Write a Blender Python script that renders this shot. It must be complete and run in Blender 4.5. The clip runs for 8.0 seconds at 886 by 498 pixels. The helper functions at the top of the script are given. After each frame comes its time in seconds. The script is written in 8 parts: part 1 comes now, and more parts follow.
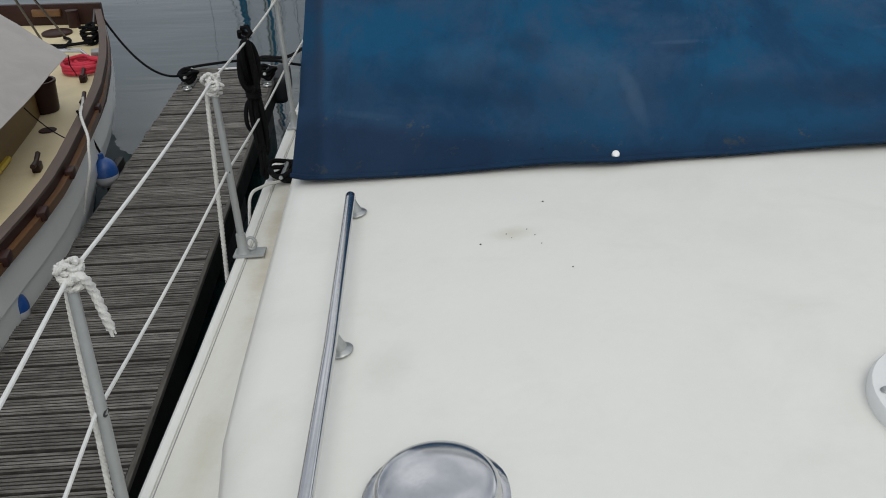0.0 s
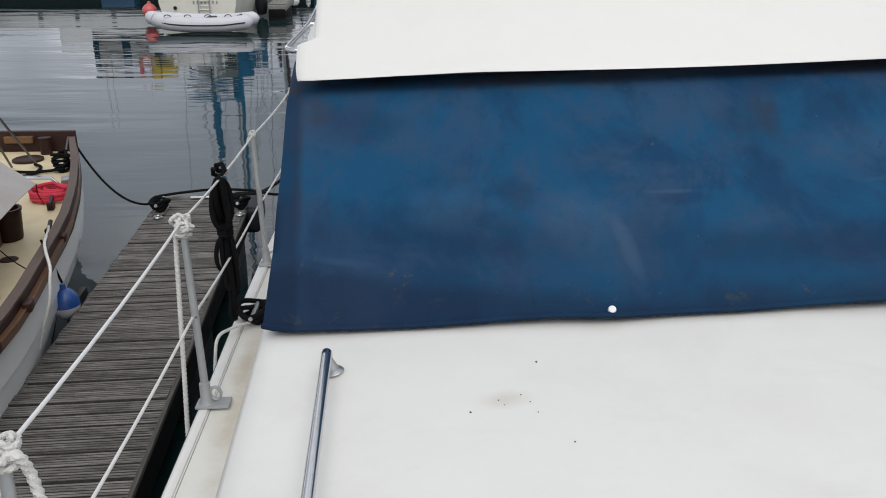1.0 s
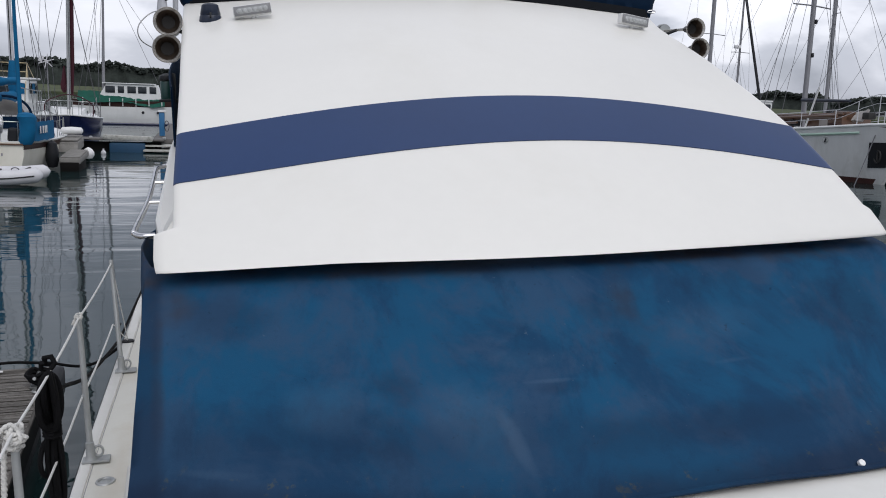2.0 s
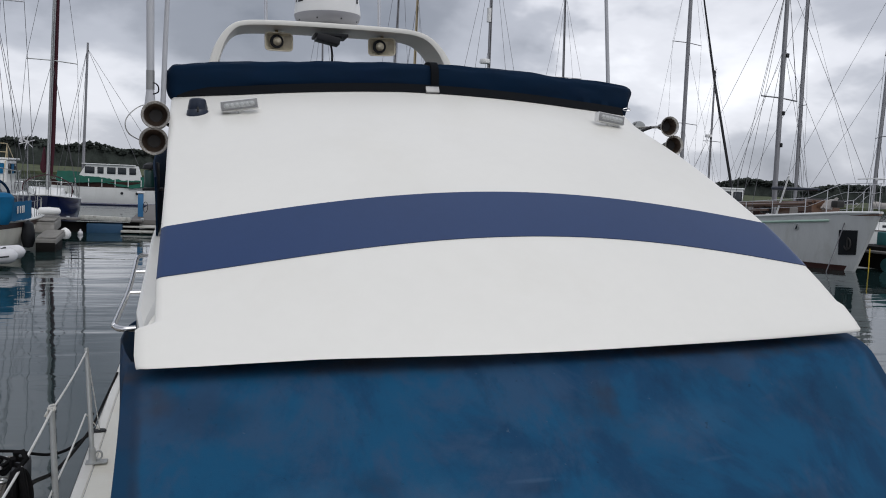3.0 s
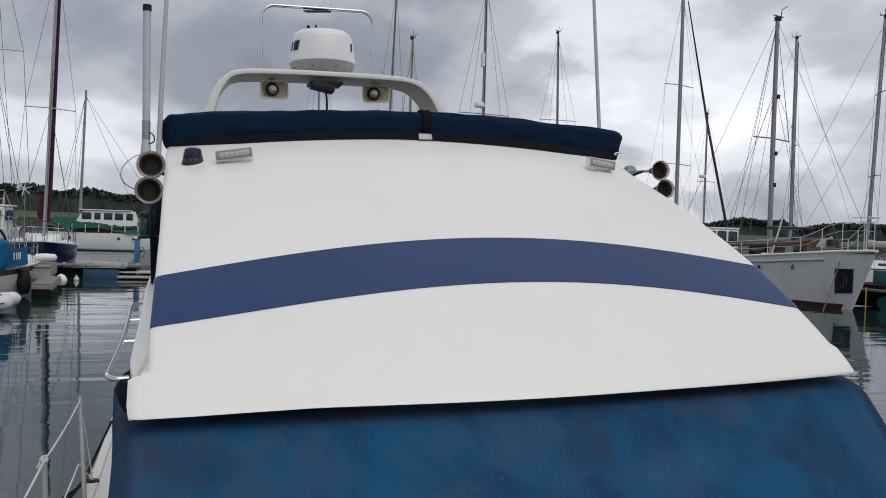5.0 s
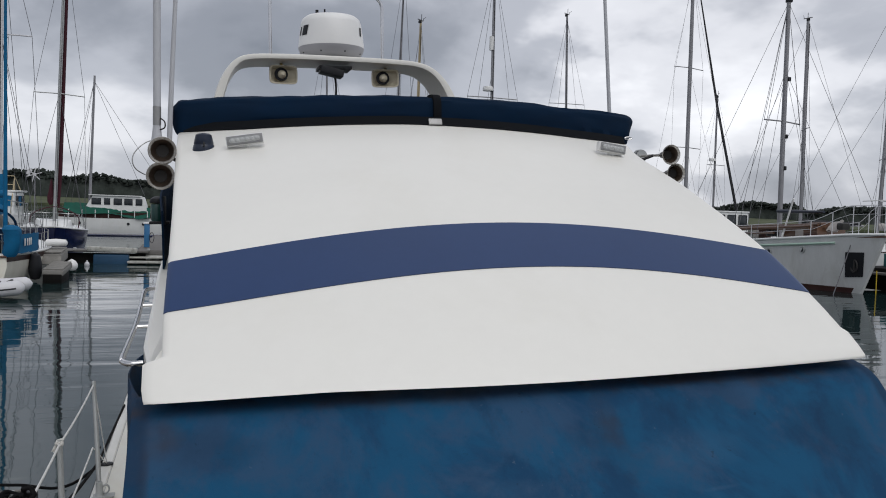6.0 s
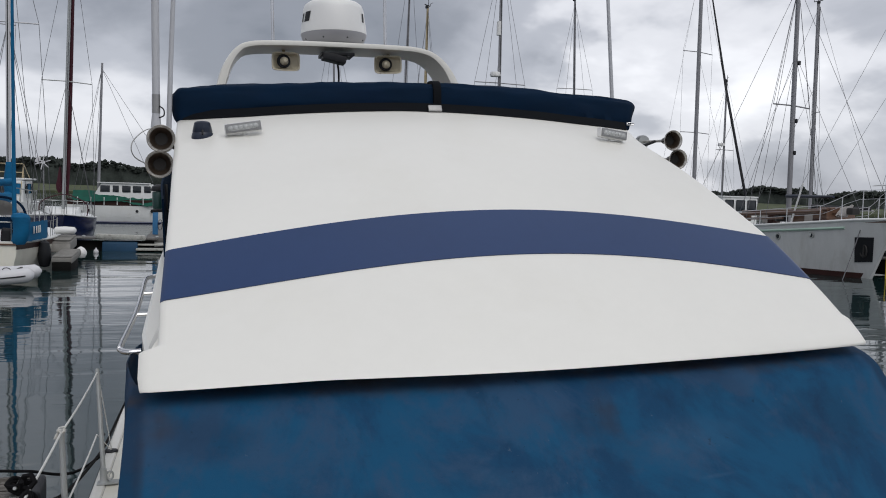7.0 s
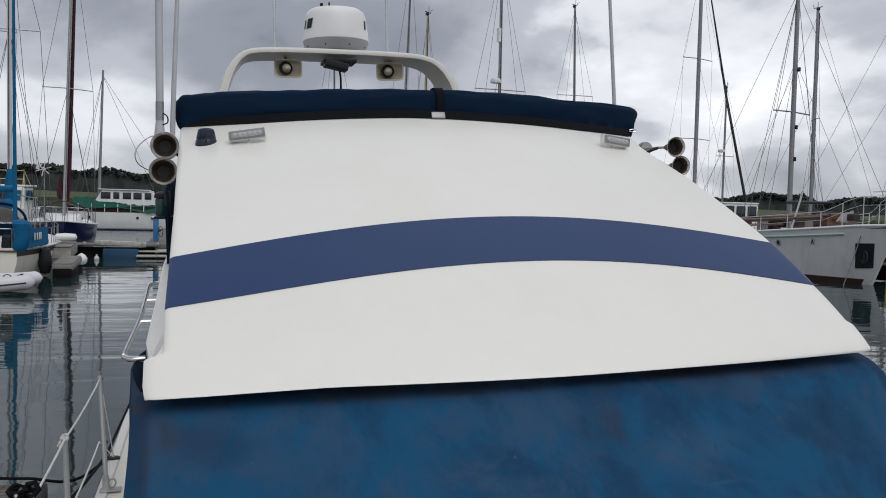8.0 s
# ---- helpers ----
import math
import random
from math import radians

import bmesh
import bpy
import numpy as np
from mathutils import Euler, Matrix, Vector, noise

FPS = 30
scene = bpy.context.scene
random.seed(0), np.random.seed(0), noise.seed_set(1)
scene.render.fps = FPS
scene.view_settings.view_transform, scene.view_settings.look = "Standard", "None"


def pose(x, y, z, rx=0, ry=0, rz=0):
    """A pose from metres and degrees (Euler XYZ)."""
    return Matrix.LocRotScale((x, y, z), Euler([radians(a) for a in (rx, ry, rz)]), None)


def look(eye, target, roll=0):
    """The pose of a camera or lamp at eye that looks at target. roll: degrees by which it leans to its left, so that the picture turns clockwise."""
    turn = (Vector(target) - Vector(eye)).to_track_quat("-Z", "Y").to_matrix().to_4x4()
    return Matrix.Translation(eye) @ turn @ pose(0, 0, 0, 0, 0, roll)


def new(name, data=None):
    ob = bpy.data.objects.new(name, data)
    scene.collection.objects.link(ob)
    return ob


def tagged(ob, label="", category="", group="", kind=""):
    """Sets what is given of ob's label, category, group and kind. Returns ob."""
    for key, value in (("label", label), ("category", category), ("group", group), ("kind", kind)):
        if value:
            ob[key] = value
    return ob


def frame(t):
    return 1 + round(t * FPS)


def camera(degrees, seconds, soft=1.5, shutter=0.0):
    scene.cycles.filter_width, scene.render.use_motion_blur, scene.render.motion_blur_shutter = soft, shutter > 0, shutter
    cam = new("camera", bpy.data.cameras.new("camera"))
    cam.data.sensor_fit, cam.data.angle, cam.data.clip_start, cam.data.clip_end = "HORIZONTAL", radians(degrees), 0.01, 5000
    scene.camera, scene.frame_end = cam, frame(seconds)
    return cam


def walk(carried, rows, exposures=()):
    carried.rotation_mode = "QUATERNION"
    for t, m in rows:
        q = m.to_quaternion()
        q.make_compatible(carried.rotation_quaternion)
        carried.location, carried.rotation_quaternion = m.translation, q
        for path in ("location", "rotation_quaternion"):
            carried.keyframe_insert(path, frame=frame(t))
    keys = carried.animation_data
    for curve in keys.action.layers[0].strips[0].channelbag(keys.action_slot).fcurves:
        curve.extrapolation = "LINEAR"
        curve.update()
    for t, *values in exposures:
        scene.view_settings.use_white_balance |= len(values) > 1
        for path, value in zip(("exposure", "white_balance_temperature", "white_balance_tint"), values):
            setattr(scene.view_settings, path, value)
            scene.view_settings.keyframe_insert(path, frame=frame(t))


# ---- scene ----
cam = camera(55.25, 8.0, soft=1.0)
# seconds, x, y, z, yaw, pitch, roll
ROWS = (
    (0, 0.009, 0.005, 2.829, 0.47, -28.81, -1.58),
    (0.2, -0.001, 0.040, 2.827, -1.83, -25.96, 0.43),
    (0.5, -0.007, 0.094, 2.848, -2.20, -23.56, 0.70),
    (0.7, -0.003, 0.124, 2.833, -1.52, -22.42, 0.59),
    (0.9, -0.010, 0.155, 2.827, -1.55, -21.14, 0.61),
    (1, -0.024, 0.172, 2.833, -1.92, -20.47, -0.08),
    (1.2, -0.051, 0.225, 2.837, -5.04, -18.34, -0.42),
    (1.3, -0.076, 0.249, 2.847, -7.66, -17.43, -0.08),
    (1.5, -0.130, 0.253, 2.879, -12.03, -14.99, 0.97),
    (1.7, -0.182, 0.257, 2.913, -14.56, -12.59, 1.82),
    (1.8, -0.194, 0.266, 2.922, -15.05, -11.50, 1.96),
    (2, -0.209, 0.279, 2.928, -15.48, -10.17, 1.97),
    (2.2, -0.230, 0.293, 2.936, -15.95, -9.45, 2.17),
    (3.3, -0.229, 0.262, 2.978, -16.83, -3.23, 2.45),
    (3.5, -0.235, 0.265, 2.982, -16.96, -2.88, 2.24),
    (4, -0.231, 0.262, 2.987, -16.97, -2.07, 1.71),
    (4.5, -0.226, 0.256, 2.989, -16.97, -1.77, 1.86),
    (4.7, -0.221, 0.251, 2.985, -16.93, -1.69, 2.00),
    (5.8, -0.229, 0.248, 2.985, -16.58, -2.13, 1.80),
    (6, -0.231, 0.246, 2.987, -16.35, -2.77, 1.85),
    (6.5, -0.207, 0.245, 2.989, -15.82, -3.99, 1.90),
    (7, -0.194, 0.244, 2.992, -15.81, -3.72, 1.64),
    (7.5, -0.200, 0.247, 2.992, -15.79, -3.64, 1.60),
    (8, -0.207, 0.248, 2.993, -15.78, -3.29, 1.59),
)
walk(cam, [(t, pose(x, y, z, 90 + p, 0, yaw) @ pose(0, 0, 0, 0, 0, r)) for t, x, y, z, yaw, p, r in ROWS],
     exposures=((0, 0.0, 6520, 6), (0.2, 0.06, 6510, 7), (0.5, 0.23, 6490, 9), (1.0, 0.24, 6450, 10), (1.5, 0.21, 6340, 12), (2.0, 0.08, 6300, 12),
                (3.5, -0.09, 6420, 10), (5.0, -0.10, 6450, 10), (8, -0.09, 6460, 10)))

# ---- sky and sun ----
SUN_EL, SUN_AZ = 52, 172
world = bpy.data.worlds.new("overcast_sky")
scene.world = world
world.use_nodes = True
wn, wl = world.node_tree.nodes, world.node_tree.links
wn.clear()


def wnode(kind, **inputs):
    n = wn.new(kind)
    for k, v in inputs.items():
        n.inputs[k].default_value = v
    return n


sky = wn.new("ShaderNodeTexSky")
sky.sky_type, sky.sun_disc = "NISHITA", False
sky.sun_elevation, sky.sun_rotation = radians(SUN_EL), radians(SUN_AZ)
tc = wn.new("ShaderNodeTexCoord")
sep = wn.new("ShaderNodeSeparateXYZ")
wl.new(tc.outputs["Generated"], sep.inputs[0])
lift = wn.new("ShaderNodeMath")
lift.operation = "ADD"
lift.inputs[1].default_value = 0.42
wl.new(sep.outputs["Z"], lift.inputs[0])
flat = []
for axis in ("X", "Y"):
    d = wn.new("ShaderNodeMath")
    d.operation = "DIVIDE"
    wl.new(sep.outputs[axis], d.inputs[0])
    wl.new(lift.outputs[0], d.inputs[1])
    flat.append(d)
comb = wn.new("ShaderNodeCombineXYZ")
wl.new(flat[0].outputs[0], comb.inputs[0])
wl.new(flat[1].outputs[0], comb.inputs[1])
warp = wnode("ShaderNodeTexNoise", Scale=2.4, Detail=5.0, Roughness=0.55)
wl.new(comb.outputs[0], warp.inputs["Vector"])
wsub = wn.new("ShaderNodeVectorMath")
wsub.operation = "SUBTRACT"
wsub.inputs[1].default_value = (0.5, 0.5, 0.5)
wl.new(warp.outputs["Color"], wsub.inputs[0])
wadd = wn.new("ShaderNodeVectorMath")
wadd.operation = "MULTIPLY_ADD"
wadd.inputs[1].default_value = (0.75, 0.75, 0.0)
wl.new(wsub.outputs[0], wadd.inputs[0])
wl.new(comb.outputs[0], wadd.inputs[2])
shift = wn.new("ShaderNodeMapping")
shift.inputs["Location"].default_value = (5.2, 2.6, 0.4)
wl.new(comb.outputs[0], shift.inputs[0])
big = wnode("ShaderNodeTexNoise", Scale=1.5, Detail=7.0, Roughness=0.5, Distortion=0.3)
wl.new(shift.outputs[0], big.inputs["Vector"])
ramp = wn.new("ShaderNodeValToRGB")
ramp.color_ramp.interpolation = "EASE"
TONES = ((0.32, (2.0, 2.2, 2.6)), (0.43, (3.3, 3.5, 4.0)), (0.53, (5.5, 5.7, 6.3)), (0.62, (8.9, 9.0, 9.5)), (0.74, (11.6, 11.7, 12.1)))
for pos, _ in TONES[1:-1]:
    ramp.color_ramp.elements.new(pos)
for e, (pos, col) in zip(ramp.color_ramp.elements, TONES):
    e.position = pos
for e, (pos, col) in zip(ramp.color_ramp.elements, TONES):
    e.position, e.color = pos, (*col, 1)
cloud = wn.new("ShaderNodeMath")
cloud.operation = "MULTIPLY_ADD"
cloud.inputs[1].default_value, cloud.inputs[2].default_value = 0.70, 0.165
wl.new(big.outputs["Fac"], cloud.inputs[0])
cover_sum = cloud.outputs[0]
# large cloud masses: (across, along, radius, lighter or darker)
for cx, cy, rad, amt in ((0.08, 1.62, 0.30, 0.025), (0.60, 1.49, 0.28, -0.035), (0.27, 1.53, 0.26, -0.06), (-0.25, 0.98, 0.75, 0.16), (0.8, 0.8, 0.6, 0.05), (0.98, 1.63, 0.38, 0.20),
                         (0.86, 1.40, 0.38, 0.16), (-0.25, 2.10, 0.45, 0.07), (-0.13, 1.80, 0.28, 0.08), (0.28, 1.86, 0.25, 0.05), (1.40, 1.80, 0.36, -0.03), (-0.45, 1.45, 0.45, 0.05),
                         (1.18, 1.36, 0.36, 0.07), (1.36, 1.60, 0.34, 0.015)):
    far = wn.new("ShaderNodeVectorMath")
    far.operation = "DISTANCE"
    far.inputs[1].default_value = (cx, cy, 0)
    wl.new(wadd.outputs[0], far.inputs[0])
    fall = wn.new("ShaderNodeMapRange")
    fall.interpolation_type = "SMOOTHSTEP"
    fall.inputs["From Min"].default_value, fall.inputs["From Max"].default_value = 0.0, rad
    fall.inputs["To Min"].default_value, fall.inputs["To Max"].default_value = amt, 0.0
    wl.new(far.outputs["Value"], fall.inputs["Value"])
    more = wn.new("ShaderNodeMath")
    more.operation = "ADD"
    wl.new(cover_sum, more.inputs[0])
    wl.new(fall.outputs[0], more.inputs[1])
    cover_sum = more.outputs[0]
wl.new(cover_sum, ramp.inputs[0])
mixn = wn.new("ShaderNodeMixRGB")
mixn.inputs[0].default_value = 0.93
wl.new(sky.outputs[0], mixn.inputs[1])
wl.new(ramp.outputs[0], mixn.inputs[2])
bgn = wnode("ShaderNodeBackground", Strength=0.10)
wl.new(mixn.outputs[0], bgn.inputs["Color"])
won = wn.new("ShaderNodeOutputWorld")
wl.new(bgn.outputs[0], won.inputs["Surface"])

sun = new("sun", bpy.data.lights.new("sun", "SUN"))
sun.data.energy, sun.data.angle, sun.data.color = 1.15, radians(50), (1.0, 0.97, 0.92)
_az, _el = radians(SUN_AZ), radians(SUN_EL)
sun.matrix_world = look((0, 0, 30), (-math.sin(_az) * math.cos(_el) * 10, -math.cos(_az) * math.cos(_el) * 10, 30 - math.sin(_el) * 10))

# ---- materials ----


def node(nt, kind, **inputs):
    n = nt.nodes.new(kind)
    for k, v in inputs.items():
        n.inputs[k.replace("_", " ")].default_value = v
    return n


def mat(name, col, rough=0.5, metal=0.0, var=0.12, scale=3.0, fine=60.0, bump=0.15, stain=None, stain_amt=0.3,
        stretch=(1, 1, 1), each=0.0, coat=0.0, relief=0.002, spec=0.5, blots=()):
    """A painted, plastic, metal or cloth surface: two scales of colour variation, uneven gloss, fine relief and stains."""
    m = bpy.data.materials.new(name)
    m.use_nodes = True
    nt = m.node_tree
    L = nt.links
    b = nt.nodes["Principled BSDF"]
    b.inputs["Metallic"].default_value = metal
    b.inputs["Coat Weight"].default_value = coat
    b.inputs["Specular IOR Level"].default_value = spec
    co = nt.nodes.new("ShaderNodeTexCoord")
    mp = nt.nodes.new("ShaderNodeMapping")
    mp.inputs["Scale"].default_value = stretch
    L.new(co.outputs["Object"], mp.inputs[0])
    if each:
        # pieces that share a mesh are cut from different places of the grain
        own = nt.nodes.new("ShaderNodeObjectInfo")
        hop = nt.nodes.new("ShaderNodeMath")
        hop.operation = "MULTIPLY"
        hop.inputs[1].default_value = 43.0
        L.new(own.outputs["Random"], hop.inputs[0])
        L.new(hop.outputs[0], mp.inputs["Location"])
    n1 = node(nt, "ShaderNodeTexNoise", Scale=scale, Detail=5.0, Roughness=0.6)
    n2 = node(nt, "ShaderNodeTexNoise", Scale=fine, Detail=3.0, Roughness=0.6)
    for n in (n1, n2):
        L.new(mp.outputs[0], n.inputs["Vector"])
    both = nt.nodes.new("ShaderNodeMath")
    both.operation = "MULTIPLY_ADD"
    both.inputs[1].default_value = 0.35
    L.new(n2.outputs["Fac"], both.inputs[0])
    L.new(n1.outputs["Fac"], both.inputs[2])
    r = node(nt, "ShaderNodeMapRange")
    r.inputs["From Min"].default_value, r.inputs["From Max"].default_value = 0.35, 1.0
    r.inputs["To Min"].default_value, r.inputs["To Max"].default_value = 1 - var, 1 + var
    L.new(both.outputs[0], r.inputs["Value"])
    out = r.outputs[0]
    if each:
        info = nt.nodes.new("ShaderNodeObjectInfo")
        er = node(nt, "ShaderNodeMapRange")
        er.inputs["To Min"].default_value, er.inputs["To Max"].default_value = 1 - each, 1 + each
        L.new(info.outputs["Random"], er.inputs["Value"])
        mul = nt.nodes.new("ShaderNodeMath")
        mul.operation = "MULTIPLY"
        L.new(out, mul.inputs[0])
        L.new(er.outputs[0], mul.inputs[1])
        out = mul.outputs[0]
    c = nt.nodes.new("ShaderNodeVectorMath")
    c.operation = "SCALE"
    c.inputs[0].default_value = col
    L.new(out, c.inputs["Scale"])
    colour = c.outputs[0]
    if stain:
        n3 = node(nt, "ShaderNodeTexNoise", Scale=scale * 0.8, Detail=7.0, Roughness=0.65, Distortion=0.6)
        mp3 = nt.nodes.new("ShaderNodeMapping")
        mp3.inputs["Location"].default_value = (7.3, 2.1, 4.4)
        L.new(mp.outputs[0], mp3.inputs[0])
        L.new(mp3.outputs[0], n3.inputs["Vector"])
        r3 = node(nt, "ShaderNodeMapRange")
        r3.inputs["From Min"].default_value, r3.inputs["From Max"].default_value = 0.5, 0.72
        r3.inputs["To Max"].default_value = stain_amt
        L.new(n3.outputs["Fac"], r3.inputs["Value"])
        mx = nt.nodes.new("ShaderNodeMixRGB")
        mx.inputs[2].default_value = (*stain, 1)
        L.new(r3.outputs[0], mx.inputs[0])
        L.new(colour, mx.inputs[1])
        colour = mx.outputs[0]
    for bx, by, rx, ry, amt, tint in blots:
        # a stain with a ragged outline at its own place on the thing
        off = nt.nodes.new("ShaderNodeVectorMath")
        off.operation = "SUBTRACT"
        off.inputs[1].default_value = (bx, by, 0)
        L.new(co.outputs["Object"], off.inputs[0])
        size = nt.nodes.new("ShaderNodeVectorMath")
        size.operation = "MULTIPLY"
        size.inputs[1].default_value = (1 / rx, 1 / ry, 0)
        L.new(off.outputs[0], size.inputs[0])
        dist = nt.nodes.new("ShaderNodeVectorMath")
        dist.operation = "LENGTH"
        L.new(size.outputs[0], dist.inputs[0])
        rag = nt.nodes.new("ShaderNodeMath")
        rag.operation = "MULTIPLY_ADD"
        rag.inputs[1].default_value = 1.6
        nb = node(nt, "ShaderNodeTexNoise", Scale=9.0, Detail=6.0, Roughness=0.65)
        L.new(co.outputs["Object"], nb.inputs["Vector"])
        L.new(nb.outputs["Fac"], rag.inputs[0])
        L.new(dist.outputs["Value"], rag.inputs[2])
        rb = node(nt, "ShaderNodeMapRange")
        rb.interpolation_type = "SMOOTHSTEP"
        rb.inputs["From Min"].default_value, rb.inputs["From Max"].default_value = 0.75, 1.9
        rb.inputs["To Min"].default_value, rb.inputs["To Max"].default_value = amt, 0.0
        L.new(rag.outputs[0], rb.inputs["Value"])
        mb_ = nt.nodes.new("ShaderNodeMixRGB")
        mb_.inputs[2].default_value = (*tint, 1)
        L.new(rb.outputs[0], mb_.inputs[0])
        L.new(colour, mb_.inputs[1])
        colour = mb_.outputs[0]
    L.new(colour, b.inputs["Base Color"])
    rr = node(nt, "ShaderNodeMapRange")
    rr.inputs["To Min"].default_value, rr.inputs["To Max"].default_value = max(0.02, rough * 0.75), min(1, rough * 1.25)
    L.new(n1.outputs["Fac"], rr.inputs["Value"])
    L.new(rr.outputs[0], b.inputs["Roughness"])
    if bump:
        bp = nt.nodes.new("ShaderNodeBump")
        bp.inputs["Strength"].default_value = bump
        bp.inputs["Distance"].default_value = relief
        L.new(n2.outputs["Fac"], bp.inputs["Height"])
        L.new(bp.outputs[0], b.inputs["Normal"])
    return m


GEL = mat("white_gelcoat", (0.775, 0.765, 0.72), 0.32, var=0.03, scale=1.6, fine=22, bump=0.04, stain=(0.62, 0.59, 0.50), stain_amt=0.16)
RUST = (0.50, 0.42, 0.30)
RAILM = mat("weathered_toe_rail", (0.77, 0.765, 0.73), 0.42, var=0.05, scale=5, fine=70, bump=0.08, stain=(0.45, 0.43, 0.36), stain_amt=0.3, stretch=(1, 0.4, 1))
GELD = mat("stained_side_deck", (0.73, 0.72, 0.655), 0.5, var=0.05, scale=3, fine=90, bump=0.12, stain=(0.52, 0.42, 0.27), stain_amt=0.3, stretch=(1, 0.5, 1),
           blots=((-1.42, 0.2, 0.085, 1.5, 0.5, (0.58, 0.52, 0.41)), (-1.42, -0.6, 0.07, 0.4, 0.5, RUST), (-1.46, -0.25, 0.05, 0.2, 0.6, RUST), (-1.43, -1.5, 0.05, 0.3, 0.35, (0.5, 0.46, 0.34))))
ROOFM = mat("coachroof_gelcoat", (0.76, 0.752, 0.705), 0.40, var=0.03, scale=4.2, fine=60, bump=0.06, stain=(0.56, 0.54, 0.46), stain_amt=0.22,
            blots=((-0.93, -1.80, 0.06, 0.09, 0.16, (0.36, 0.34, 0.29)), (-0.69, -1.38, 0.07, 0.04, 0.4, (0.45, 0.40, 0.28)), (-0.2, -1.5, 0.3, 0.2, 0.12, (0.5, 0.48, 0.4)), (0.3, -1.9, 0.25, 0.2, 0.12, (0.5, 0.48, 0.4))))
STRIPE = mat("navy_vinyl_stripe", (0.024, 0.050, 0.132), 0.30, spec=0.26, var=0.10, scale=1.3, fine=30, bump=0.02)
STEEL = mat("polished_stainless", (0.62, 0.62, 0.63), 0.16, 1.0, var=0.1, scale=8, fine=120, bump=0.05)
DULLST = mat("dull_galvanised_steel", (0.46, 0.47, 0.46), 0.42, 1.0, var=0.2, scale=10, fine=120, bump=0.15)
ALU = mat("anodised_mast_alloy", (0.27, 0.27, 0.285), 0.45, 0.4, var=0.1, scale=3, fine=30, bump=0.05)
ALUP = mat("oxidised_alloy", (0.37, 0.385, 0.385), 0.5, 0.35, var=0.12, scale=14, fine=120, bump=0.12)
WHITEP = mat("white_plastic", (0.78, 0.78, 0.77), 0.35, var=0.03, scale=5, fine=50, bump=0.03)
CREAMP = mat("cream_plastic", (0.66, 0.60, 0.46), 0.45, var=0.08, scale=12, fine=80, bump=0.06)
BLACKP = mat("black_plastic", (0.015, 0.016, 0.019), 0.5, spec=0.25, var=0.2, scale=12, fine=90, bump=0.08)
NAVYP = mat("navy_plastic", (0.010, 0.017, 0.036), 0.3, var=0.15, scale=20, fine=90, bump=0.05)
GREYP = mat("grey_vinyl", (0.032, 0.031, 0.030), 0.5, spec=0.25, var=0.15, scale=12, fine=80, bump=0.08)
GREENP = mat("dark_green_plastic", (0.008, 0.045, 0.04), 0.35, var=0.15, scale=20, fine=90, bump=0.05)
ROPEW = mat("white_braided_rope", (0.66, 0.65, 0.62), 0.85, var=0.2, scale=40, fine=260, bump=0.8, relief=0.003)
STRAP = mat("matt_black_webbing", (0.007, 0.008, 0.010), 0.9, spec=0.08, var=0.2, scale=20, fine=300, bump=0.3)
ROPEB = mat("black_rope", (0.009, 0.009, 0.010), 0.9, spec=0.08, var=0.3, scale=40, fine=260, bump=0.8, relief=0.003)
ROPER = mat("red_rope", (0.55, 0.03, 0.06), 0.8, var=0.25, scale=40, fine=260, bump=0.8, relief=0.003)
WIRE = mat("white_coated_wire", (0.70, 0.70, 0.68), 0.5, var=0.08, scale=10, fine=60, bump=0.03)
RIG = mat("rigging_wire", (0.13, 0.13, 0.14), 0.5, 0.5, var=0.1, scale=2, fine=20, bump=0.0)
DODGER = mat("navy_canvas", (0.0024, 0.0135, 0.035), 0.8, spec=0.10, var=0.22, scale=4, fine=500, bump=0.3, stain=(0.004, 0.015, 0.045), stain_amt=0.6, stretch=(1, 1, 2))
VARN = mat("varnished_wood", (0.100, 0.050, 0.028), 0.3, var=0.3, scale=6, fine=60, bump=0.1, stretch=(1, 0.12, 1), coat=0.3)
DARKW = mat("dark_mahogany", (0.034, 0.015, 0.012), 0.45, spec=0.22, var=0.3, scale=6, fine=60, bump=0.12, stretch=(1, 0.12, 1))
CREAMD = mat("cream_painted_deck", (0.64, 0.545, 0.345), 0.6, var=0.06, scale=4, fine=80, bump=0.1, stain=(0.40, 0.33, 0.2), stain_amt=0.3)
GREYC = mat("grey_canvas", (0.37, 0.35, 0.335), 0.85, var=0.1, scale=4, fine=300, bump=0.3, stain=(0.26, 0.24, 0.22), stain_amt=0.3)
BLUEF = mat("blue_fender_vinyl", (0.01, 0.07, 0.28), 0.35, var=0.15, scale=12, fine=90, bump=0.06, stain=(0.3, 0.32, 0.35), stain_amt=0.2)
WHITEH = mat("white_hull_paint", (0.74, 0.75, 0.74), 0.3, var=0.05, scale=1.2, fine=15, bump=0.03, stain=(0.45, 0.43, 0.36), stain_amt=0.2, stretch=(1, 1, 0.3))
CREAMH = mat("cream_hull_paint", (0.78, 0.755, 0.66), 0.35, var=0.06, scale=1.2, fine=15, bump=0.03, stain=(0.42, 0.38, 0.28), stain_amt=0.25, stretch=(1, 1, 0.3))
NAVYH = mat("navy_hull_paint", (0.008, 0.014, 0.06), 0.2, var=0.1, scale=1.2, fine=15, bump=0.02)
TEALC = mat("bright_blue_canvas", (0.006, 0.12, 0.26), 0.75, spec=0.2, var=0.2, scale=3, fine=60, bump=0.3, stain=(0.004, 0.06, 0.15), stain_amt=0.5)
GREENC = mat("green_tarpaulin", (0.006, 0.075, 0.052), 0.6, spec=0.2, var=0.25, scale=2.5, fine=30, bump=0.3)
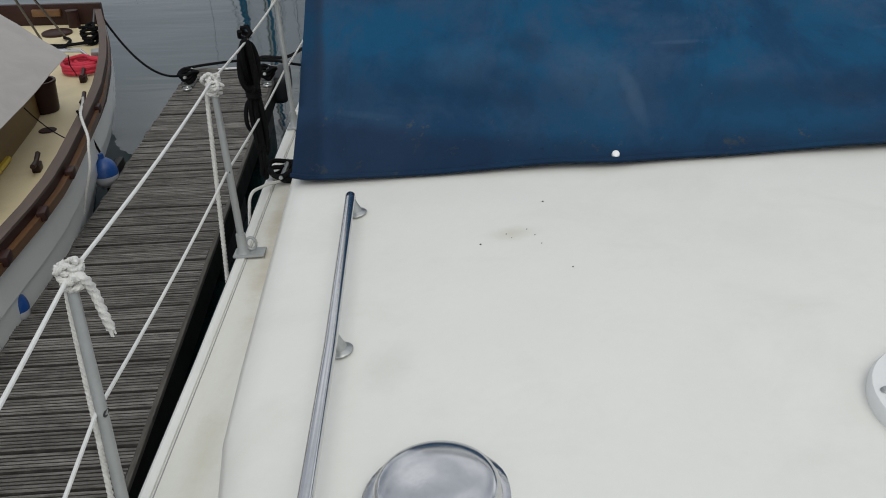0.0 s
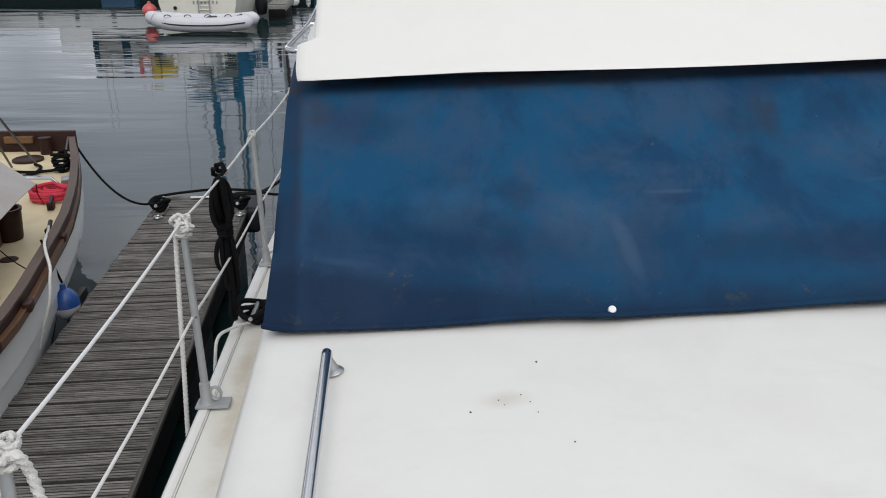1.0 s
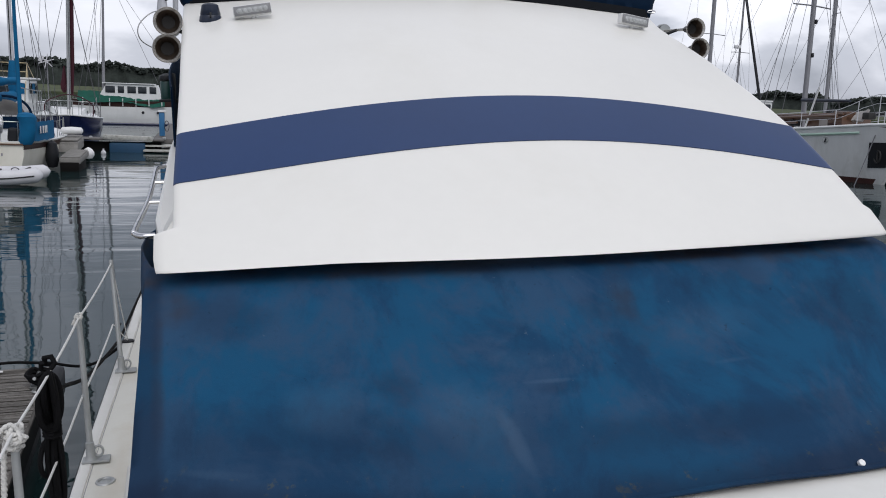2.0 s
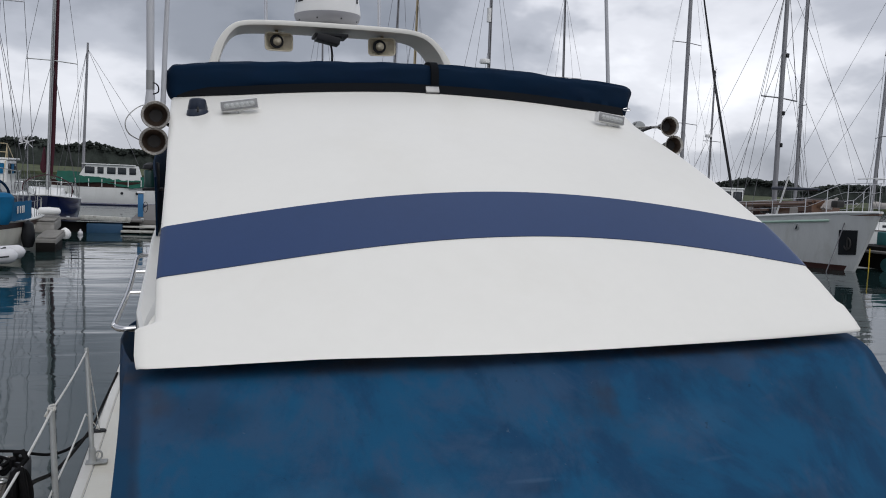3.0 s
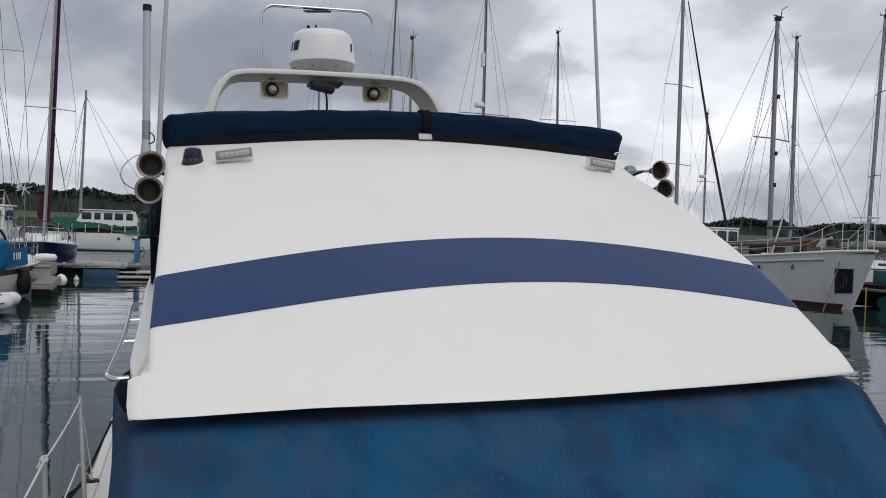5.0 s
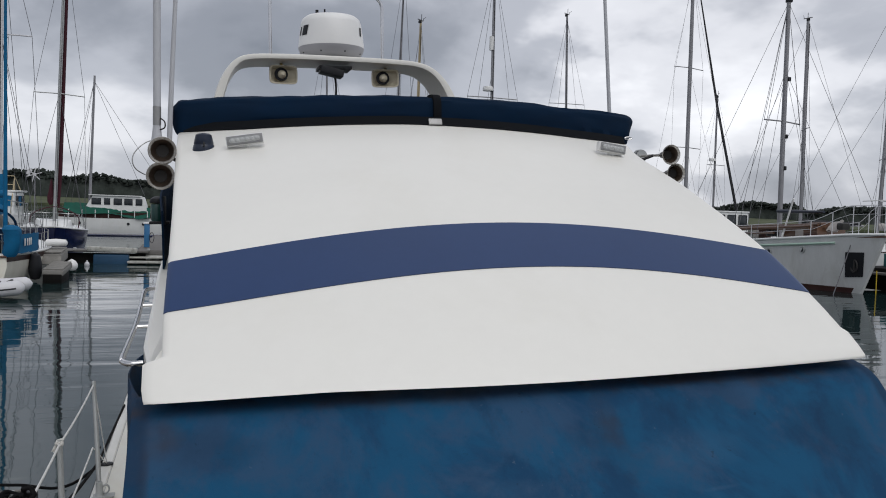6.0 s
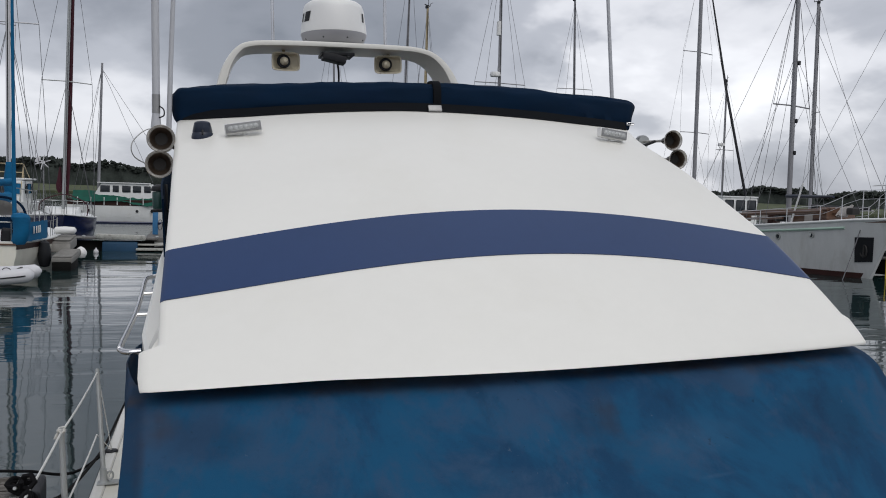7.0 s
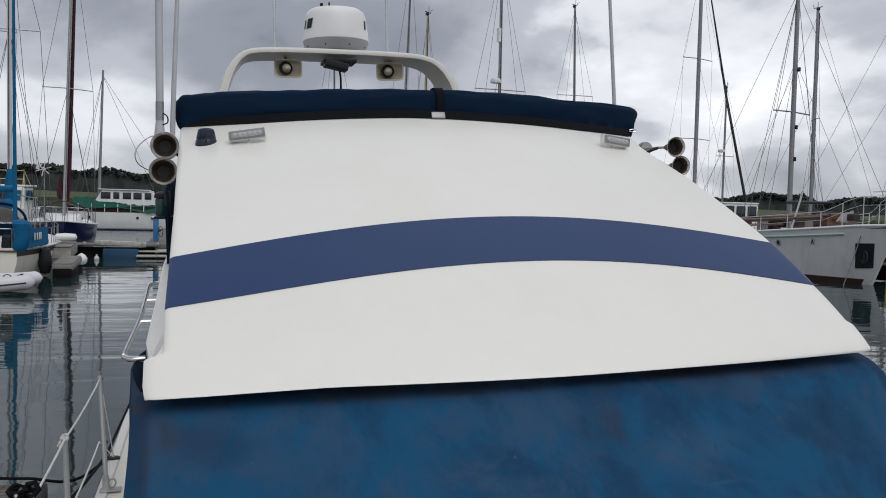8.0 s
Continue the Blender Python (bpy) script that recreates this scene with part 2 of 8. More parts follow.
MAROON = mat("maroon_canvas", (0.058, 0.016, 0.024), 0.75, spec=0.2, var=0.2, scale=4, fine=60, bump=0.25)
WINDOW = mat("dark_window_glass", (0.02, 0.025, 0.03), 0.08, var=0.1, scale=3, fine=10, bump=0.0)
JETTYW = mat("weathered_jetty_concrete", (0.13, 0.125, 0.12), 0.85, var=0.25, scale=2, fine=20, bump=0.4, stain=(0.10, 0.09, 0.08), stain_amt=0.5)
FLOATB = mat("blue_float_plastic", (0.006, 0.050, 0.112), 0.5, var=0.15, scale=2, fine=20, bump=0.1, stain=(0.01, 0.03, 0.05), stain_amt=0.5)
PINK = mat("pink_buoy_vinyl", (0.62, 0.13, 0.12), 0.4, var=0.12, scale=6, fine=40, bump=0.05)
YELLOW = mat("yellow_plastic", (0.62, 0.44, 0.02), 0.45, var=0.12, scale=6, fine=40, bump=0.05)
PALEW = mat("pale_varnished_spar", (0.42, 0.34, 0.20), 0.45, var=0.12, scale=5, fine=40, bump=0.05, stretch=(1, 1, 0.1))
TRAY = mat("grey_radome_base", (0.33, 0.33, 0.35), 0.45, var=0.05, scale=6, fine=50, bump=0.03)
PVC = mat("pale_grey_pvc", (0.60, 0.60, 0.62), 0.45, var=0.06, scale=4, fine=40, bump=0.05)
TEALF = mat("teal_steel_paint", (0.018, 0.12, 0.125), 0.5, var=0.25, scale=2, fine=20, bump=0.2, stain=(0.02, 0.05, 0.055), stain_amt=0.6)
REDB = mat("red_boot_top", (0.045, 0.014, 0.011), 0.6, var=0.25, scale=3, fine=20, bump=0.1)
MINT = mat("pale_green_strake", (0.40, 0.55, 0.46), 0.4, var=0.06, scale=3, fine=20, bump=0.03)
BRASS = mat("tarnished_brass", (0.30, 0.22, 0.10), 0.45, 1.0, var=0.3, scale=14, fine=90, bump=0.15)
HORNIN = mat("brown_horn_bell", (0.085, 0.064, 0.050), 0.30, 0.7, var=0.35, scale=18, fine=120, bump=0.15, stain=(0.04, 0.03, 0.025), stain_amt=0.6)
HORNC = mat("weathered_chrome", (0.52, 0.50, 0.47), 0.24, 0.7, var=0.25, scale=18, fine=120, bump=0.12, stain=(0.12, 0.09, 0.07), stain_amt=0.5)
BORE = mat("near_black_horn_throat", (0.008, 0.006, 0.005), 0.7, 0.0, var=0.3, scale=25, fine=120, bump=0.1)
LENS = mat("frosted_lamp_lens", (0.44, 0.45, 0.45), 0.25, var=0.1, scale=60, fine=200, bump=0.3)
LAMPG = mat("lamp_reflector_grey", (0.30, 0.30, 0.30), 0.4, 0.5, var=0.1, scale=40, fine=150, bump=0.1)
# near-black: shade in gaps and under decks is put into this colour
GAPDARK = mat("dark_timber_and_gap_shade", (0.007, 0.0065, 0.006), 0.7, spec=0.12, var=0.3, scale=6, fine=50, bump=0.4)
HULLIN = mat("hull_side_gelcoat", (0.62, 0.63, 0.62), 0.3, var=0.06, scale=2, fine=20, bump=0.03, stain=(0.3, 0.28, 0.22), stain_amt=0.3)


def cover_material():
    """Faded blue cover cloth: cloudy fading, dark damp stains, brown rubbing near the top, pale scuffs."""
    m = bpy.data.materials.new("faded_blue_cover_cloth")
    m.use_nodes = True
    nt = m.node_tree
    L = nt.links
    b = nt.nodes["Principled BSDF"]
    b.inputs["Specular IOR Level"].default_value = 0.08
    b.inputs["Roughness"].default_value = 0.72
    co = nt.nodes.new("ShaderNodeTexCoord")
    sx = nt.nodes.new("ShaderNodeSeparateXYZ")
    L.new(co.outputs["Object"], sx.inputs[0])

    def noise_of(scale, detail, rough, stretch=(1, 1, 1), loc=(0, 0, 0), dist=0.0):
        mp = nt.nodes.new("ShaderNodeMapping")
        mp.inputs["Scale"].default_value, mp.inputs["Location"].default_value = stretch, loc
        L.new(co.outputs["Object"], mp.inputs[0])
        n = node(nt, "ShaderNodeTexNoise", Scale=scale, Detail=detail, Roughness=rough, Distortion=dist)
        L.new(mp.outputs[0], n.inputs["Vector"])
        return n.outputs["Fac"]

    def rng(src, a0, a1, b0, b1):
        r = node(nt, "ShaderNodeMapRange")
        r.interpolation_type = "SMOOTHSTEP"
        r.inputs["From Min"].default_value, r.inputs["From Max"].default_value = a0, a1
        r.inputs["To Min"].default_value, r.inputs["To Max"].default_value = b0, b1
        L.new(src, r.inputs["Value"])
        return r.outputs[0]

    def op(kind, a, b2):
        n = nt.nodes.new("ShaderNodeMath")
        n.operation = kind
        for i, v in enumerate((a, b2)):
            if isinstance(v, (int, float)):
                n.inputs[i].default_value = v
            else:
                L.new(v, n.inputs[i])
        return n.outputs[0]

    def mix(fac, c1, c2):
        n = nt.nodes.new("ShaderNodeMixRGB")
        L.new(fac, n.inputs[0])
        for i, v in ((1, c1), (2, c2)):
            if isinstance(v, tuple):
                n.inputs[i].default_value = (*v, 1)
            else:
                L.new(v, n.inputs[i])
        return n.outputs[0]

    wob = noise_of(5.0, 5.0, 0.6, loc=(3, 1, 2))

    def blotch(x, z, rx, rz, tilt=0.0):
        """A soft-edged mark of its own shape on the cloth, ragged by noise."""
        dx = op("SUBTRACT", sx.outputs["X"], x)
        dz = op("SUBTRACT", sx.outputs["Z"], z - 2.0)
        if tilt:
            dx = op("ADD", dx, op("MULTIPLY", dz, tilt))
        d = op("ADD", op("POWER", op("ABSOLUTE", op("DIVIDE", dx, rx), 0), 2.0), op("POWER", op("ABSOLUTE", op("DIVIDE", dz, rz), 0), 2.0))
        d = op("ADD", d, op("MULTIPLY", op("SUBTRACT", wob, 0.5), 3.6))
        return rng(d, -0.5, 1.3, 1.0, 0.0)

    cloud = noise_of(2.6, 8.0, 0.68, (1, 0.7, 0.7), (4.2, 0.7, 1.1), 0.5)
    col = mix(rng(cloud, 0.42, 0.60, 0.0, 1.0), (0.0095, 0.047, 0.108), (0.0095, 0.070, 0.150))
    grey = noise_of(3.0, 8.0, 0.70, (1, 0.7, 0.7), (1.9, 5.0, 3.3), 0.4)
    col = mix(rng(grey, 0.47, 0.61, 0.0, 0.72), col, (0.030, 0.066, 0.128))
    damp = noise_of(3.6, 9.0, 0.72, (1, 0.7, 0.7), (8.2, 3.0, 0.3), 0.3)
    col = mix(rng(damp, 0.52, 0.68, 0.0, 0.45), col, (0.008, 0.028, 0.066))
    for x, z, rx, rz, k in ((-0.59, 2.20, 0.055, 0.03, 0.8), (0.08, 2.30, 0.12, 0.06, 0.75), (-1.0, 2.345, 0.11, 0.05, 0.7), (0.45, 2.37, 0.14, 0.05, 0.6),
                            (-0.80, 2.10, 0.32, 0.03, 0.5), (0.2, 2.10, 0.45, 0.025, 0.6), (0.85, 2.28, 0.16, 0.07, 0.6), (-0.17, 2.183, 0.06, 0.012, 0.7)):
        n = op("MULTIPLY", blotch(x, z, rx * 1.25, rz * 1.2), k * 0.6)
        col = mix(n, col, (0.010, 0.020, 0.046))
    for x, z, rx, rz, k in ((-1.14, 2.38, 0.07, 0.06, 0.38), (0.10, 2.34, 0.05, 0.11, 0.34), (-1.17, 2.2, 0.02, 0.16, 0.4), (0.72, 2.42, 0.12, 0.03, 0.45), (-0.45, 2.43, 0.3, 0.02, 0.35)):
        n = op("MULTIPLY", blotch(x, z, rx, rz), k)
        col = mix(n, col, (0.050, 0.036, 0.030))
    # grimy lower third with a ragged, wandering upper edge
    grime = op("ADD", op("ADD", sx.outputs["Z"], op("MULTIPLY", sx.outputs["X"], 0.045)), op("MULTIPLY", op("SUBTRACT", noise_of(2.6, 7.0, 0.62, (1, 1, 1), (2.7, 9.1, 4.0), 0.3), 0.5), 0.13))
    col = mix(rng(grime, 0.100, 0.150, 0.34, 0.0), col, (0.0105, 0.030, 0.068))
    # folded side hems: a rubbed seam with a darker edge outside it
    across = op("ABSOLUTE", op("ADD", sx.outputs["X"], op("MULTIPLY", op("SUBTRACT", wob, 0.5), 0.015)), 0)
    col = mix(op("MULTIPLY", rng(across, 1.120, 1.145, 0.0, 0.14), rng(across, 1.145, 1.165, 1.0, 0.0)), col, (0.026, 0.085, 0.165))
    col = mix(rng(across, 1.150, 1.180, 0.0, 0.55), col, (0.010, 0.022, 0.048))
    spots = noise_of(20.0, 4.0, 0.75, (1, 1, 1), (6.0, 2.0, 8.0))
    col = mix(rng(spots, 0.66, 0.74, 0.0, 0.55), col, (0.008, 0.018, 0.036))
    mud = op("MULTIPLY", rng(noise_of(16.0, 5.0, 0.7, (1, 1, 1), (3.0, 7.0, 5.0)), 0.60, 0.68, 0.0, 0.6), rng(sx.outputs["Z"], 0.035, 0.075, 1.0, 0.0))
    col = mix(mud, col, (0.075, 0.085, 0.070))
    # wet, dirty strip along the foot and brown rubbing along the head
    foot = op("ADD", sx.outputs["Z"], op("MULTIPLY", op("SUBTRACT", wob, 0.5), 0.06))
    col = mix(rng(foot, 0.015, 0.055, 0.56, 0.0), col, (0.010, 0.017, 0.038))
    rub = op("MULTIPLY", noise_of(4.0, 6.0, 0.65, (1, 1, 2)), rng(sx.outputs["Z"], 0.30, 0.44, 0.0, 1.0))
    col = mix(rng(rub, 0.42, 0.66, 0.0, 0.65), col, (0.045, 0.036, 0.036))
    for x, z, rx, rz, tilt, k in ((-0.34, 2.10, 0.022, 0.06, 0.30, 0.20), (-0.44, 2.15, 0.11, 0.08, 0.2, 0.16), (0.30, 2.28, 0.30, 0.05, 0.1, 0.10), (-1.03, 2.056, 0.10, 0.008, 0.0, 0.12), (-0.19, 2.196, 0.07, 0.004, 0.0, 0.2), (0.35, 2.2, 0.07, 0.005, 0.0, 0.16), (-0.25, 2.24, 0.16, 0.02, 0.0, 0.12), (-0.75, 2.16, 0.13, 0.05, 0.3, 0.12)):
        n = op("MULTIPLY", blotch(x, z, rx, rz, tilt), k)
        col = mix(n, col, (0.10, 0.16, 0.24))
    fleck = noise_of(60.0, 3.0, 0.7, (1, 1, 1), (1.0, 4.0, 9.0))
    col = mix(rng(fleck, 0.60, 0.76, 0.0, 0.22), col, (0.008, 0.026, 0.060))
    specks = noise_of(34.0, 3.0, 0.7)
    col = mix(rng(specks, 0.70, 0.76, 0.0, 0.28), col, (0.14, 0.17, 0.20))
    L.new(col, b.inputs["Base Color"])
    weave = noise_of(420.0, 2.0, 0.5)
    crease = noise_of(9.0, 5.0, 0.55, (1, 1, 1.6))
    h = op("ADD", op("MULTIPLY", weave, 0.15), crease)
    bp = nt.nodes.new("ShaderNodeBump")
    bp.inputs["Strength"].default_value, bp.inputs["Distance"].default_value = 0.35, 0.006
    L.new(h, bp.inputs["Height"])
    L.new(bp.outputs[0], b.inputs["Normal"])
    return m


COVER = cover_material()


def plank_material():
    """Grooved, silvered softwood decking: streaks along the board, dark damp patches."""
    m = mat("silvered_decking", (0.190, 0.180, 0.168), 0.9, var=0.75, scale=22, fine=160, bump=1.0, stretch=(0.20, 1, 1),
            stain=(0.045, 0.040, 0.036), stain_amt=0.75, each=0.13, relief=0.008, spec=0.2)
    return m


PLANK = plank_material()


def water_material():
    m = bpy.data.materials.new("harbour_water")
    m.use_nodes = True
    nt = m.node_tree
    L = nt.links
    b = nt.nodes["Principled BSDF"]
    b.inputs["Base Color"].default_value = (0.012, 0.028, 0.029, 1)
    b.inputs["Roughness"].default_value = 0.03
    b.inputs["IOR"].default_value = 1.36
    b.inputs["Specular IOR Level"].default_value = 0.6
    co = nt.nodes.new("ShaderNodeTexCoord")
    mp = nt.nodes.new("ShaderNodeMapping")
    mp.inputs["Scale"].default_value = (0.34, 1.15, 1)
    mp.inputs["Rotation"].default_value = (0, 0, 0.10)
    L.new(co.outputs["Object"], mp.inputs[0])
    n1 = node(nt, "ShaderNodeTexNoise", Scale=0.55, Detail=2.0, Roughness=0.45, Distortion=0.4)
    n2 = node(nt, "ShaderNodeTexNoise", Scale=2.6, Detail=2.0, Roughness=0.5)
    for n in (n1, n2):
        L.new(mp.outputs[0], n.inputs["Vector"])
    ad = nt.nodes.new("ShaderNodeMath")
    ad.operation = "MULTIPLY_ADD"
    ad.inputs[1].default_value = 0.16
    L.new(n2.outputs["Fac"], ad.inputs[0])
    L.new(n1.outputs["Fac"], ad.inputs[2])
    bp = nt.nodes.new("ShaderNodeBump")
    bp.inputs["Strength"].default_value = 1.0
    bp.inputs["Distance"].default_value = 0.030
    L.new(ad.outputs[0], bp.inputs["Height"])
    L.new(bp.outputs[0], b.inputs["Normal"])
    return m


WATER = water_material()


def foliage_material(name, col):
    return mat(name, col, 0.9, var=0.75, scale=0.16, fine=1.1, bump=0.0, spec=0.1)


WOODS = foliage_material("distant_woodland", (0.036, 0.043, 0.038))
FIELD = foliage_material("distant_meadow", (0.075, 0.088, 0.048))
EARTH = foliage_material("shore_earth", (0.09, 0.085, 0.06))

# ---- building helpers ----
HEEL, XC = -2.13, 0.858
BOAT = pose(0, 0, 1.3) @ pose(0, 0, 0, 0, HEEL, 0) @ pose(XC, 0, -1.3)
SHORE = Matrix.Identity(4)
BASE = {}


def finish(bm, sharp=38):
    bmesh.ops.recalc_face_normals(bm, faces=bm.faces[:])
    for f in bm.faces:
        f.smooth = True
    lim = radians(sharp)
    for e in bm.edges:
        if len(e.link_faces) != 2 or e.calc_face_angle(0) > lim:
            e.smooth = False


def thing(name, at, label, category, F=SHORE, group="", kind=""):
    ob = new(name)
    ob.empty_display_size = 0.1
    ob.matrix_world = F @ Matrix.Translation(at)
    BASE[ob] = Vector(at)
    return tagged(ob, label, category, group, kind)


def part(name, bm, material, parent, label="", sharp=38):
    """Links bm, given in its thing's frame of reference, as one mesh under a thing or a part."""
    bm.transform(Matrix.Translation(-BASE[parent]))
    finish(bm, sharp)
    me = bpy.data.meshes.new(name)
    bm.to_mesh(me)
    bm.free()
    me.materials.append(material)
    ob = new(name, me)
    ob.parent = parent
    BASE[ob] = BASE[parent]
    return tagged(ob, label)


def solo(name, bm, material, at, label, category, F=SHORE, group="", kind="", sharp=38):
    """One mesh that is a thing by itself."""
    bm.transform(Matrix.Translation(-Vector(at)))
    finish(bm, sharp)
    me = bpy.data.meshes.new(name)
    bm.to_mesh(me)
    bm.free()
    me.materials.append(material)
    ob = new(name, me)
    ob.matrix_world = F @ Matrix.Translation(at)
    BASE[ob] = Vector(at)
    return tagged(ob, label, category, group, kind)


def box(bm, c, s, rot=(0, 0, 0), bevel=0.0, seg=2):
    r = bmesh.ops.create_cube(bm, size=1.0)
    m = pose(*c, *rot) @ Matrix.Diagonal((*s, 1))
    bmesh.ops.transform(bm, matrix=m, verts=r["verts"])
    if bevel:
        es = list({e for v in r["verts"] for e in v.link_edges})
        bmesh.ops.bevel(bm, geom=es, offset=bevel, segments=seg, profile=0.6, affect="EDGES")
    return bm


def loft(bm, rings, caps=True, closed=False):
    """Joins rings of equal length into a skin."""
    vs = [[bm.verts.new(p) for p in r] for r in rings]
    n = len(vs[0])
    pairs = list(zip(vs, vs[1:])) + ([(vs[-1], vs[0])] if closed else [])
    for a, b in pairs:
        for i in range(n):
            bm.faces.new((a[i], a[(i + 1) % n], b[(i + 1) % n], b[i]))
    if caps and not closed:
        bm.faces.new(vs[0][::-1])
        bm.faces.new(vs[-1])
    return bm


def tube(bm, pts, r, seg=8, closed=False, flat=1.0):
    """A round bar along a line of points; r may be a list."""
    pts = [Vector(p) for p in pts]
    n = len(pts)
    rs = r if isinstance(r, (list, tuple)) else [r] * n
    rings, ref = [], None
    for i, p in enumerate(pts):
        a = pts[(i - 1) % n] if closed or i else p
        b = pts[(i + 1) % n] if closed or i < n - 1 else p
        d = (b - a).normalized()
        if ref is None:
            ref = Vector((0, 0, 1)) if abs(d.z) < 0.9 else Vector((1, 0, 0))
        side = d.cross(ref).normalized()
        up = side.cross(d).normalized()
        ref = up
        rings.append([p + (side * math.cos(k * math.tau / seg) + up * flat * math.sin(k * math.tau / seg)) * rs[i] for k in range(seg)])
    return loft(bm, rings, True, closed)


def rope(bm, pts, r, pitch=None, seg=12):
    """Three-strand laid rope along a line of points."""
    pitch = pitch or r * 1.9
    P = [Vector(p) for p in pts]
    out = [P[0]]
    for a, b in zip(P, P[1:]):
        n = max(1, int((b - a).length / (pitch / 5)))
        out += [a.lerp(b, k / n) for k in range(1, n + 1)]
    rings, ref, run = [], None, 0.0
    for i, p in enumerate(out):
        d = (out[min(i + 1, len(out) - 1)] - out[max(i - 1, 0)]).normalized()
        if ref is None:
            ref = Vector((0, 0, 1)) if abs(d.z) < 0.9 else Vector((1, 0, 0))
        side = d.cross(ref).normalized()
        up = side.cross(d).normalized()
        ref = up
        run += (p - out[i - 1]).length if i else 0
        tw = run / pitch * math.tau / 3 * 1.0
        ring = []
        for k in range(seg):
            a = k * math.tau / seg
            rr = r * (0.62 + 0.46 * abs(math.cos(1.5 * (a - tw))))
            ring.append(p + (side * math.cos(a) + up * math.sin(a)) * rr)
        rings.append(ring)
    return loft(bm, rings)


def smooth_line(pts, steps=6):
    """A curve through the points."""
    P = [Vector(p) for p in pts]
    out = []
    for i in range(len(P) - 1):
        p0, p1, p2, p3 = P[max(i - 1, 0)], P[i], P[i + 1], P[min(i + 2, len(P) - 1)]
        for k in range(steps):
            t = k / steps
            out.append(0.5 * ((2 * p1) + (p2 - p0) * t + (2 * p0 - 5 * p1 + 4 * p2 - p3) * t * t + (3 * p1 - p0 - 3 * p2 + p3) * t ** 3))
    return out + [P[-1]]


def sag(a, b, drop, n=10):
    a, b = Vector(a), Vector(b)
    return [a.lerp(b, i / n) - Vector((0, 0, drop * 4 * (i / n) * (1 - i / n))) for i in range(n + 1)]


def lathe(bm, profile, m, seg=24):
    """Turns a profile of (radius, height) round the z axis of m."""
    rings = [[m @ Vector((r * math.cos(k * math.tau / seg), r * math.sin(k * math.tau / seg), z)) for k in range(seg)] for r, z in profile]
    return loft(bm, rings)


def sheet(bm, fn, nu, nv, thick):
    """A sheet of cloth or moulding with thickness: fn(u, v) for u, v from 0 to 1; thick is the way to its back."""
    t = Vector(thick)
    g = [[[bm.verts.new(Vector(fn(i / nu, j / nv)) + o) for j in range(nv + 1)] for i in range(nu + 1)] for o in (Vector(), t)]
    for s in range(2):
        for i in range(nu):
            for j in range(nv):
                q = (g[s][i][j], g[s][i + 1][j], g[s][i + 1][j + 1], g[s][i][j + 1])
                bm.faces.new(q if s == 0 else q[::-1])
    rim = [(i, 0) for i in range(nu)] + [(nu, j) for j in range(nv)] + [(i, nv) for i in range(nu, 0, -1)] + [(0, j) for j in range(nv, 0, -1)]
    for a, b in zip(rim, rim[1:] + rim[:1]):
        bm.faces.new((g[0][a[0]][a[1]], g[0][b[0]][b[1]], g[1][b[0]][b[1]], g[1][a[0]][a[1]]))
    return bm


def turned(p, axis):
    """A frame at p whose z axis points along axis."""
    return Matrix.Translation(p) @ Vector(axis).to_track_quat("Z", "Y").to_matrix().to_4x4()


def B():
    return bmesh.new()


def fuzz(p, s, a):
    return noise.noise(Vector(p) * s) * a

# ---- water and far shore ----
bm = B()
q = [bm.verts.new(p) for p in ((-3000, -1500, 0), (3000, -1500, 0), (3000, 4000, 0), (-3000, 4000, 0))]
bm.faces.new(q)
solo("water", bm, WATER, (0, 0, 0), "calm grey-green harbour water with small ripples", "water", kind="structure")

# ---- the cruiser ----
boat = thing("motor_cruiser", (0, 3, 0.2), "white fibreglass flybridge motor cruiser moored beside a wooden finger pontoon", "boat", BOAT)


def beam(y):
    """Half width of the deck."""
    if y > 1.2:
        return float(np.interp(y, (1.2, 2.2, 3.4, 9.0), (1.538, 1.540, 1.568, 1.56)))
    k = (1.2 - y) / 4.2
    return 1.538 * math.sqrt(max(0.0, 1 - k ** 2.2))


def joint(y):
    """Inner edge of the toe rail."""
    return min(beam(y) - 0.024, float(np.interp(y, (2.2, 3.4, 5.1), (1.514, 1.530, 1.513))))


ys = [-2.95 + 0.3 * i for i in range(14)] + [1.3 + 0.6 * i for i in range(13)]
rings = []
for y in ys:
    w = beam(y)
    rings.append([(-w, y, 1.47), (-w * 0.985, y, 1.2), (-w * 0.93, y, 0.7), (-w * 0.86, y, 0.15), (-w * 0.72, y, -0.25),
                  (w * 0.72, y, -0.25), (w * 0.86, y, 0.15), (w * 0.93, y, 0.7), (w * 0.985, y, 1.2), (w, y, 1.47)])
part("hull", loft(B(), rings), HULLIN, boat)
# deck lies just above the hull's top
part("deck", loft(B(), [[(-beam(y) + 0.02, y, 1.455), (-beam(y) + 0.02, y, 1.478), (beam(y) - 0.02, y, 1.478), (beam(y) - 0.02, y, 1.455)] for y in ys]),
     GELD, boat, "cream deck gelcoat with brown rust stains")
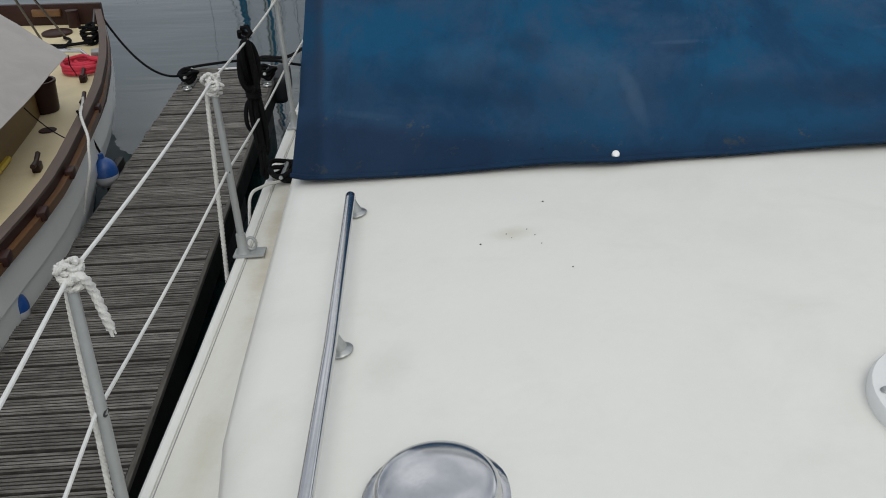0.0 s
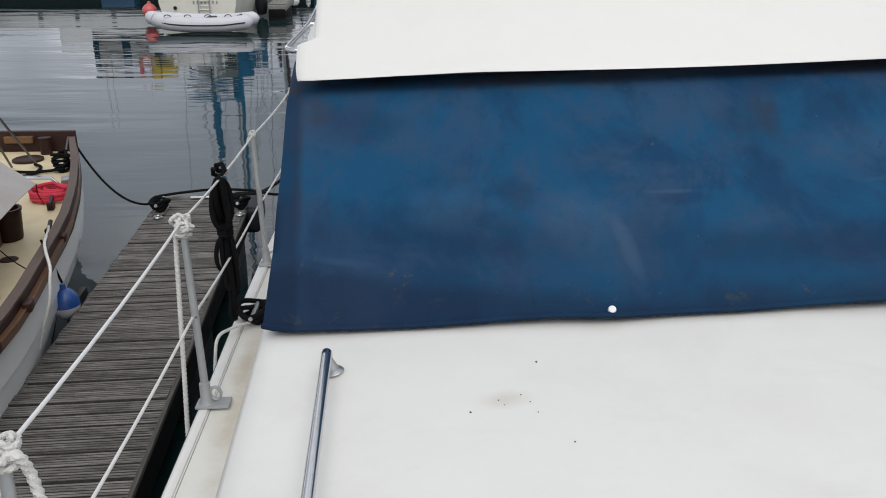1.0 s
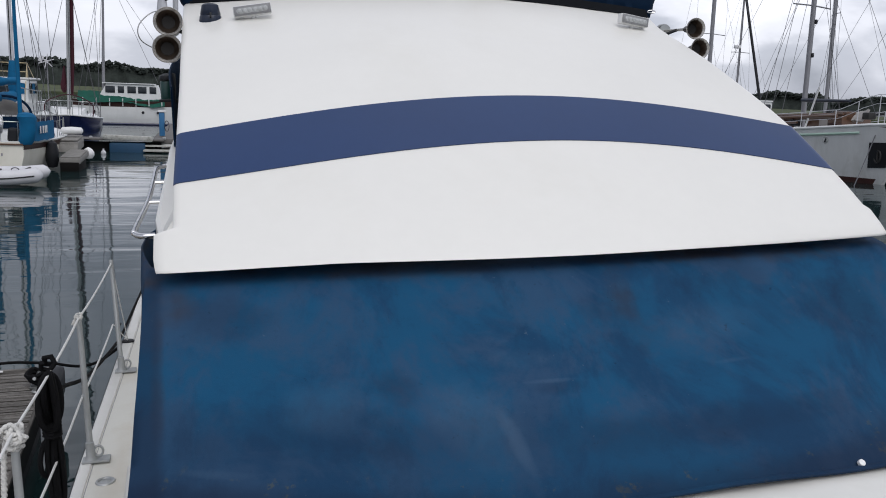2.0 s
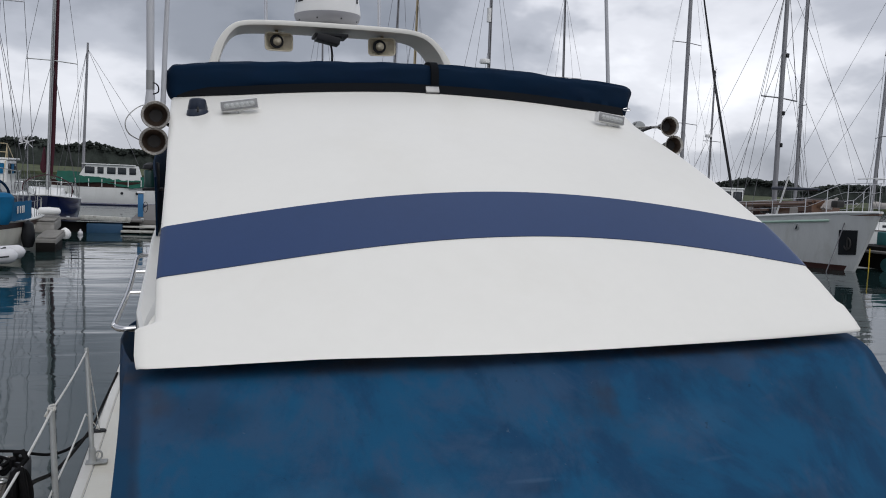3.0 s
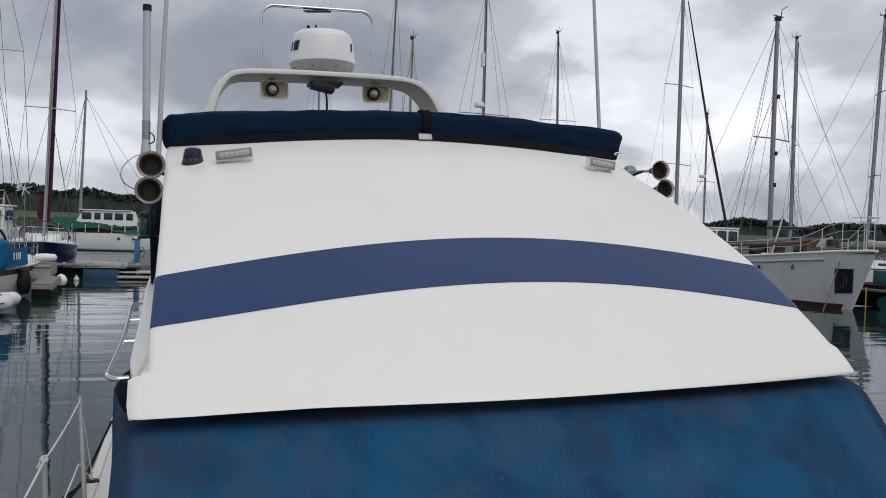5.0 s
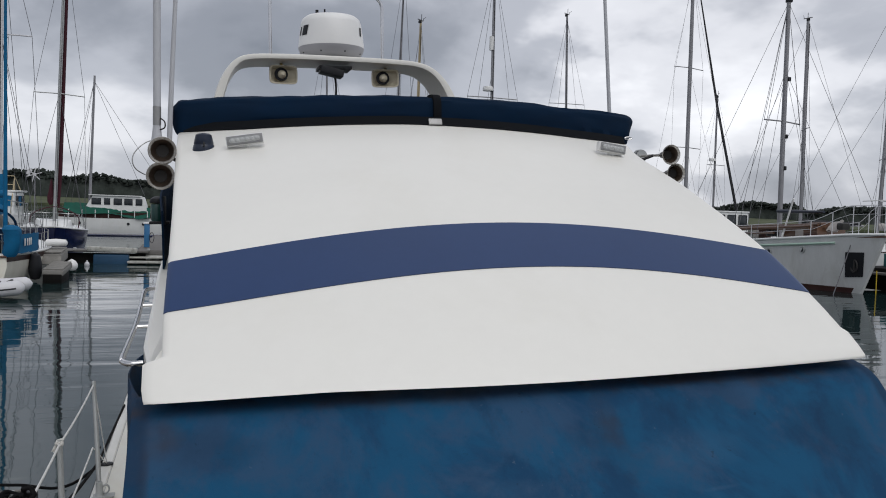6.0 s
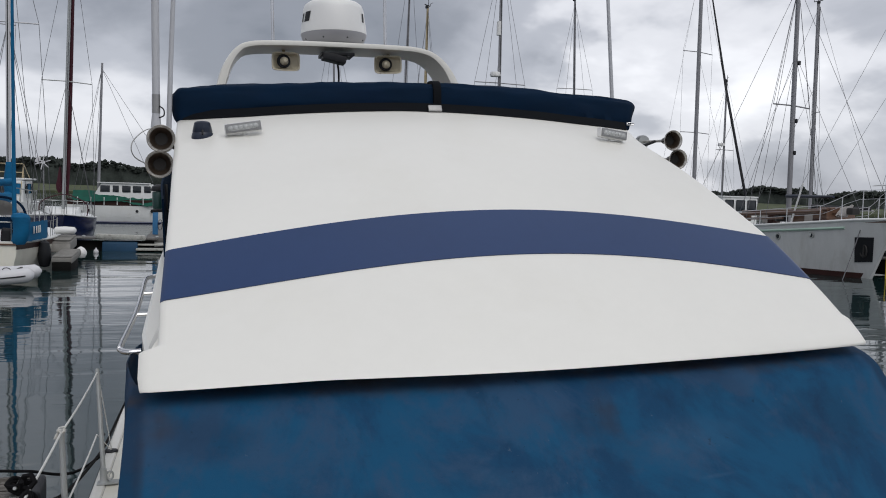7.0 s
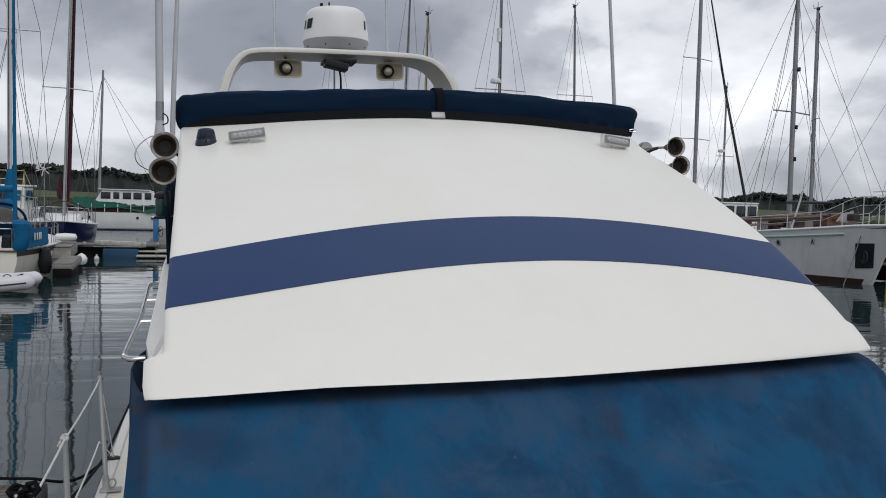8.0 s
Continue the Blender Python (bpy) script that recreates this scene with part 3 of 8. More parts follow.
for s in (-1, 1):
    part("toe_rail", loft(B(), [[(s * x, y, z) for x, z in ((beam(y) + 0.004, 1.455), (beam(y) + 0.010, 1.468), (beam(y) + 0.010, 1.478), (beam(y) + 0.002, 1.485), (joint(y) + 0.010, 1.4855), (joint(y) + 0.006, 1.483), (joint(y) + 0.004, 1.474))] for y in ys]), RAILM, boat, "scuffed off-white toe rail")
    # the shadow gap at the rail's edge is drawn by this black strip
    part("rubber_shadow_strip", tube(B(), [(s * (beam(y) + 0.013), y, 1.466) for y in ys], 0.0055, 6), BLACKP, boat, "thin black rubber strip that also draws the shadow gap")
    bm = tube(B(), [(s * joint(y), y, 1.4782) for y in ys], 0.0016, 5)
    part("deck_joint", bm, TRAY, boat, "thin dark sealant line")


def roof_z(x):
    return 2.0 - 0.064 * x * x


def roof_w(y):
    return 1.203 + 0.043 * (y - 1.1) - 0.30 * min(0.45, max(0.0, 1.2 - y)) ** 2


def trunk_ring(y, dz=0.0, shrink=0.0):
    w = roof_w(y) - shrink
    k = min(1, max(0, (y - 0.9) / 0.9))
    half = [(w + 0.155 - 0.090 * k, 1.470), (w + 0.10 - 0.055 * k, 1.478), (w + 0.065 - 0.028 * k, 1.50), (w + 0.05 - 0.018 * k, 1.55), (w + 0.028 - 0.004 * k, 1.80), (w + 0.018, 1.872), (w, roof_z(w) - 0.008)]
    half += [(w * k, roof_z(w * k)) for k in (0.965, 0.9, 0.75, 0.55, 0.3)]
    half = [(x, 1.47 + (z - 1.47) * (1 - dz)) for x, z in half]
    return [(x, y, z) for x, z in half] + [(0, y, 1.47 + (2.0 - 1.47) * (1 - dz))] + [(-x, y, z) for x, z in half[::-1]]


rings = [trunk_ring(0.12, 0.97, 0.12), trunk_ring(0.22, 0.5, 0.05), trunk_ring(0.32, 0.09, 0.015), trunk_ring(0.42, 0.015), trunk_ring(0.52)]
rings += [trunk_ring(0.7 + 0.2 * i) for i in range(11)]
part("coachroof", loft(B(), rings), ROOFM, boat, "cambered white coachroof with faint scuffs", sharp=60)

# saloon walls and roof
bm = B()
loft(bm, [[(-1.2, y, 1.47), (-1.15, y, 2.46), (1.15, y, 2.46), (1.2, y, 1.47)] for y in (2.80, 7.3)])
part("saloon_wall", bm, GEL, boat)
bm = B()
prof_y = [2.76 + 0.2 * i for i in range(24)]


def brow(y):
    """The roof's edge climbs from the front's foot towards the side screens."""
    return float(np.interp(y, (2.76, 2.93, 3.3, 3.78, 4.35, 7.4), (2.48, 2.496, 2.542, 2.590, 2.671, 2.80)))


def brow_w(y):
    return float(np.interp(y, (2.76, 3.1), (1.150, 1.20)))


loft(bm, [[(-brow_w(y) + 0.012, y, 2.462), (-brow_w(y), y, 2.47), (-brow_w(y), y, brow(y) - 0.010), (-brow_w(y) + 0.012, y, brow(y)),
           (brow_w(y) - 0.012, y, brow(y)), (brow_w(y), y, brow(y) - 0.010), (brow_w(y), y, 2.47), (brow_w(y) - 0.012, y, 2.462)] for y in prof_y])
part("saloon_roof", bm, GEL, boat)


# half width of the front's two edges, from its foot to its top
EDGE_S = ((0, 0.084, 0.19, 0.33, 0.50, 1), (1.126, 1.127, 1.126, 1.116, 1.107, 1.096))
# narrowed to fit the outline seen from the camera, so the sides differ
EDGE_P = ((0, 0.081, 0.131, 0.182, 0.245, 0.323, 0.365, 0.444, 0.507, 0.62, 0.69, 0.77, 0.836, 0.90, 0.97, 1),
          (1.165, 1.159, 1.153, 1.143, 1.132, 1.118, 1.105, 1.078, 1.056, 1.023, 0.998, 0.970, 0.968, 1.000, 1.034, 1.045))


def front(u, v, w=None):
    """The flybridge's front: u from -1 to 1 across, v from 0 at its foot to 1 at its top."""
    ey, ez = 0.1742 * v * v + 1.3991 * v + 2.5847, -0.2979 * v * v + 1.1338 * v + 2.4541
    flat_w = 1.113 - 0.016 * v
    narrow = float(np.interp(v, *(EDGE_P if u > 0 else EDGE_S)))
    if w is None:
        k = min(max((v - (0.080 if u < 0 else 0.064)) / 0.016, 0), 1)
        wide = 1.178 + (narrow - 1.178) * k * k * (3 - 2 * k)
        x = abs(u) * narrow if abs(u) < 0.9 else 0.9 * narrow + (abs(u) - 0.9) / 0.1 * (wide - 0.9 * narrow)
        x = math.copysign(x, u)
    else:
        x = u * w
    k2 = (x / flat_w) ** 2
    return Vector((x, ey - (0.08 + 0.14 * v) * (1 - k2), ez + 0.05 * v * (1 - k2)))


vv = [0, 0.003, 0.008, 0.03, 0.054, 0.064, 0.068, 0.072, 0.076, 0.080, 0.084, 0.088, 0.092, 0.096, 0.102] + [0.102 + 0.898 * i / 30 for i in range(1, 31)]
ends = [1, 0.997, 0.99, 0.98, 0.96, 0.93, 0.9]
uu = [-e for e in ends] + [-0.9 + 1.8 * i / 32 for i in range(1, 32)] + ends[::-1]


def rounded_front(u, v):
    # the lip wanders a little across the boat
    v += float(np.interp(u, (-1, -0.93, -0.8, -0.6, -0.42, -0.19, 0.02, 0.35, 1), (-0.002, 0.001, 0.005, 0.009, 0.007, 0.004, 0.002, 0.001, -0.006))) * max(0, 1 - v / 0.05)
    p = front(u, v)
    a = max(0, (abs(u) - 0.985) / 0.015)
    b = max(0, (0.008 - v) / 0.008)
    p.y += 0.008 * (a * a) + 0.005 * b * b
    p.z -= 0.006 * a * a
    # rounded lower corners
    ca_, cb_ = max(0, (abs(u) - 0.975) / 0.025), max(0, (0.030 - v) / 0.030)
    p.x -= math.copysign(0.007 * ca_ * ca_ * cb_ ** 1.5, u)
    p.z += 0.004 * ca_ * ca_ * cb_
    return p


bm = B()
rows_f = [[bm.verts.new(rounded_front(u, v)) for v in vv] for u in uu]
rows_b = [[bm.verts.new(rounded_front(u, v) + Vector((0, 0.09, 0.004 - 0.034 * min(1, max(0, (v - 0.02) / 0.09))))) for v in vv] for u in uu]
for g, flip in ((rows_f, False), (rows_b, True)):
    for i in range(len(uu) - 1):
        for j in range(len(vv) - 1):
            qd = (g[i][j], g[i + 1][j], g[i + 1][j + 1], g[i][j + 1])
            bm.faces.new(qd[::-1] if flip else qd)
nu_, nv_ = len(uu) - 1, len(vv) - 1
rim = [(i, 0) for i in range(nu_)] + [(nu_, j) for j in range(nv_)] + [(i, nv_) for i in range(nu_, 0, -1)] + [(0, j) for j in range(nv_, 0, -1)]
for a, b in zip(rim, rim[1:] + rim[:1]):
    bm.faces.new((rows_f[a[0]][a[1]], rows_f[b[0]][b[1]], rows_b[b[0]][b[1]], rows_b[a[0]][a[1]]))
flyfront = part("flybridge_front", bm, GEL, boat, "raked white moulded flybridge front", sharp=50)


def low(u):
    return 0.0228 * u ** 4 - 0.0136 * u ** 3 - 0.1204 * u * u + 0.0065 * u + 0.2845


def high(u):
    return 0.0193 * u ** 4 - 0.0038 * u ** 3 - 0.1223 * u * u + 0.4303


def stripe_at(a, b):
    i = a * nu_
    j = min(int(i + 1e-6), nu_ - 1)
    u = (uu[j] + (uu[j + 1] - uu[j]) * (i - j)) * 0.9995
    k = rounded_front(u, 0.3).x / 1.108
    v = low(k) + (high(k) - low(k)) * b
    p = rounded_front(u, v)
    return p + Vector((0, -0.002, 0.003))


part("stripe", sheet(B(), stripe_at, nu_, 6, (0, 0.003, -0.0035)), STRIPE, flyfront, "curved navy vinyl stripe")

# flybridge sides behind the front
for s in (-1, 1):
    def side_at(a, b, s=s):
        v = 0.08 + 0.92 * a
        p = front(s, v)
        y = p.y + 0.05 + (7.2 - p.y) * b
        top = p.z - 0.03
        z = top + (3.05 - top) * min(1, b * 1.4) if top > 3.05 else top
        return (s * (abs(p.x) - 0.012), y, z)
    part("flybridge_side", sheet(B(), side_at, 14, 12, (-s * 0.03, 0, 0)), GEL, boat)


# out of sight; added dark so less light bounces onto the arch's underside
bm = loft(B(), [[(-1.06, y, brow(y) + 0.002), (-1.06, y, brow(y) + 0.02), (1.06, y, brow(y) + 0.02), (1.06, y, brow(y) + 0.002)] for y in (4.35, 5.5, 7.2)])
part("unseen_dark_floor", bm, DARKW, boat, "unseen dark floor, added to darken the arch's underside")

# radar arch
arch_line = [(-0.94, 3.2), (-0.898, 3.55), (-0.855, 3.74), (-0.804, 3.885), (-0.733, 3.985), (-0.645, 4.027), (-0.46, 4.040), (-0.17, 4.043),
             (0.17, 4.040), (0.42, 4.035), (0.59, 4.022), (0.705, 3.980), (0.80, 3.885), (0.872, 3.74), (0.92, 3.55), (0.96, 3.2)]
cl = smooth_line([(x, 0, z) for x, z in arch_line], 4)
rings = []
for i, p in enumerate(cl):
    d = (cl[min(i + 1, len(cl) - 1)] - cl[max(i - 1, 0)]).normalized()
    n = Vector((-d.z, 0, d.x))
    t = 0.022 + 0.012 * min(1, max(0, (4.02 - p.z) / 0.2))
    dep = 0.21
    yc = 6.66
    ring = []
    for k in range(16):
        a = k * math.tau / 16
        ca, sa = math.cos(a), math.sin(a)
        q = Vector((0, yc, -0.02)) + p + n * (t * math.copysign(abs(sa) ** 0.3, sa)) + Vector((0, dep * math.copysign(abs(ca) ** 0.3, ca), 0))
        ring.append(q)
    rings.append(ring)
part("radar_arch", loft(B(), rings), GEL, boat, "white moulded radar arch")

# ---- canvas on the cruiser ----
cover = thing("windscreen_cover", (0, 2.0, 2.0), "faded blue canvas windscreen cover, stained and scuffed, over the front screens", "cover", BOAT)


def cover_foot(x):
    dip = 0.014 * math.exp(-((x + 0.41) / 0.10) ** 2)
    return Vector((x, 1.888 + 0.128 * x * x - dip, roof_z(min(abs(x), 1.2)) + 0.016 + 0.004 * math.sin(x * 9)))


def cover_head(x):
    return Vector((x, 2.665 - 0.075 * (1 - (x / 1.19) ** 2), 2.49))


def cover_at(a, b):
    x0 = -1.245 + 2.49 * a
    p, q = cover_foot(x0), cover_head(x0 * 1.2 / 1.245)
    r = p.lerp(q, b)
    belly = 0.03 * math.sin(math.pi * b)
    wr = fuzz((x0 * 1.3, b * 2.0, 1.7), 2.2, 0.012) + fuzz((x0 * 4, b * 5, 5.1), 2.0, 0.004)
    r += Vector((0, 0.74, -0.66)) * (belly + wr * math.sin(math.pi * min(1, b * 1.2 + 0.05)))
    tuck = max(0, (b - 0.80) / 0.20)
    r.y += 0.125 * tuck * tuck
    r.z -= 0.060 * tuck * tuck
    edge = max(0, (abs(x0) - 1.15) / 0.095)
    r.y += 0.012 * edge * edge
    return r


part("panel", sheet(B(), cover_at, 96, 40, (0, 0.006, -0.004)), COVER, cover, "stained blue canvas sheet", sharp=70)
hem = [cover_at(i / 80, 0.0) + Vector((0, -0.003, 0.003)) for i in range(81)]
part("hem", tube(B(), hem, 0.0075, 6), COVER, cover, "stitched dark hem")
for s in (-1, 1):
    def flap_at(a, b, s=s):
        p = cover_at(0 if s < 0 else 1, b)
        back = Vector((s * (1.225 - 0.02 * b), p.y + 0.75, 1.75 + (2.44 - 1.75) * b))
        r = p.lerp(back, a)
        r.x = s * (abs(r.x) + 0.045 * math.sin(math.pi * a) * max(0, (b - 0.6) / 0.4) + fuzz((a * 3, b * 4, s), 2.0, 0.010) * a)
        return r
    part("side_flap", sheet(B(), flap_at, 14, 16, (-s * 0.005, 0, 0)), COVER, cover)
for x in (-0.415, 0.528):
    p = cover_foot(x) + Vector((0, 0.004, 0.013))
    m = turned(p, (0, -0.66, 0.75))
    part("press_stud", lathe(B(), ((0.001, 0.006), (0.005, 0.0055), (0.0085, 0.004), (0.0095, 0.001), (0.0095, -0.004), (0.001, -0.004)), m, 16), WHITEP, cover, "white press stud")

dodger = thing("folded_dodger", (0, 4.0, 3.35), "rolled navy canvas dodger strapped along the flybridge coaming", "canvas", BOAT)


def roll_centre(u):
    p = front(u, 1.0, 1.142)
    return Vector((p.x, p.y + 0.05, float(np.interp(u, (-1, -0.7, -0.33, 0, 0.27, 0.55, 0.82, 1), (3.355, 3.374, 3.386, 3.390, 3.387, 3.369, 3.354, 3.345)))))


rings = []
NR = 160
for i in range(NR + 1):
    u = -0.992 + 2.022 * i / NR
    c = roll_centre(u)
    endk = max(0, (abs(u) - 0.935) / (0.095 if u > 0 else 0.060))
    hgt = (0.070 + 0.012 * abs(u) ** 2) * (1 - 0.30 * endk ** 3)
    dpt = 0.062 * (1 - 0.6 * endk ** 2.5)
    calm = 1 - 0.9 * min(1, endk)
    pinch = 1 - 0.10 * math.exp(-((u - 0.0) / 0.012) ** 2)
    ring = []
    for k in range(32):
        a = k * math.tau / 32
        ca, sa = math.cos(a), math.sin(a)
        w = calm * fuzz((u * 2.2, ca * 1.6, sa * 1.6), 2.2, 0.007) + calm * fuzz((u * 5 + ca, ca * 4, sa * 4 + 3), 2.0, 0.0060) - calm * 0.006 * math.exp(-((sa + 0.45 + 0.12 * math.sin(u * 5)) / 0.12) ** 2)
        ring.append(c + Vector((-math.copysign(((0.075 if u > 0 else 0.03) * (1 - sa) / 2 + (0.02 if u > 0 else 0.055) * max(0, sa - 0.4)) * endk ** 1.4, u), (dpt + w) * pinch * math.copysign(abs(ca) ** 0.6, ca), (hgt + w) * pinch * math.copysign(abs(sa) ** 0.5, sa) + 0.010 * ca)))
    rings.append(ring)
part("roll", loft(B(), rings), DODGER, dodger, "rolled navy canvas", sharp=70)


def strip_v(u):
    """Where the foot strip's lower edge lies on the front."""
    return float(np.interp(u, (-1, -0.94, -0.73, -0.12, 0.04, 0.5, 0.62, 1), (1.0, 0.99, 0.972, 0.973, 0.965, 0.936, 0.928, 0.926)))


bm = B()
loft(bm, [[front(u, strip_v(u), 1.105) + Vector((0, a, b)) for a, b in ((-0.003, 0.003), (0.022, 0.040), (0.08, 0.040), (0.08, 0.0))] for u in [-0.97 + 1.87 * i / 40 for i in range(41)]])
part("foot_strip", bm, STRAP, dodger, "black vinyl foot strip")
c = roll_centre(0.02)
def strap_at(u, ang, grow):
    ca, sa = math.cos(ang), math.sin(ang)
    return roll_centre(u) + Vector((0, (0.062 + grow) * math.copysign(abs(ca) ** 0.6, ca), (0.070 + grow) * math.copysign(abs(sa) ** 0.5, sa) + 0.010 * ca))


bm = loft(B(), [[strap_at(0.004, a, 0.009), strap_at(0.034, a, 0.009), strap_at(0.034, a, -0.006), strap_at(0.004, a, -0.006)] for a in [k * math.tau / 40 for k in range(40)]], closed=True)
part("strap", bm, STRAP, dodger, "dark webbing strap")
p = front(0, 0.968)
part("strap_tab", box(B(), (0.0, p.y - 0.002, p.z + 0.016), (0.062, 0.012, 0.03), (-28, 0, 0), 0.004), LAMPG, dodger, "pale grey plastic tab")

for x, y, r in ((-0.607, 1.755, 0.0022), (-0.757, 1.59, 0.0022), (-0.70, 1.62, 0.0016), (-0.655, 1.63, 0.0016), (-0.64, 1.60, 0.0012), (-0.69, 1.60, 0.0012), (-0.63, 1.56, 0.0012), (-0.58, 1.45, 0.0014)):
    part("chip", lathe(B(), ((0.0001, 0.0006), (r, 0.0004), (r, -0.001), (0.0001, -0.001)), pose(x, y, roof_z(x)), 7), GREYP, boat, "tiny dark gelcoat chip")

part("steel_eye", tube(B(), [(1.070 + 0.020 * math.cos(a), 4.10, 3.297 + 0.006 * math.sin(a)) for a in [i * math.tau / 14 for i in range(14)]], 0.003, 6, closed=True), STEEL, dodger, "small stainless lacing eye")

# ---- fittings on the cruiser ----
STX = ((1.368, 1.53), (2.553, 1.541), (3.80, 1.557), (5.03, 1.566))
TOP = (2.085, 2.085, 2.058, 2.036)      # heads of the posts
LOWER = (1.79, 1.775, 1.738, 1.711)     # where the lower wire passes them
LEAN = (0.118, 0.062, 0.12, 0.23)
for i, (y, x) in enumerate(STX):
    for s in (-1, 1):
        st = thing("stanchion", (s * x, y, 1.478), "dull alloy guardrail stanchion bolted to the deck edge", "stanchion", BOAT, group="guardrail stanchions")
        part("post", tube(B(), [(s * (x - 0.02 * LEAN[i] / 0.118), y - LEAN[i], 1.50), (s * (x - 0.01 * LEAN[i] / 0.118), y - 0.48 * LEAN[i], 1.8), (s * x, y, TOP[i])], [0.0125, 0.0118, 0.0105], 12), ALUP, st)
        y -= LEAN[i]
        x -= 0.02 * LEAN[i] / 0.118
        bm = lathe(B(), ((0.001, 0.075), (0.0155, 0.075), (0.0165, 0.070), (0.018, 0.02), (0.026, 0.006), (0.03, 0.0), (0.001, 0.0)), pose(s * x, y, 1.486), 16)
        box(bm, (s * (x - 0.02), y, 1.488), (0.105, 0.06, 0.009), (0, 0, 0), 0.004)
        bmesh.ops.translate(bm, vec=(0, 0, 0.002), verts=bm.verts[:])
        part("base", bm, ALUP, st, "cast alloy foot")
        loop = [(s * (x - 0.030 + 0.017 * math.cos(a)), y, 1.525 + 0.022 * math.sin(a)) for a in [k * math.tau / 12 for k in range(12)]]
        part("brace_loop", tube(B(), loop, 0.005, 6, closed=True), ALUP, st)
        part("wire_eye", tube(B(), [(s * x, y + 0.48 * LEAN[i] + 0.0112 * math.cos(a), LOWER[i] + 0.005 * math.sin(a)) for a in [k * math.tau / 10 for k in range(10)]], 0.0022, 5, closed=True), GREYP, st)
for s in (-1, 1):
    for h, nm in ((2.066, "upper"), (1.79, "lower")):
        pts = [(s * 0.95, -1.9, h)] + [(s * 1.40, 0.0, h)]
        pts += [(s * x, y - (0.52 * e if h < 2 else 0), (lo if h < 2 else tp - 0.017)) for (y, x), e, tp, lo in zip(STX, LEAN, TOP, LOWER)]
        line = []
        for a, b in zip(pts, pts[1:]):
            line += sag(a, b, 0.012, 6)[:-1]
        line.append(Vector(pts[-1]))
        solo("lifeline", tube(B(), line, 0.0042, 8), WIRE, pts[2], "thin white coated guard wire strung between the stanchions", "guard wire", BOAT, group="guard wires")

    for h in (2.03, 1.711):
        solo("stay_wire", tube(B(), [(s * 1.566, 5.03 - (0.11 if h < 2 else 0), h), (s * 1.545, 5.36, 1.49)], 0.003, 6), WIRE, (s * 1.545, 5.36, 1.478), "thin wire running down from the last stanchion to the deck", "guard wire", BOAT, group="guard wires")
    solo("deck_eye", lathe(B(), ((0.001, 0.012), (0.02, 0.012), (0.034, 0.008), (0.036, 0.0), (0.001, 0.0)), pose(s * 1.545, 5.36, 1.484), 16), BLACKP, (s * 1.545, 5.36, 1.484), "small black deck eye holding the guard wires", "deck eye", BOAT, group="deck eyes")


def knot(at, label, tail, seed, size=1.0, thick=0.0095):
    """White lashing round a stanchion's head, with a loose end."""
    rnd = random.Random(seed)
    k = thing("rope_lashing", at, label, "rope", BOAT)
    a0 = Vector(at)
    pts = []
    for i in range(64):
        a = i * 0.42
        r = (0.0185 + 0.003 * math.sin(i * 0.31)) * size
        pts.append(a0 + Vector((r * math.cos(a), r * math.sin(a) * 1.1, (0.024 - 0.00085 * i) * size + 0.003 * math.sin(i * 0.9))))
    part("binding", rope(B(), pts, 0.0062), ROPEW, k)
    for j in range(6):
        q = pose(0, 0, 0, rnd.uniform(25, 75) * (1 if j % 2 else -1), 0, 60 * j + rnd.uniform(-20, 20))
        o = Vector((rnd.uniform(-0.008, 0.008), rnd.uniform(-0.008, 0.008), 0.014 - 0.007 * j)) * size
        pts = [a0 + o + q @ Vector((0.0225 * size * math.cos(a) * (1 + 0.25 * math.sin(2 * a + j)), 0.021 * size * math.sin(a), 0.005 * math.sin(3 * a + j))) for a in [i * math.tau / 22 for i in range(23)]]
        part("loop", rope(B(), pts, 0.0060), ROPEW, k)
    line = smooth_line([a0 + Vector(t) for t in tail], 8)
    part("tail", rope(B(), line, thick), ROPEW, k, "frayed laid rope end")
    end, d = line[-1], (line[-1] - line[-2]).normalized()
    for j in range(5):
        o = Vector((rnd.uniform(-1, 1), rnd.uniform(-1, 1), rnd.uniform(-1, 0.2))) * 0.006
        part("strand", tube(B(), [end - d * 0.008 + o * 0.5, end + d * 0.012 + o], [0.004, 0.002], 5), ROPEW, k)
    return k


knot((-1.53, 1.368, 2.07), "white rope lashing with a short frayed tail on a stanchion head", [(0.012, -0.02, 0.004), (0.030, -0.012, -0.002), (0.036, 0.0, -0.04), (0.042, 0.0, -0.085), (0.048, 0.0, -0.125)], 1, 0.9)
knot((-1.540, 2.553, 2.055), "white rope lashing on a stanchion head, one end hanging", [(-0.018, 0, -0.005), (-0.030, 0.005, -0.06), (-0.040, -0.02, -0.25), (-0.052, -0.04, -0.45), (-0.066, -0.07, -0.70)], 2, 1.0, 0.0075)
knot((-1.557, 3.80, 2.046), "small white lashing where the guard wire meets a stanchion", [(-0.01, 0, 0), (-0.016, 0, -0.012), (-0.02, 0, -0.02)], 3, 0.36, 0.004)

pts = [(-1.545, 1.375, 2.05), (-1.552, 1.372, 1.98), (-1.555, 1.355, 1.85), (-1.553, 1.325, 1.70), (-1.546, 1.285, 1.56), (-1.532, 1.270, 1.50)]
solo("lashing_tail", rope(B(), smooth_line(pts, 5), 0.0065), ROPEW, (-1.522, 1.27, 1.49), "thin white laid rope hanging down along a stanchion", "rope", BOAT)

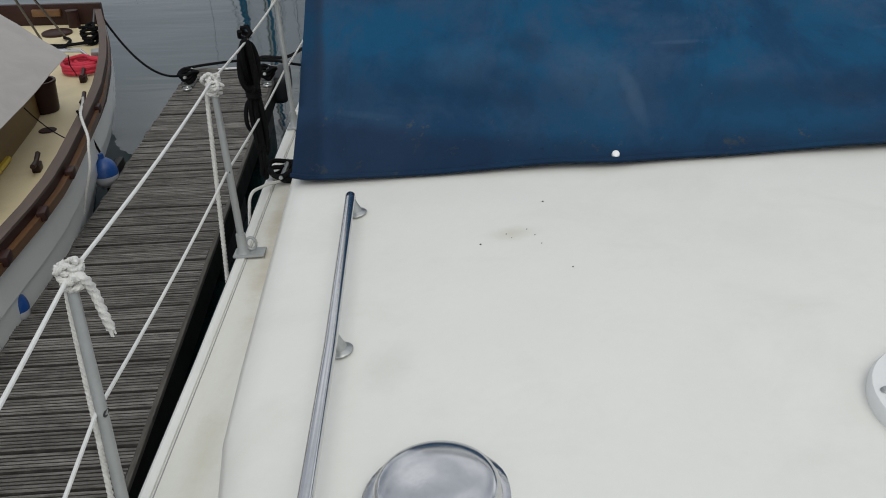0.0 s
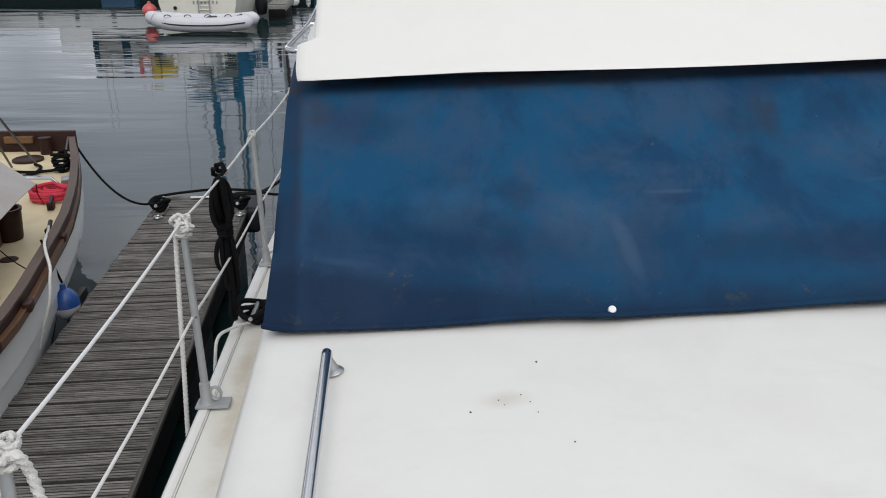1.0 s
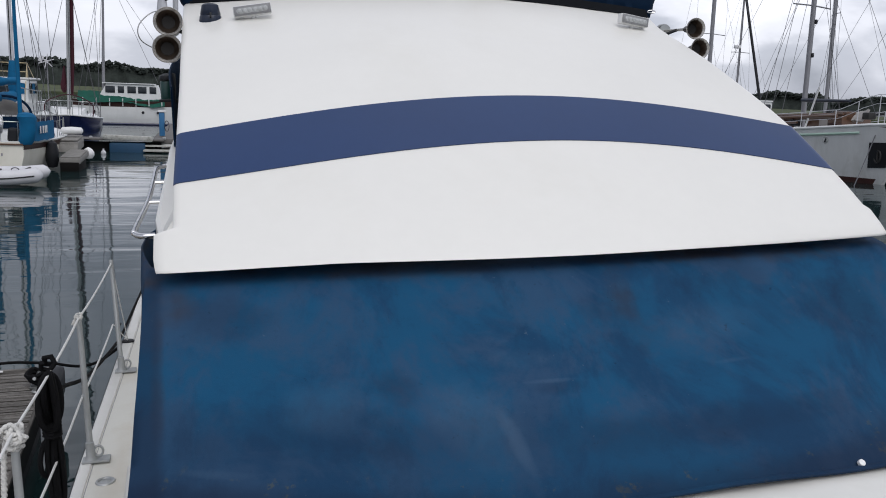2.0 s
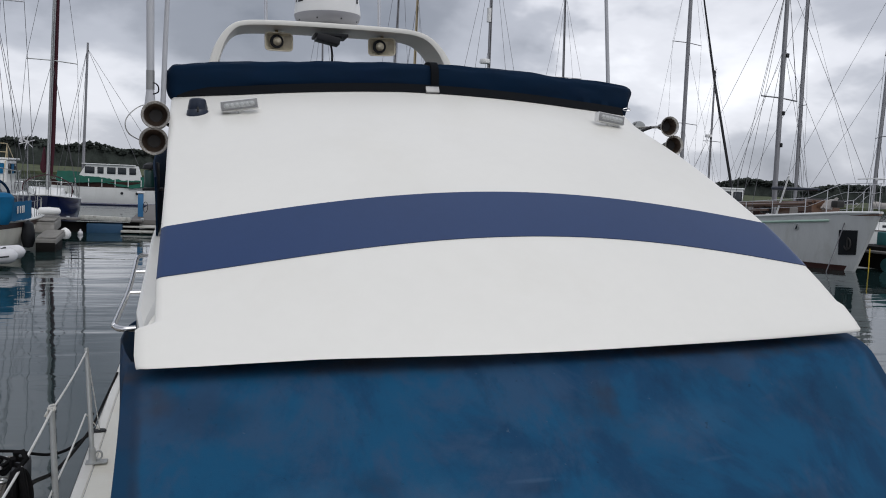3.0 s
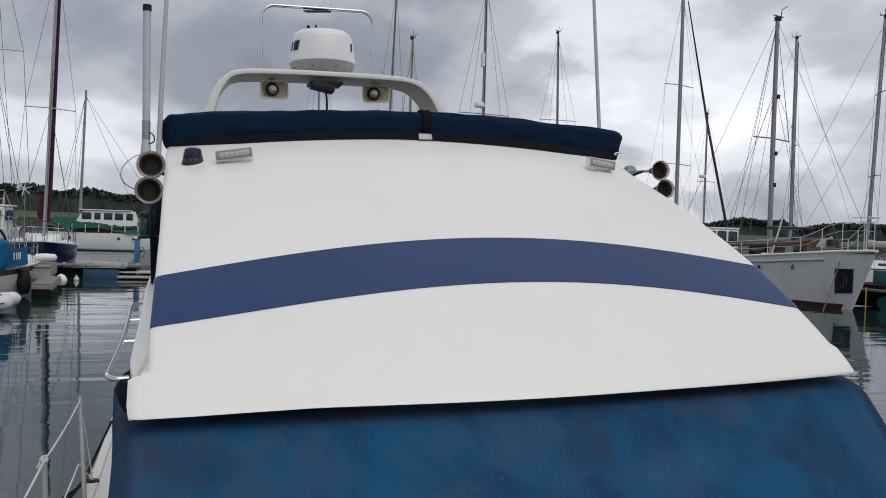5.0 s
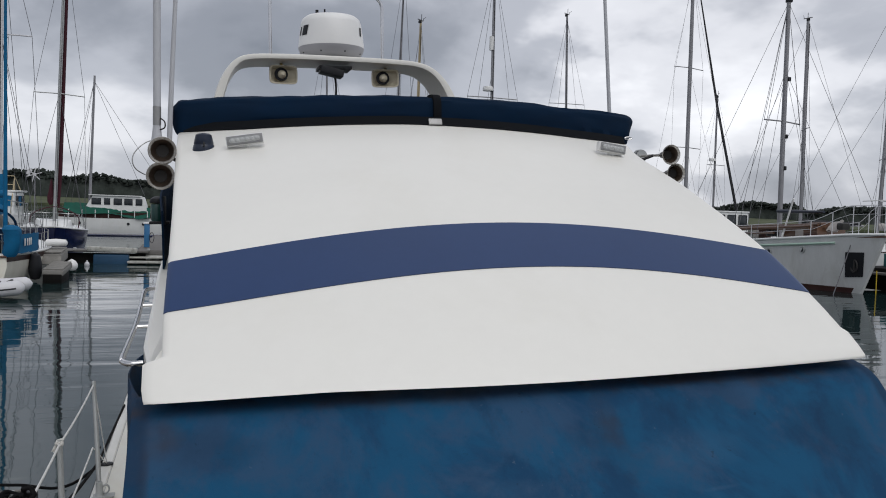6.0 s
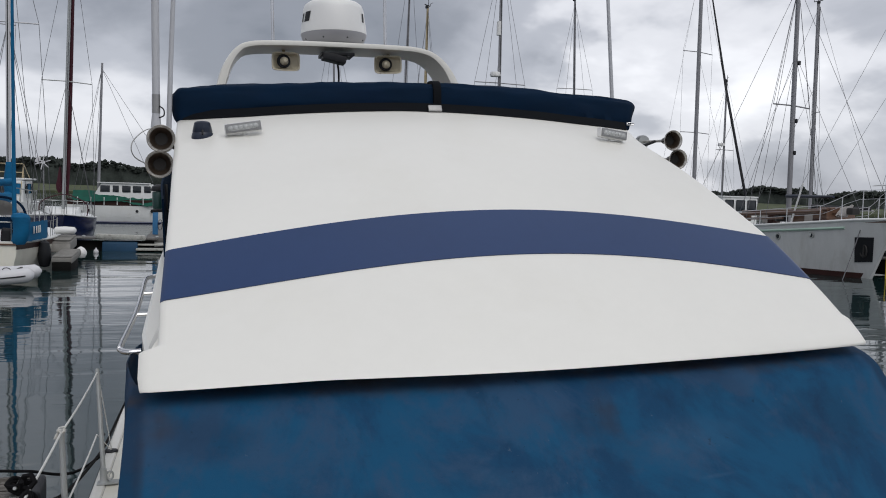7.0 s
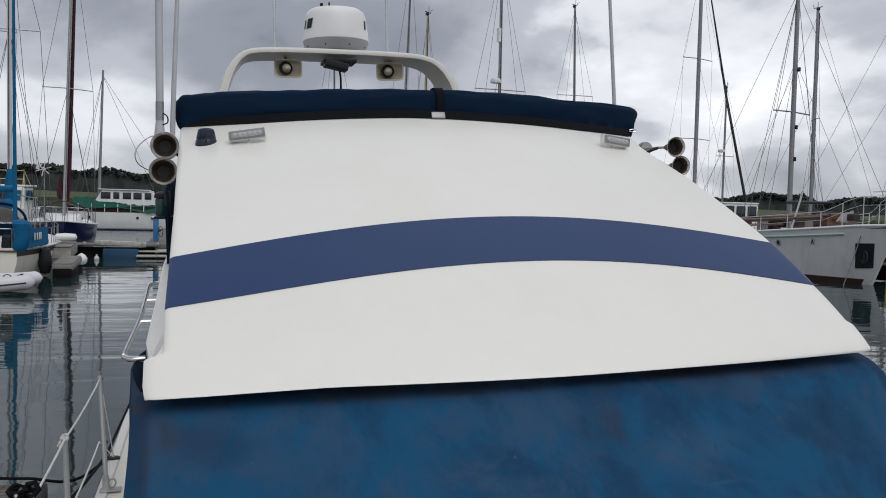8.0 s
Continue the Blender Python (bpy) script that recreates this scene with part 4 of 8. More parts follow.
# handrails on the coachroof
for s in (-1, 1):
    hr = thing("handrail", (s * 1.03, 1.2, roof_z(1.03)), "polished stainless grab rail on round feet along the coachroof", "handrail", BOAT, group="coachroof handrails")
    zt = roof_z(1.03) + 0.052
    pts = [(s * 1.056, 1.838, zt - 0.012), (s * 1.055, 1.828, zt - 0.001), (s * 1.054, 1.805, zt), (s * 1.034, 1.212, zt), (s * 1.027, 0.80, zt), (s * 1.026, 0.78, zt - 0.006)]
    part("bar", tube(B(), pts, 0.0118, 14), STEEL, hr)
    for y, xo in ((1.835, 1.058), (1.266, 1.040), (0.82, 1.03)):
        z0 = roof_z(xo - 0.025)
        m = turned((s * (xo - 0.012), y, z0 + 0.001), (s * 0.1, 0, 1))
        bm = lathe(B(), ((0.001, 0.0), (0.024, 0.0), (0.025, 0.003), (0.022, 0.006), (0.014, 0.008), (0.010, 0.013), (0.001, 0.013)), m, 20)
        tube(bm, [(s * (xo - 0.012), y, z0 + 0.006), (s * (xo - 0.004), y, z0 + 0.034), (s * (xo - 0.004), y, zt)], [0.0150, 0.0100, 0.0085], 12)
        part("foot", bm, DULLST, hr, "round steel foot")

# mushroom vents
def mushroom(at, r, ring):
    v = thing("mushroom_vent", at, "round stainless mushroom ventilator with a domed cap on the coachroof" if not ring else "stainless ventilator on a raised white mounting ring on the coachroof", "ventilator", BOAT, group="deck vents")
    if ring:
        part("mounting_ring", lathe(B(), ((0.001, -0.01), (1.45 * r, -0.01), (1.45 * r, 0.012), (1.40 * r, 0.019), (1.05 * r, 0.021), (0.001, 0.02)), pose(*at), 40), WHITEP, v, "white plastic ring")
        for k in range(6):
            a = k * math.tau / 6 + 1.9
            part("screw", lathe(B(), ((0.001, 0.0045), (0.005, 0.004), (0.0078, 0.0), (0.001, -0.002)), pose(at[0] + 1.25 * r * math.cos(a), at[1] + 1.25 * r * math.sin(a), at[2] + 0.021), 10), DULLST, v)
    z = 0.02 if ring else 0.0
    part("base", lathe(B(), ((0.001, z), (1.0 * r, z), (1.0 * r, z + 0.005), (0.96 * r, z + 0.009), (0.84 * r, z + 0.012), (0.80 * r, z + 0.018), (0.001, z + 0.018)), pose(*at), 40), STEEL, v)
    part("cap", lathe(B(), ((0.70 * r, z + 0.016), (0.80 * r, z + 0.020), (0.82 * r, z + 0.027), (0.78 * r, z + 0.036), (0.72 * r, z + 0.041), (0.66 * r, z + 0.043), (0.60 * r, z + 0.046), (0.3 * r, z + 0.050), (0.001, z + 0.051)), pose(*at), 40), STEEL, v, "polished domed cap")


mushroom((-0.848, 0.868, roof_z(0.848)), 0.108, False)
mushroom((-0.072, 0.952, roof_z(0.072)), 0.10, True)


# lamps and horns on the front
def flood(u, v, tilt):
    p = front(u, v)
    f = thing("floodlight", p, "slim white six-lamp floodlight on the flybridge front", "floodlight", BOAT, group="deck floodlights")
    e = 0.01
    tu = (front(u + e, v) - front(u - e, v)).normalized()
    tv = (front(u, v + e) - front(u, v - e)).normalized()
    n = tu.cross(tv).normalized()
    face = Vector((n.x * 0.5, -1.0, 0.02)).normalized()
    up = face.cross(tu).normalized()
    tu, up = tu * math.cos(tilt) + up * math.sin(tilt), up * math.cos(tilt) - tu * math.sin(tilt)
    m = Matrix((tu, up, face)).transposed().to_4x4()
    m.translation = p + n * 0.030
    bm = box(B(), (0, 0, 0), (0.152, 0.043, 0.036), (0, 0, 0), 0.007)
    bm.transform(m)
    part("housing", bm, WHITEP, f)
    bm = box(B(), (0, 0, 0.021), (0.144, 0.036, 0.004), (0, 0, 0), 0.0015)
    bm.transform(m)
    part("bezel", bm, LAMPG, f, "grey lamp recess")
    pill = [m @ Vector((0.052 * sx_ + 0.0105 * math.cos(a), 0.0105 * math.sin(a), z)) for z in (0.022, 0.0245) for sx_, a in [(1, radians(-90 + 30 * i)) for i in range(7)] + [(-1, radians(90 + 30 * i)) for i in range(7)]]
    part("lens_strip", loft(B(), [pill[:14], pill[14:]]), LENS, f, "frosted lens strip")
    for k in range(6):
        part("lamp", lathe(B(), ((0.001, 0.0045), (0.006, 0.004), (0.0092, 0.001), (0.0092, -0.002), (0.001, -0.002)), m @ pose(-0.05 + 0.02 * k, 0, 0.0245), 14), LENS, f)
    bm = tube(B(), [p - n * 0.01, p + n * 0.03], 0.009, 10)
    part("stem", bm, WHITEP, f)


flood(-0.752, 0.832, radians(4))
flood(0.792, 0.803, radians(-4))
p = front(-0.901, 0.842)
nl = thing("bow_light", p, "small navy-blue moulded lamp pod on the flybridge front", "lamp", BOAT)
bm = B()
loft(bm, [[p + Vector((0.046 * k * math.cos(a), 0.040 * k * math.sin(a) + 0.008 - 0.012 * h / 0.06, h * 1.1 - 0.022)) for a in [i * math.tau / 16 for i in range(16)]] for k, h in ((1.0, 0.0), (0.99, 0.010), (0.90, 0.030), (0.85, 0.032), (0.84, 0.035), (0.86, 0.037), (0.76, 0.056), (0.68, 0.068), (0.50, 0.073), (0.15, 0.075))])
part("pod", bm, NAVYP, nl)
part("slot", box(B(), (p.x, p.y - 0.030, p.z + 0.012), (0.007, 0.020, 0.020), (-14, 0, 0), 0.002), BLACKP, nl, "dark lens slot")


def horn(at, axis, length, bell, mount, slim=1.0):
    h = thing("trumpet_horn", at, "weathered chrome trumpet horn on the flybridge side", "horn", BOAT, group="trumpet horns")
    m = turned(at, axis)
    out = [(bell, 0.0), (bell * 1.04, -0.004), (bell * 0.98, -0.008), (bell * 0.84, -0.020), (bell * 0.66 * slim ** 0.4, -0.034), (bell * 0.48 * slim ** 0.7, -0.055), (bell * 0.34 * slim, -0.095), (bell * 0.24 * slim, -0.13), (bell * 0.20 * slim, -length)]
    bm = B()
    rim = [(bell * 0.94, -0.004), (bell * 0.86, -0.007), (bell * 0.80, -0.013)]
    rings = [[m @ Vector((r * math.cos(k * math.tau / 28), r * math.sin(k * math.tau / 28), z)) for k in range(28)] for r, z in out[::-1] + rim]
    loft(bm, rings, caps=False)
    bm.faces.new([v for v in bm.verts][:28][::-1])
    part("bell", bm, HORNC, h)
    part("flare_lining", lathe(B(), ((0.001, -0.09), (bell * 0.26, -0.085), (bell * 0.40, -0.05), (bell * 0.55, -0.027), (bell * 0.81, -0.010), (bell * 0.81, -0.02), (bell * 0.5, -0.045), (bell * 0.3, -0.095), (0.001, -0.10)), m, 28), HORNIN, h, "tarnished brown bell lining")
    part("throat", lathe(B(), ((0.001, -0.040), (bell * 0.47, -0.0385), (bell * 0.48, -0.045), (0.001, -0.050)), m, 20), BORE, h, "dark horn throat")
    end = m @ Vector((0, 0, -length))
    part("sound_unit", lathe(B(), ((0.001, 0.0), (bell * 0.66, 0.0), (bell * 0.72, -0.008), (bell * 0.72, -0.035), (bell * 0.6, -0.045), (0.001, -0.045)), turned(end, axis), 20), DULLST, h, "round diaphragm housing")
    mid = m @ Vector((0, 0, -length * 0.6))
    part("bracket", tube(B(), [mid, Vector(mount)], 0.008, 6), BLACKP, h)


horn((-1.152, 3.84, 3.194), (0, -1, 0.02), 0.26, 0.054, (-1.08, 4.05, 3.15))
horn((-1.161, 3.84, 3.092), (0, -1, 0.02), 0.32, 0.054, (-1.08, 4.05, 3.07))
horn((1.172, 3.86, 3.204), (-0.03, -1, -0.03), 0.30, 0.047, (1.05, 4.08, 3.16), 0.6)
horn((1.212, 3.88, 3.115), (-0.03, -1, -0.03), 0.30, 0.047, (1.06, 4.12, 3.08), 0.6)
solo("horn_cable", tube(B(), smooth_line([(-1.13, 4.0, 3.22), (-1.2, 3.9, 3.235), (-1.262, 3.87, 3.18), (-1.255, 3.87, 3.12), (-1.18, 3.95, 3.08), (-1.13, 4.02, 3.06)], 8), 0.0022, 6), LAMPG, (-1.2, 3.9, 3.1), "thin grey cable looped beside the horns", "cable", BOAT)

# aerials
# greyer than white: the aerials' backlit look is put into the colour
AERIAL = mat("backlit_grey_fibreglass", (0.46, 0.47, 0.50), 0.5, var=0.06, scale=8, fine=60, bump=0.05)
a1 = thing("vhf_aerial", (-1.175, 4.1, 3.22), "thick pale grey tubular aerial with a black cap", "aerial", BOAT)
part("rod", tube(B(), [(-1.178, 4.1, 3.38), (-1.168, 4.1, 3.86)], 0.0160, 12), AERIAL, a1)
part("cap", tube(B(), [(-1.168, 4.1, 3.86), (-1.1676, 4.1, 3.885), (-1.1675, 4.1, 3.888)], [0.0185, 0.0185, 0.012], 12), BLACKP, a1, "black end cap")
part("sleeve", tube(B(), [(-1.180, 4.1, 3.315), (-1.178, 4.1, 3.395)], 0.0172, 12), LAMPG, a1, "grey sleeve")
part("base", tube(B(), [(-1.184, 4.1, 3.20), (-1.182, 4.1, 3.25), (-1.180, 4.1, 3.315)], [0.026, 0.023, 0.016], 12), AERIAL, a1)
part("cable", tube(B(), smooth_line([(-1.165, 4.09, 3.345), (-1.148, 4.085, 3.33), (-1.148, 4.085, 3.305), (-1.17, 4.09, 3.295)], 5), 0.003, 6), BLACKP, a1)
a2 = thing("whip_aerial", (-1.135, 4.16, 3.2), "tall slender pale grey whip aerial on the flybridge side", "aerial", BOAT)
part("whip", tube(B(), [(-1.135, 4.16, 3.2), (-1.118, 4.16, 3.5), (-1.085, 4.16, 4.0), (-1.02, 4.16, 5.6)], [0.012, 0.011, 0.009, 0.004], 10), AERIAL, a2)
part("ferrule", tube(B(), [(-1.136, 4.16, 3.18), (-1.134, 4.16, 3.25)], 0.018, 10), DULLST, a2)

a3 = thing("whip_aerial", (1.26, 4.6, 2.9), "slender grey-white whip aerial on the flybridge side", "aerial", BOAT)
part("whip", tube(B(), [(1.255, 4.6, 2.88), (1.222, 4.6, 3.478), (1.191, 4.6, 4.056), (1.13, 4.6, 5.3)], [0.013, 0.011, 0.0095, 0.006], 10), AERIAL, a3)
part("ferrule", tube(B(), [(1.256, 4.6, 2.86), (1.252, 4.6, 2.96)], 0.019, 10), DULLST, a3)
part("bracket", box(B(), (1.19, 4.6, 2.90), (0.16, 0.04, 0.03), (0, 0, 0), 0.005), DULLST, a3)

# radar dome and gear on the arch
ARCH = BOAT @ pose(0, 0, -0.02)
dome = thing("radar_dome", (-0.016, 6.73, 4.07), "white drum-shaped radar dome with dark lettering marks, standing on the arch", "radar", ARCH)
dm = pose(-0.016, 6.73, 4.072)
part("upper_shell", lathe(B(), ((0.247, 0.085), (0.2465, 0.105), (0.237, 0.19), (0.226, 0.265), (0.214, 0.298), (0.186, 0.319), (0.10, 0.329), (0.001, 0.331)), dm, 48), WHITEP, dome)
part("lower_shell", lathe(B(), ((0.001, 0.0), (0.17, 0.0), (0.205, 0.012), (0.235, 0.045), (0.2475, 0.078), (0.2475, 0.084), (0.001, 0.084)), dm, 48), TRAY, dome, "pale grey base tray")
for k in range(8):
    a = k * math.tau / 8 + 0.3
    part("screw", lathe(B(), ((0.001, 0.003), (0.006, 0.002), (0.006, -0.002), (0.001, -0.002)), turned(dm @ Vector((0.228 * math.cos(a), 0.228 * math.sin(a), 0.036)), (math.cos(a), math.sin(a), -0.8)), 8), BLACKP, dome)
# maker's mark: plain slanted bars on the curved shell
for a0, wd, zz, hh in ((-168, 6, 0.195, 0.062), (-152, 15, 0.195, 0.072), (-33, 7, 0.195, 0.066)):
    def mark_at(a, b, a0=a0, wd=wd, zz=zz, hh=hh):
        z = zz + hh * (b - 0.5)
        ang = radians(a0 + wd * (a - 0.5) + 3.0 * (b - 0.5))
        r = 0.237 + 0.1 * (0.20 - z) + 0.0015 if z < 0.2 else 0.2385 - (z - 0.2) * 0.129
        return dm @ Vector((r * math.cos(ang), r * math.sin(ang), z))
    part("mark", sheet(B(), mark_at, 4, 3, (0, 0.002, 0)), BLACKP, dome, "dark printed mark")
solo("dome_plinth", box(B(), (-0.016, 6.7, 4.066), (0.30, 0.26, 0.014), (0, 0, 0), 0.004), WHITEP, (-0.016, 6.7, 4.07), "white mounting plate under the radar dome", "mount", ARCH)

hoop = thing("aerial_hoop", (-0.04, 6.83, 4.06), "stainless tube hoop over the radar dome carrying small aerials", "aerial frame", ARCH)
x0, x1, zt = -0.462, 0.40, 4.60
pts = [(x0, 6.83, 4.0), (x0, 6.83, zt - 0.12)] + [(x0 + 0.10 - 0.10 * math.cos(a), 6.83, zt - 0.10 + 0.10 * math.sin(a)) for a in [radians(k) for k in range(10, 91, 16)]]
pts += [(x1 - 0.10 + 0.10 * math.sin(a), 6.83, zt - 0.10 + 0.10 * math.cos(a)) for a in [radians(k) for k in range(0, 91, 15)]] + [(x1, 6.83, 4.0)]
part("tube", tube(B(), pts, 0.0135, 10), STEEL, hoop)
for x in (x0, x1):
    part("flange", lathe(B(), ((0.001, 0.012), (0.03, 0.012), (0.032, 0.0), (0.001, 0.0)), pose(x, 6.83, 4.066), 14), STEEL, hoop)
part("plate", box(B(), (-0.045, 6.78, zt - 0.035), (0.19, 0.15, 0.012), (16, -4, 0), 0.003), BLACKP, hoop, "black mounting plate")
for x, hgt in ((-0.24, 0.5), (0.02, 0.22), (0.07, 0.4), (0.26, 0.6)):
    part("aerial", tube(B(), [(x, 6.83, zt), (x, 6.83, zt + hgt)], [0.006, 0.004], 6), WHITEP, hoop, "thin aerial rod")
solo("anemometer", tube(tube(tube(B(), [(-0.03, 6.95, 4.05), (-0.03, 6.95, 4.50)], 0.007, 6), [(-0.09, 6.95, 4.46), (0.03, 6.95, 4.46)], 0.004, 6), [(-0.09, 6.95, 4.43), (-0.09, 6.95, 4.49)], 0.012, 8), BLACKP, (-0.03, 6.95, 4.06), "small black masthead instrument behind the dome", "instrument", ARCH)


def hailer(x, turn):
    at = (x, 6.60, 3.93)
    h = thing("loudhailer", at, "cream rectangular loudhailer horn hung under the radar arch", "loudspeaker", ARCH, group="loudhailers")
    m = pose(*at, 0, 0, turn)

    def mouth(sx, sz, y, n=24):
        return [m @ Vector((sx * math.copysign(abs(math.cos(k * math.tau / n)) ** 0.35, math.cos(k * math.tau / n)), y, sz * math.copysign(abs(math.sin(k * math.tau / n)) ** 0.35, math.sin(k * math.tau / n)))) for k in range(n)]
    bm = loft(B(), [mouth(0.03, 0.03, 0.14), mouth(0.045, 0.04, 0.10), mouth(0.075, 0.055, 0.05), mouth(0.098, 0.064, 0.004), mouth(0.104, 0.068, 0.0), mouth(0.104, 0.068, -0.012),
                    mouth(0.094, 0.059, -0.012), mouth(0.088, 0.054, 0.006), mouth(0.05, 0.046, 0.03)])
    part("flare", bm, CREAMP, h)
    part("mouth", lathe(B(), ((0.036, 0.0), (0.048, 0.004), (0.05, 0.014), (0.046, 0.018), (0.036, 0.014)), m @ pose(-0.018, -0.002, 0, 90), 24), BLACKP, h, "dark round mouth")
    part("plug", lathe(B(), ((0.001, 0.066), (0.012, 0.064), (0.024, 0.050), (0.032, 0.020), (0.033, 0.0), (0.001, -0.01)), m @ pose(-0.014, 0.006, 0, 90), 20), CREAMP, h, "cream re-entrant cone")
    part("hanger", box(tube(B(), [m @ Vector((0, 0.06, 0.05)), m @ Vector((0, 0.06, 0.1))], 0.012, 8), (x, 6.66, 4.0), (0.06, 0.05, 0.012), (0, 0, 0), 0.003), BRASS, h, "small hanger bracket")


hailer(-0.392, 8)
hailer(0.372, -14)
hb = thing("cable_clamp", (-0.03, 6.6, 3.98), "black cable bracket bolted beneath the radar arch", "bracket", ARCH)
part("plate", box(B(), (-0.02, 6.60, 3.984), (0.24, 0.22, 0.022), (0, 0, 0), 0.004), BLACKP, hb)
part("clamp", box(B(), (-0.05, 6.52, 3.95), (0.17, 0.14, 0.05), (0, 12, 0), 0.006), BLACKP, hb)
for x in (-0.12, 0.05):
    part("bar", tube(B(), [(x, 6.45, 3.97), (x + 0.03, 6.75, 3.985)], 0.008, 6), BLACKP, hb)
part("cable", tube(B(), smooth_line([(-0.02, 6.6, 3.96), (0.0, 6.62, 3.85), (0.0, 6.7, 3.6), (0.02, 6.8, 3.2)], 6), 0.008, 6), BLACKP, hb)

# green sidelight, side screen and brow rail
sl = thing("starboard_light", (-1.22, 4.95, 2.88), "dark green starboard navigation light in its screen box", "navigation light", BOAT)
part("screen", box(B(), (-1.19, 5.0, 2.94), (0.02, 0.26, 0.15), (0, 0, 0), 0.004), BLACKP, sl)
part("lamp", lathe(B(), ((0.001, 0.0), (0.032, 0.0), (0.034, 0.010), (0.034, 0.085), (0.03, 0.092), (0.001, 0.094)), pose(-1.222, 4.97, 2.885), 20), GREENP, sl)
part("hood", lathe(B(), ((0.001, 0.094), (0.038, 0.094), (0.040, 0.102), (0.034, 0.118), (0.016, 0.128), (0.001, 0.130)), pose(-1.222, 4.97, 2.885), 20), BLACKP, sl, "black lamp hood")
part("shelf", box(B(), (-1.212, 4.98, 2.876), (0.10, 0.16, 0.014), (0, 0, 0), 0.003), BLACKP, sl)


def screen_at(a, b):
    y = 4.36 + 2.5 * a
    return (-1.180 - 0.02 * math.sin(a * 9) * b, y, brow(y) + 0.004 + (0.27 + 0.12 * min(1, a * 3)) * b)


solo("side_screen", sheet(B(), screen_at, 24, 8, (0.008, 0, 0)), DODGER, (-1.165, 5, 2.6), "navy canvas side screen along the flybridge edge", "canvas", BOAT)
for s in (-1, 1):
    br = thing("brow_rail", (s * 1.19, 3.9, 2.5), "stainless rail on standoffs along the saloon roof edge", "handrail", BOAT, group="brow rails")
    pts = smooth_line([(s * 1.195, 3.03, 2.485), (s * 1.235, 3.03, 2.485), (s * 1.256, 3.06, 2.488), (s * 1.262, 3.14, 2.492), (s * 1.262, 3.72, 2.504), (s * 1.262, 4.10, 2.541), (s * 1.262, 4.30, 2.570), (s * 1.252, 4.38, 2.580), (s * 1.195, 4.40, 2.590)], 5)
    part("bar", tube(B(), pts, 0.0095, 10), STEEL, br)
    for y, z in ((3.72, 2.504), (4.10, 2.541)):
        part("standoff", tube(B(), [(s * 1.195, y, z), (s * 1.262, y, z)], 0.0075, 8), STEEL, br)

# deck gear at the guardrail
solo("deck_filler", lathe(B(), ((0.001, 0.004), (0.018, 0.004), (0.021, 0.002), (0.026, 0.006), (0.034, 0.005), (0.037, 0.0), (0.001, 0.0)), pose(-1.463, 3.487, 1.4785), 24), DULLST, (-1.463, 3.487, 1.478), "flush round metal deck filler cap", "deck filler", BOAT)
rnd = random.Random(5)
coil = thing("rope_coil", (-1.555, 3.1, 2.05), "black mooring rope coiled and hung from the guard wire", "rope", BOAT)
def hank(cx, cz, w, h, lean, r, drift=0.0):
    """One turn of the coil, hanging across the guard wire's run."""
    n = 28
    pts = []
    for i in range(n):
        a = i * math.tau / n
        pts.append((-1.555 + cx + w * math.sin(a) * (1 - 0.25 * math.cos(a)), 3.1 + lean * math.sin(a) + drift * math.cos(a), cz + h * math.cos(a)))
    part("turn", tube(B(), pts, r, 6, closed=True), ROPEB, coil)


for k in range(7):
    hank(rnd.uniform(-0.007, 0.007), 1.955 + rnd.uniform(-0.008, 0.008), 0.009 + 0.0030 * k, 0.086 + rnd.uniform(-0.006, 0.008), rnd.uniform(-0.045, 0.045), 0.0092, 0.010 * (k - 3))
for k in range(5):
    d = rnd.uniform(0.11, 0.19)
    hank(rnd.uniform(-0.011, 0.011), 1.862 - d, rnd.uniform(0.006, 0.013), d, rnd.uniform(-0.015, 0.015), 0.0092, 0.008 * (k - 2))
hank(-0.020, 1.755, 0.020, 0.062, 0.02, 0.0085)
pts = [(-1.555 + 0.022 * math.cos(a), 3.1 + 0.030 * math.sin(a), 1.876 - 0.0011 * i) for i, a in enumerate([k * 0.7 for k in range(40)])]
part("lashing", tube(B(), pts, 0.009, 6), ROPEB, coil)
part("hitch", tube(B(), [(-1.555 + 0.02 * math.cos(a), 3.1 + 0.012 * k, 2.066 + 0.02 * math.sin(a)) for k, a in enumerate([i * 1.3 - 4 for i in range(8)])], 0.009, 6), ROPEB, coil)
part("fall", tube(B(), smooth_line([(-1.56, 3.1, 1.66), (-1.565, 3.09, 1.58), (-1.57, 3.08, 1.52), (-1.53, 3.12, 1.53), (-1.49, 3.15, 1.51)], 6), 0.009, 6), ROPEB, coil)
dk = thing("deck_cleat", (-1.49, 3.12, 1.478), "horn cleat with black rope turns on the side deck", "cleat", BOAT)
part("horn", tube(box(B(), (-1.49, 3.12, 1.492), (0.035, 0.07, 0.026), (0, 0, 0), 0.005), [(-1.49, 3.03, 1.522), (-1.49, 3.07, 1.512), (-1.49, 3.17, 1.512), (-1.49, 3.21, 1.522)], [0.008, 0.011, 0.011, 0.008], 8), DULLST, dk)
for k in range(3):
    pts = [(-1.49 + (0.045 + 0.008 * k) * math.cos(a), 3.12 + (0.06 + 0.008 * k) * math.sin(a), 1.50 + 0.016 * k + 0.012 * math.sin(2 * a + k)) for a in [i * math.tau / 18 for i in range(18)]]
    part("turn", tube(B(), pts, 0.010, 6, closed=True), ROPEB, dk, "black rope turn")
pts = smooth_line([(-1.50, 3.05, 1.50), (-1.55, 2.96, 1.52), (-1.585, 2.90, 1.51), (-1.60, 2.86, 1.40), (-1.66, 2.8, 1.0), (-1.8, 2.7, 0.57)], 6)
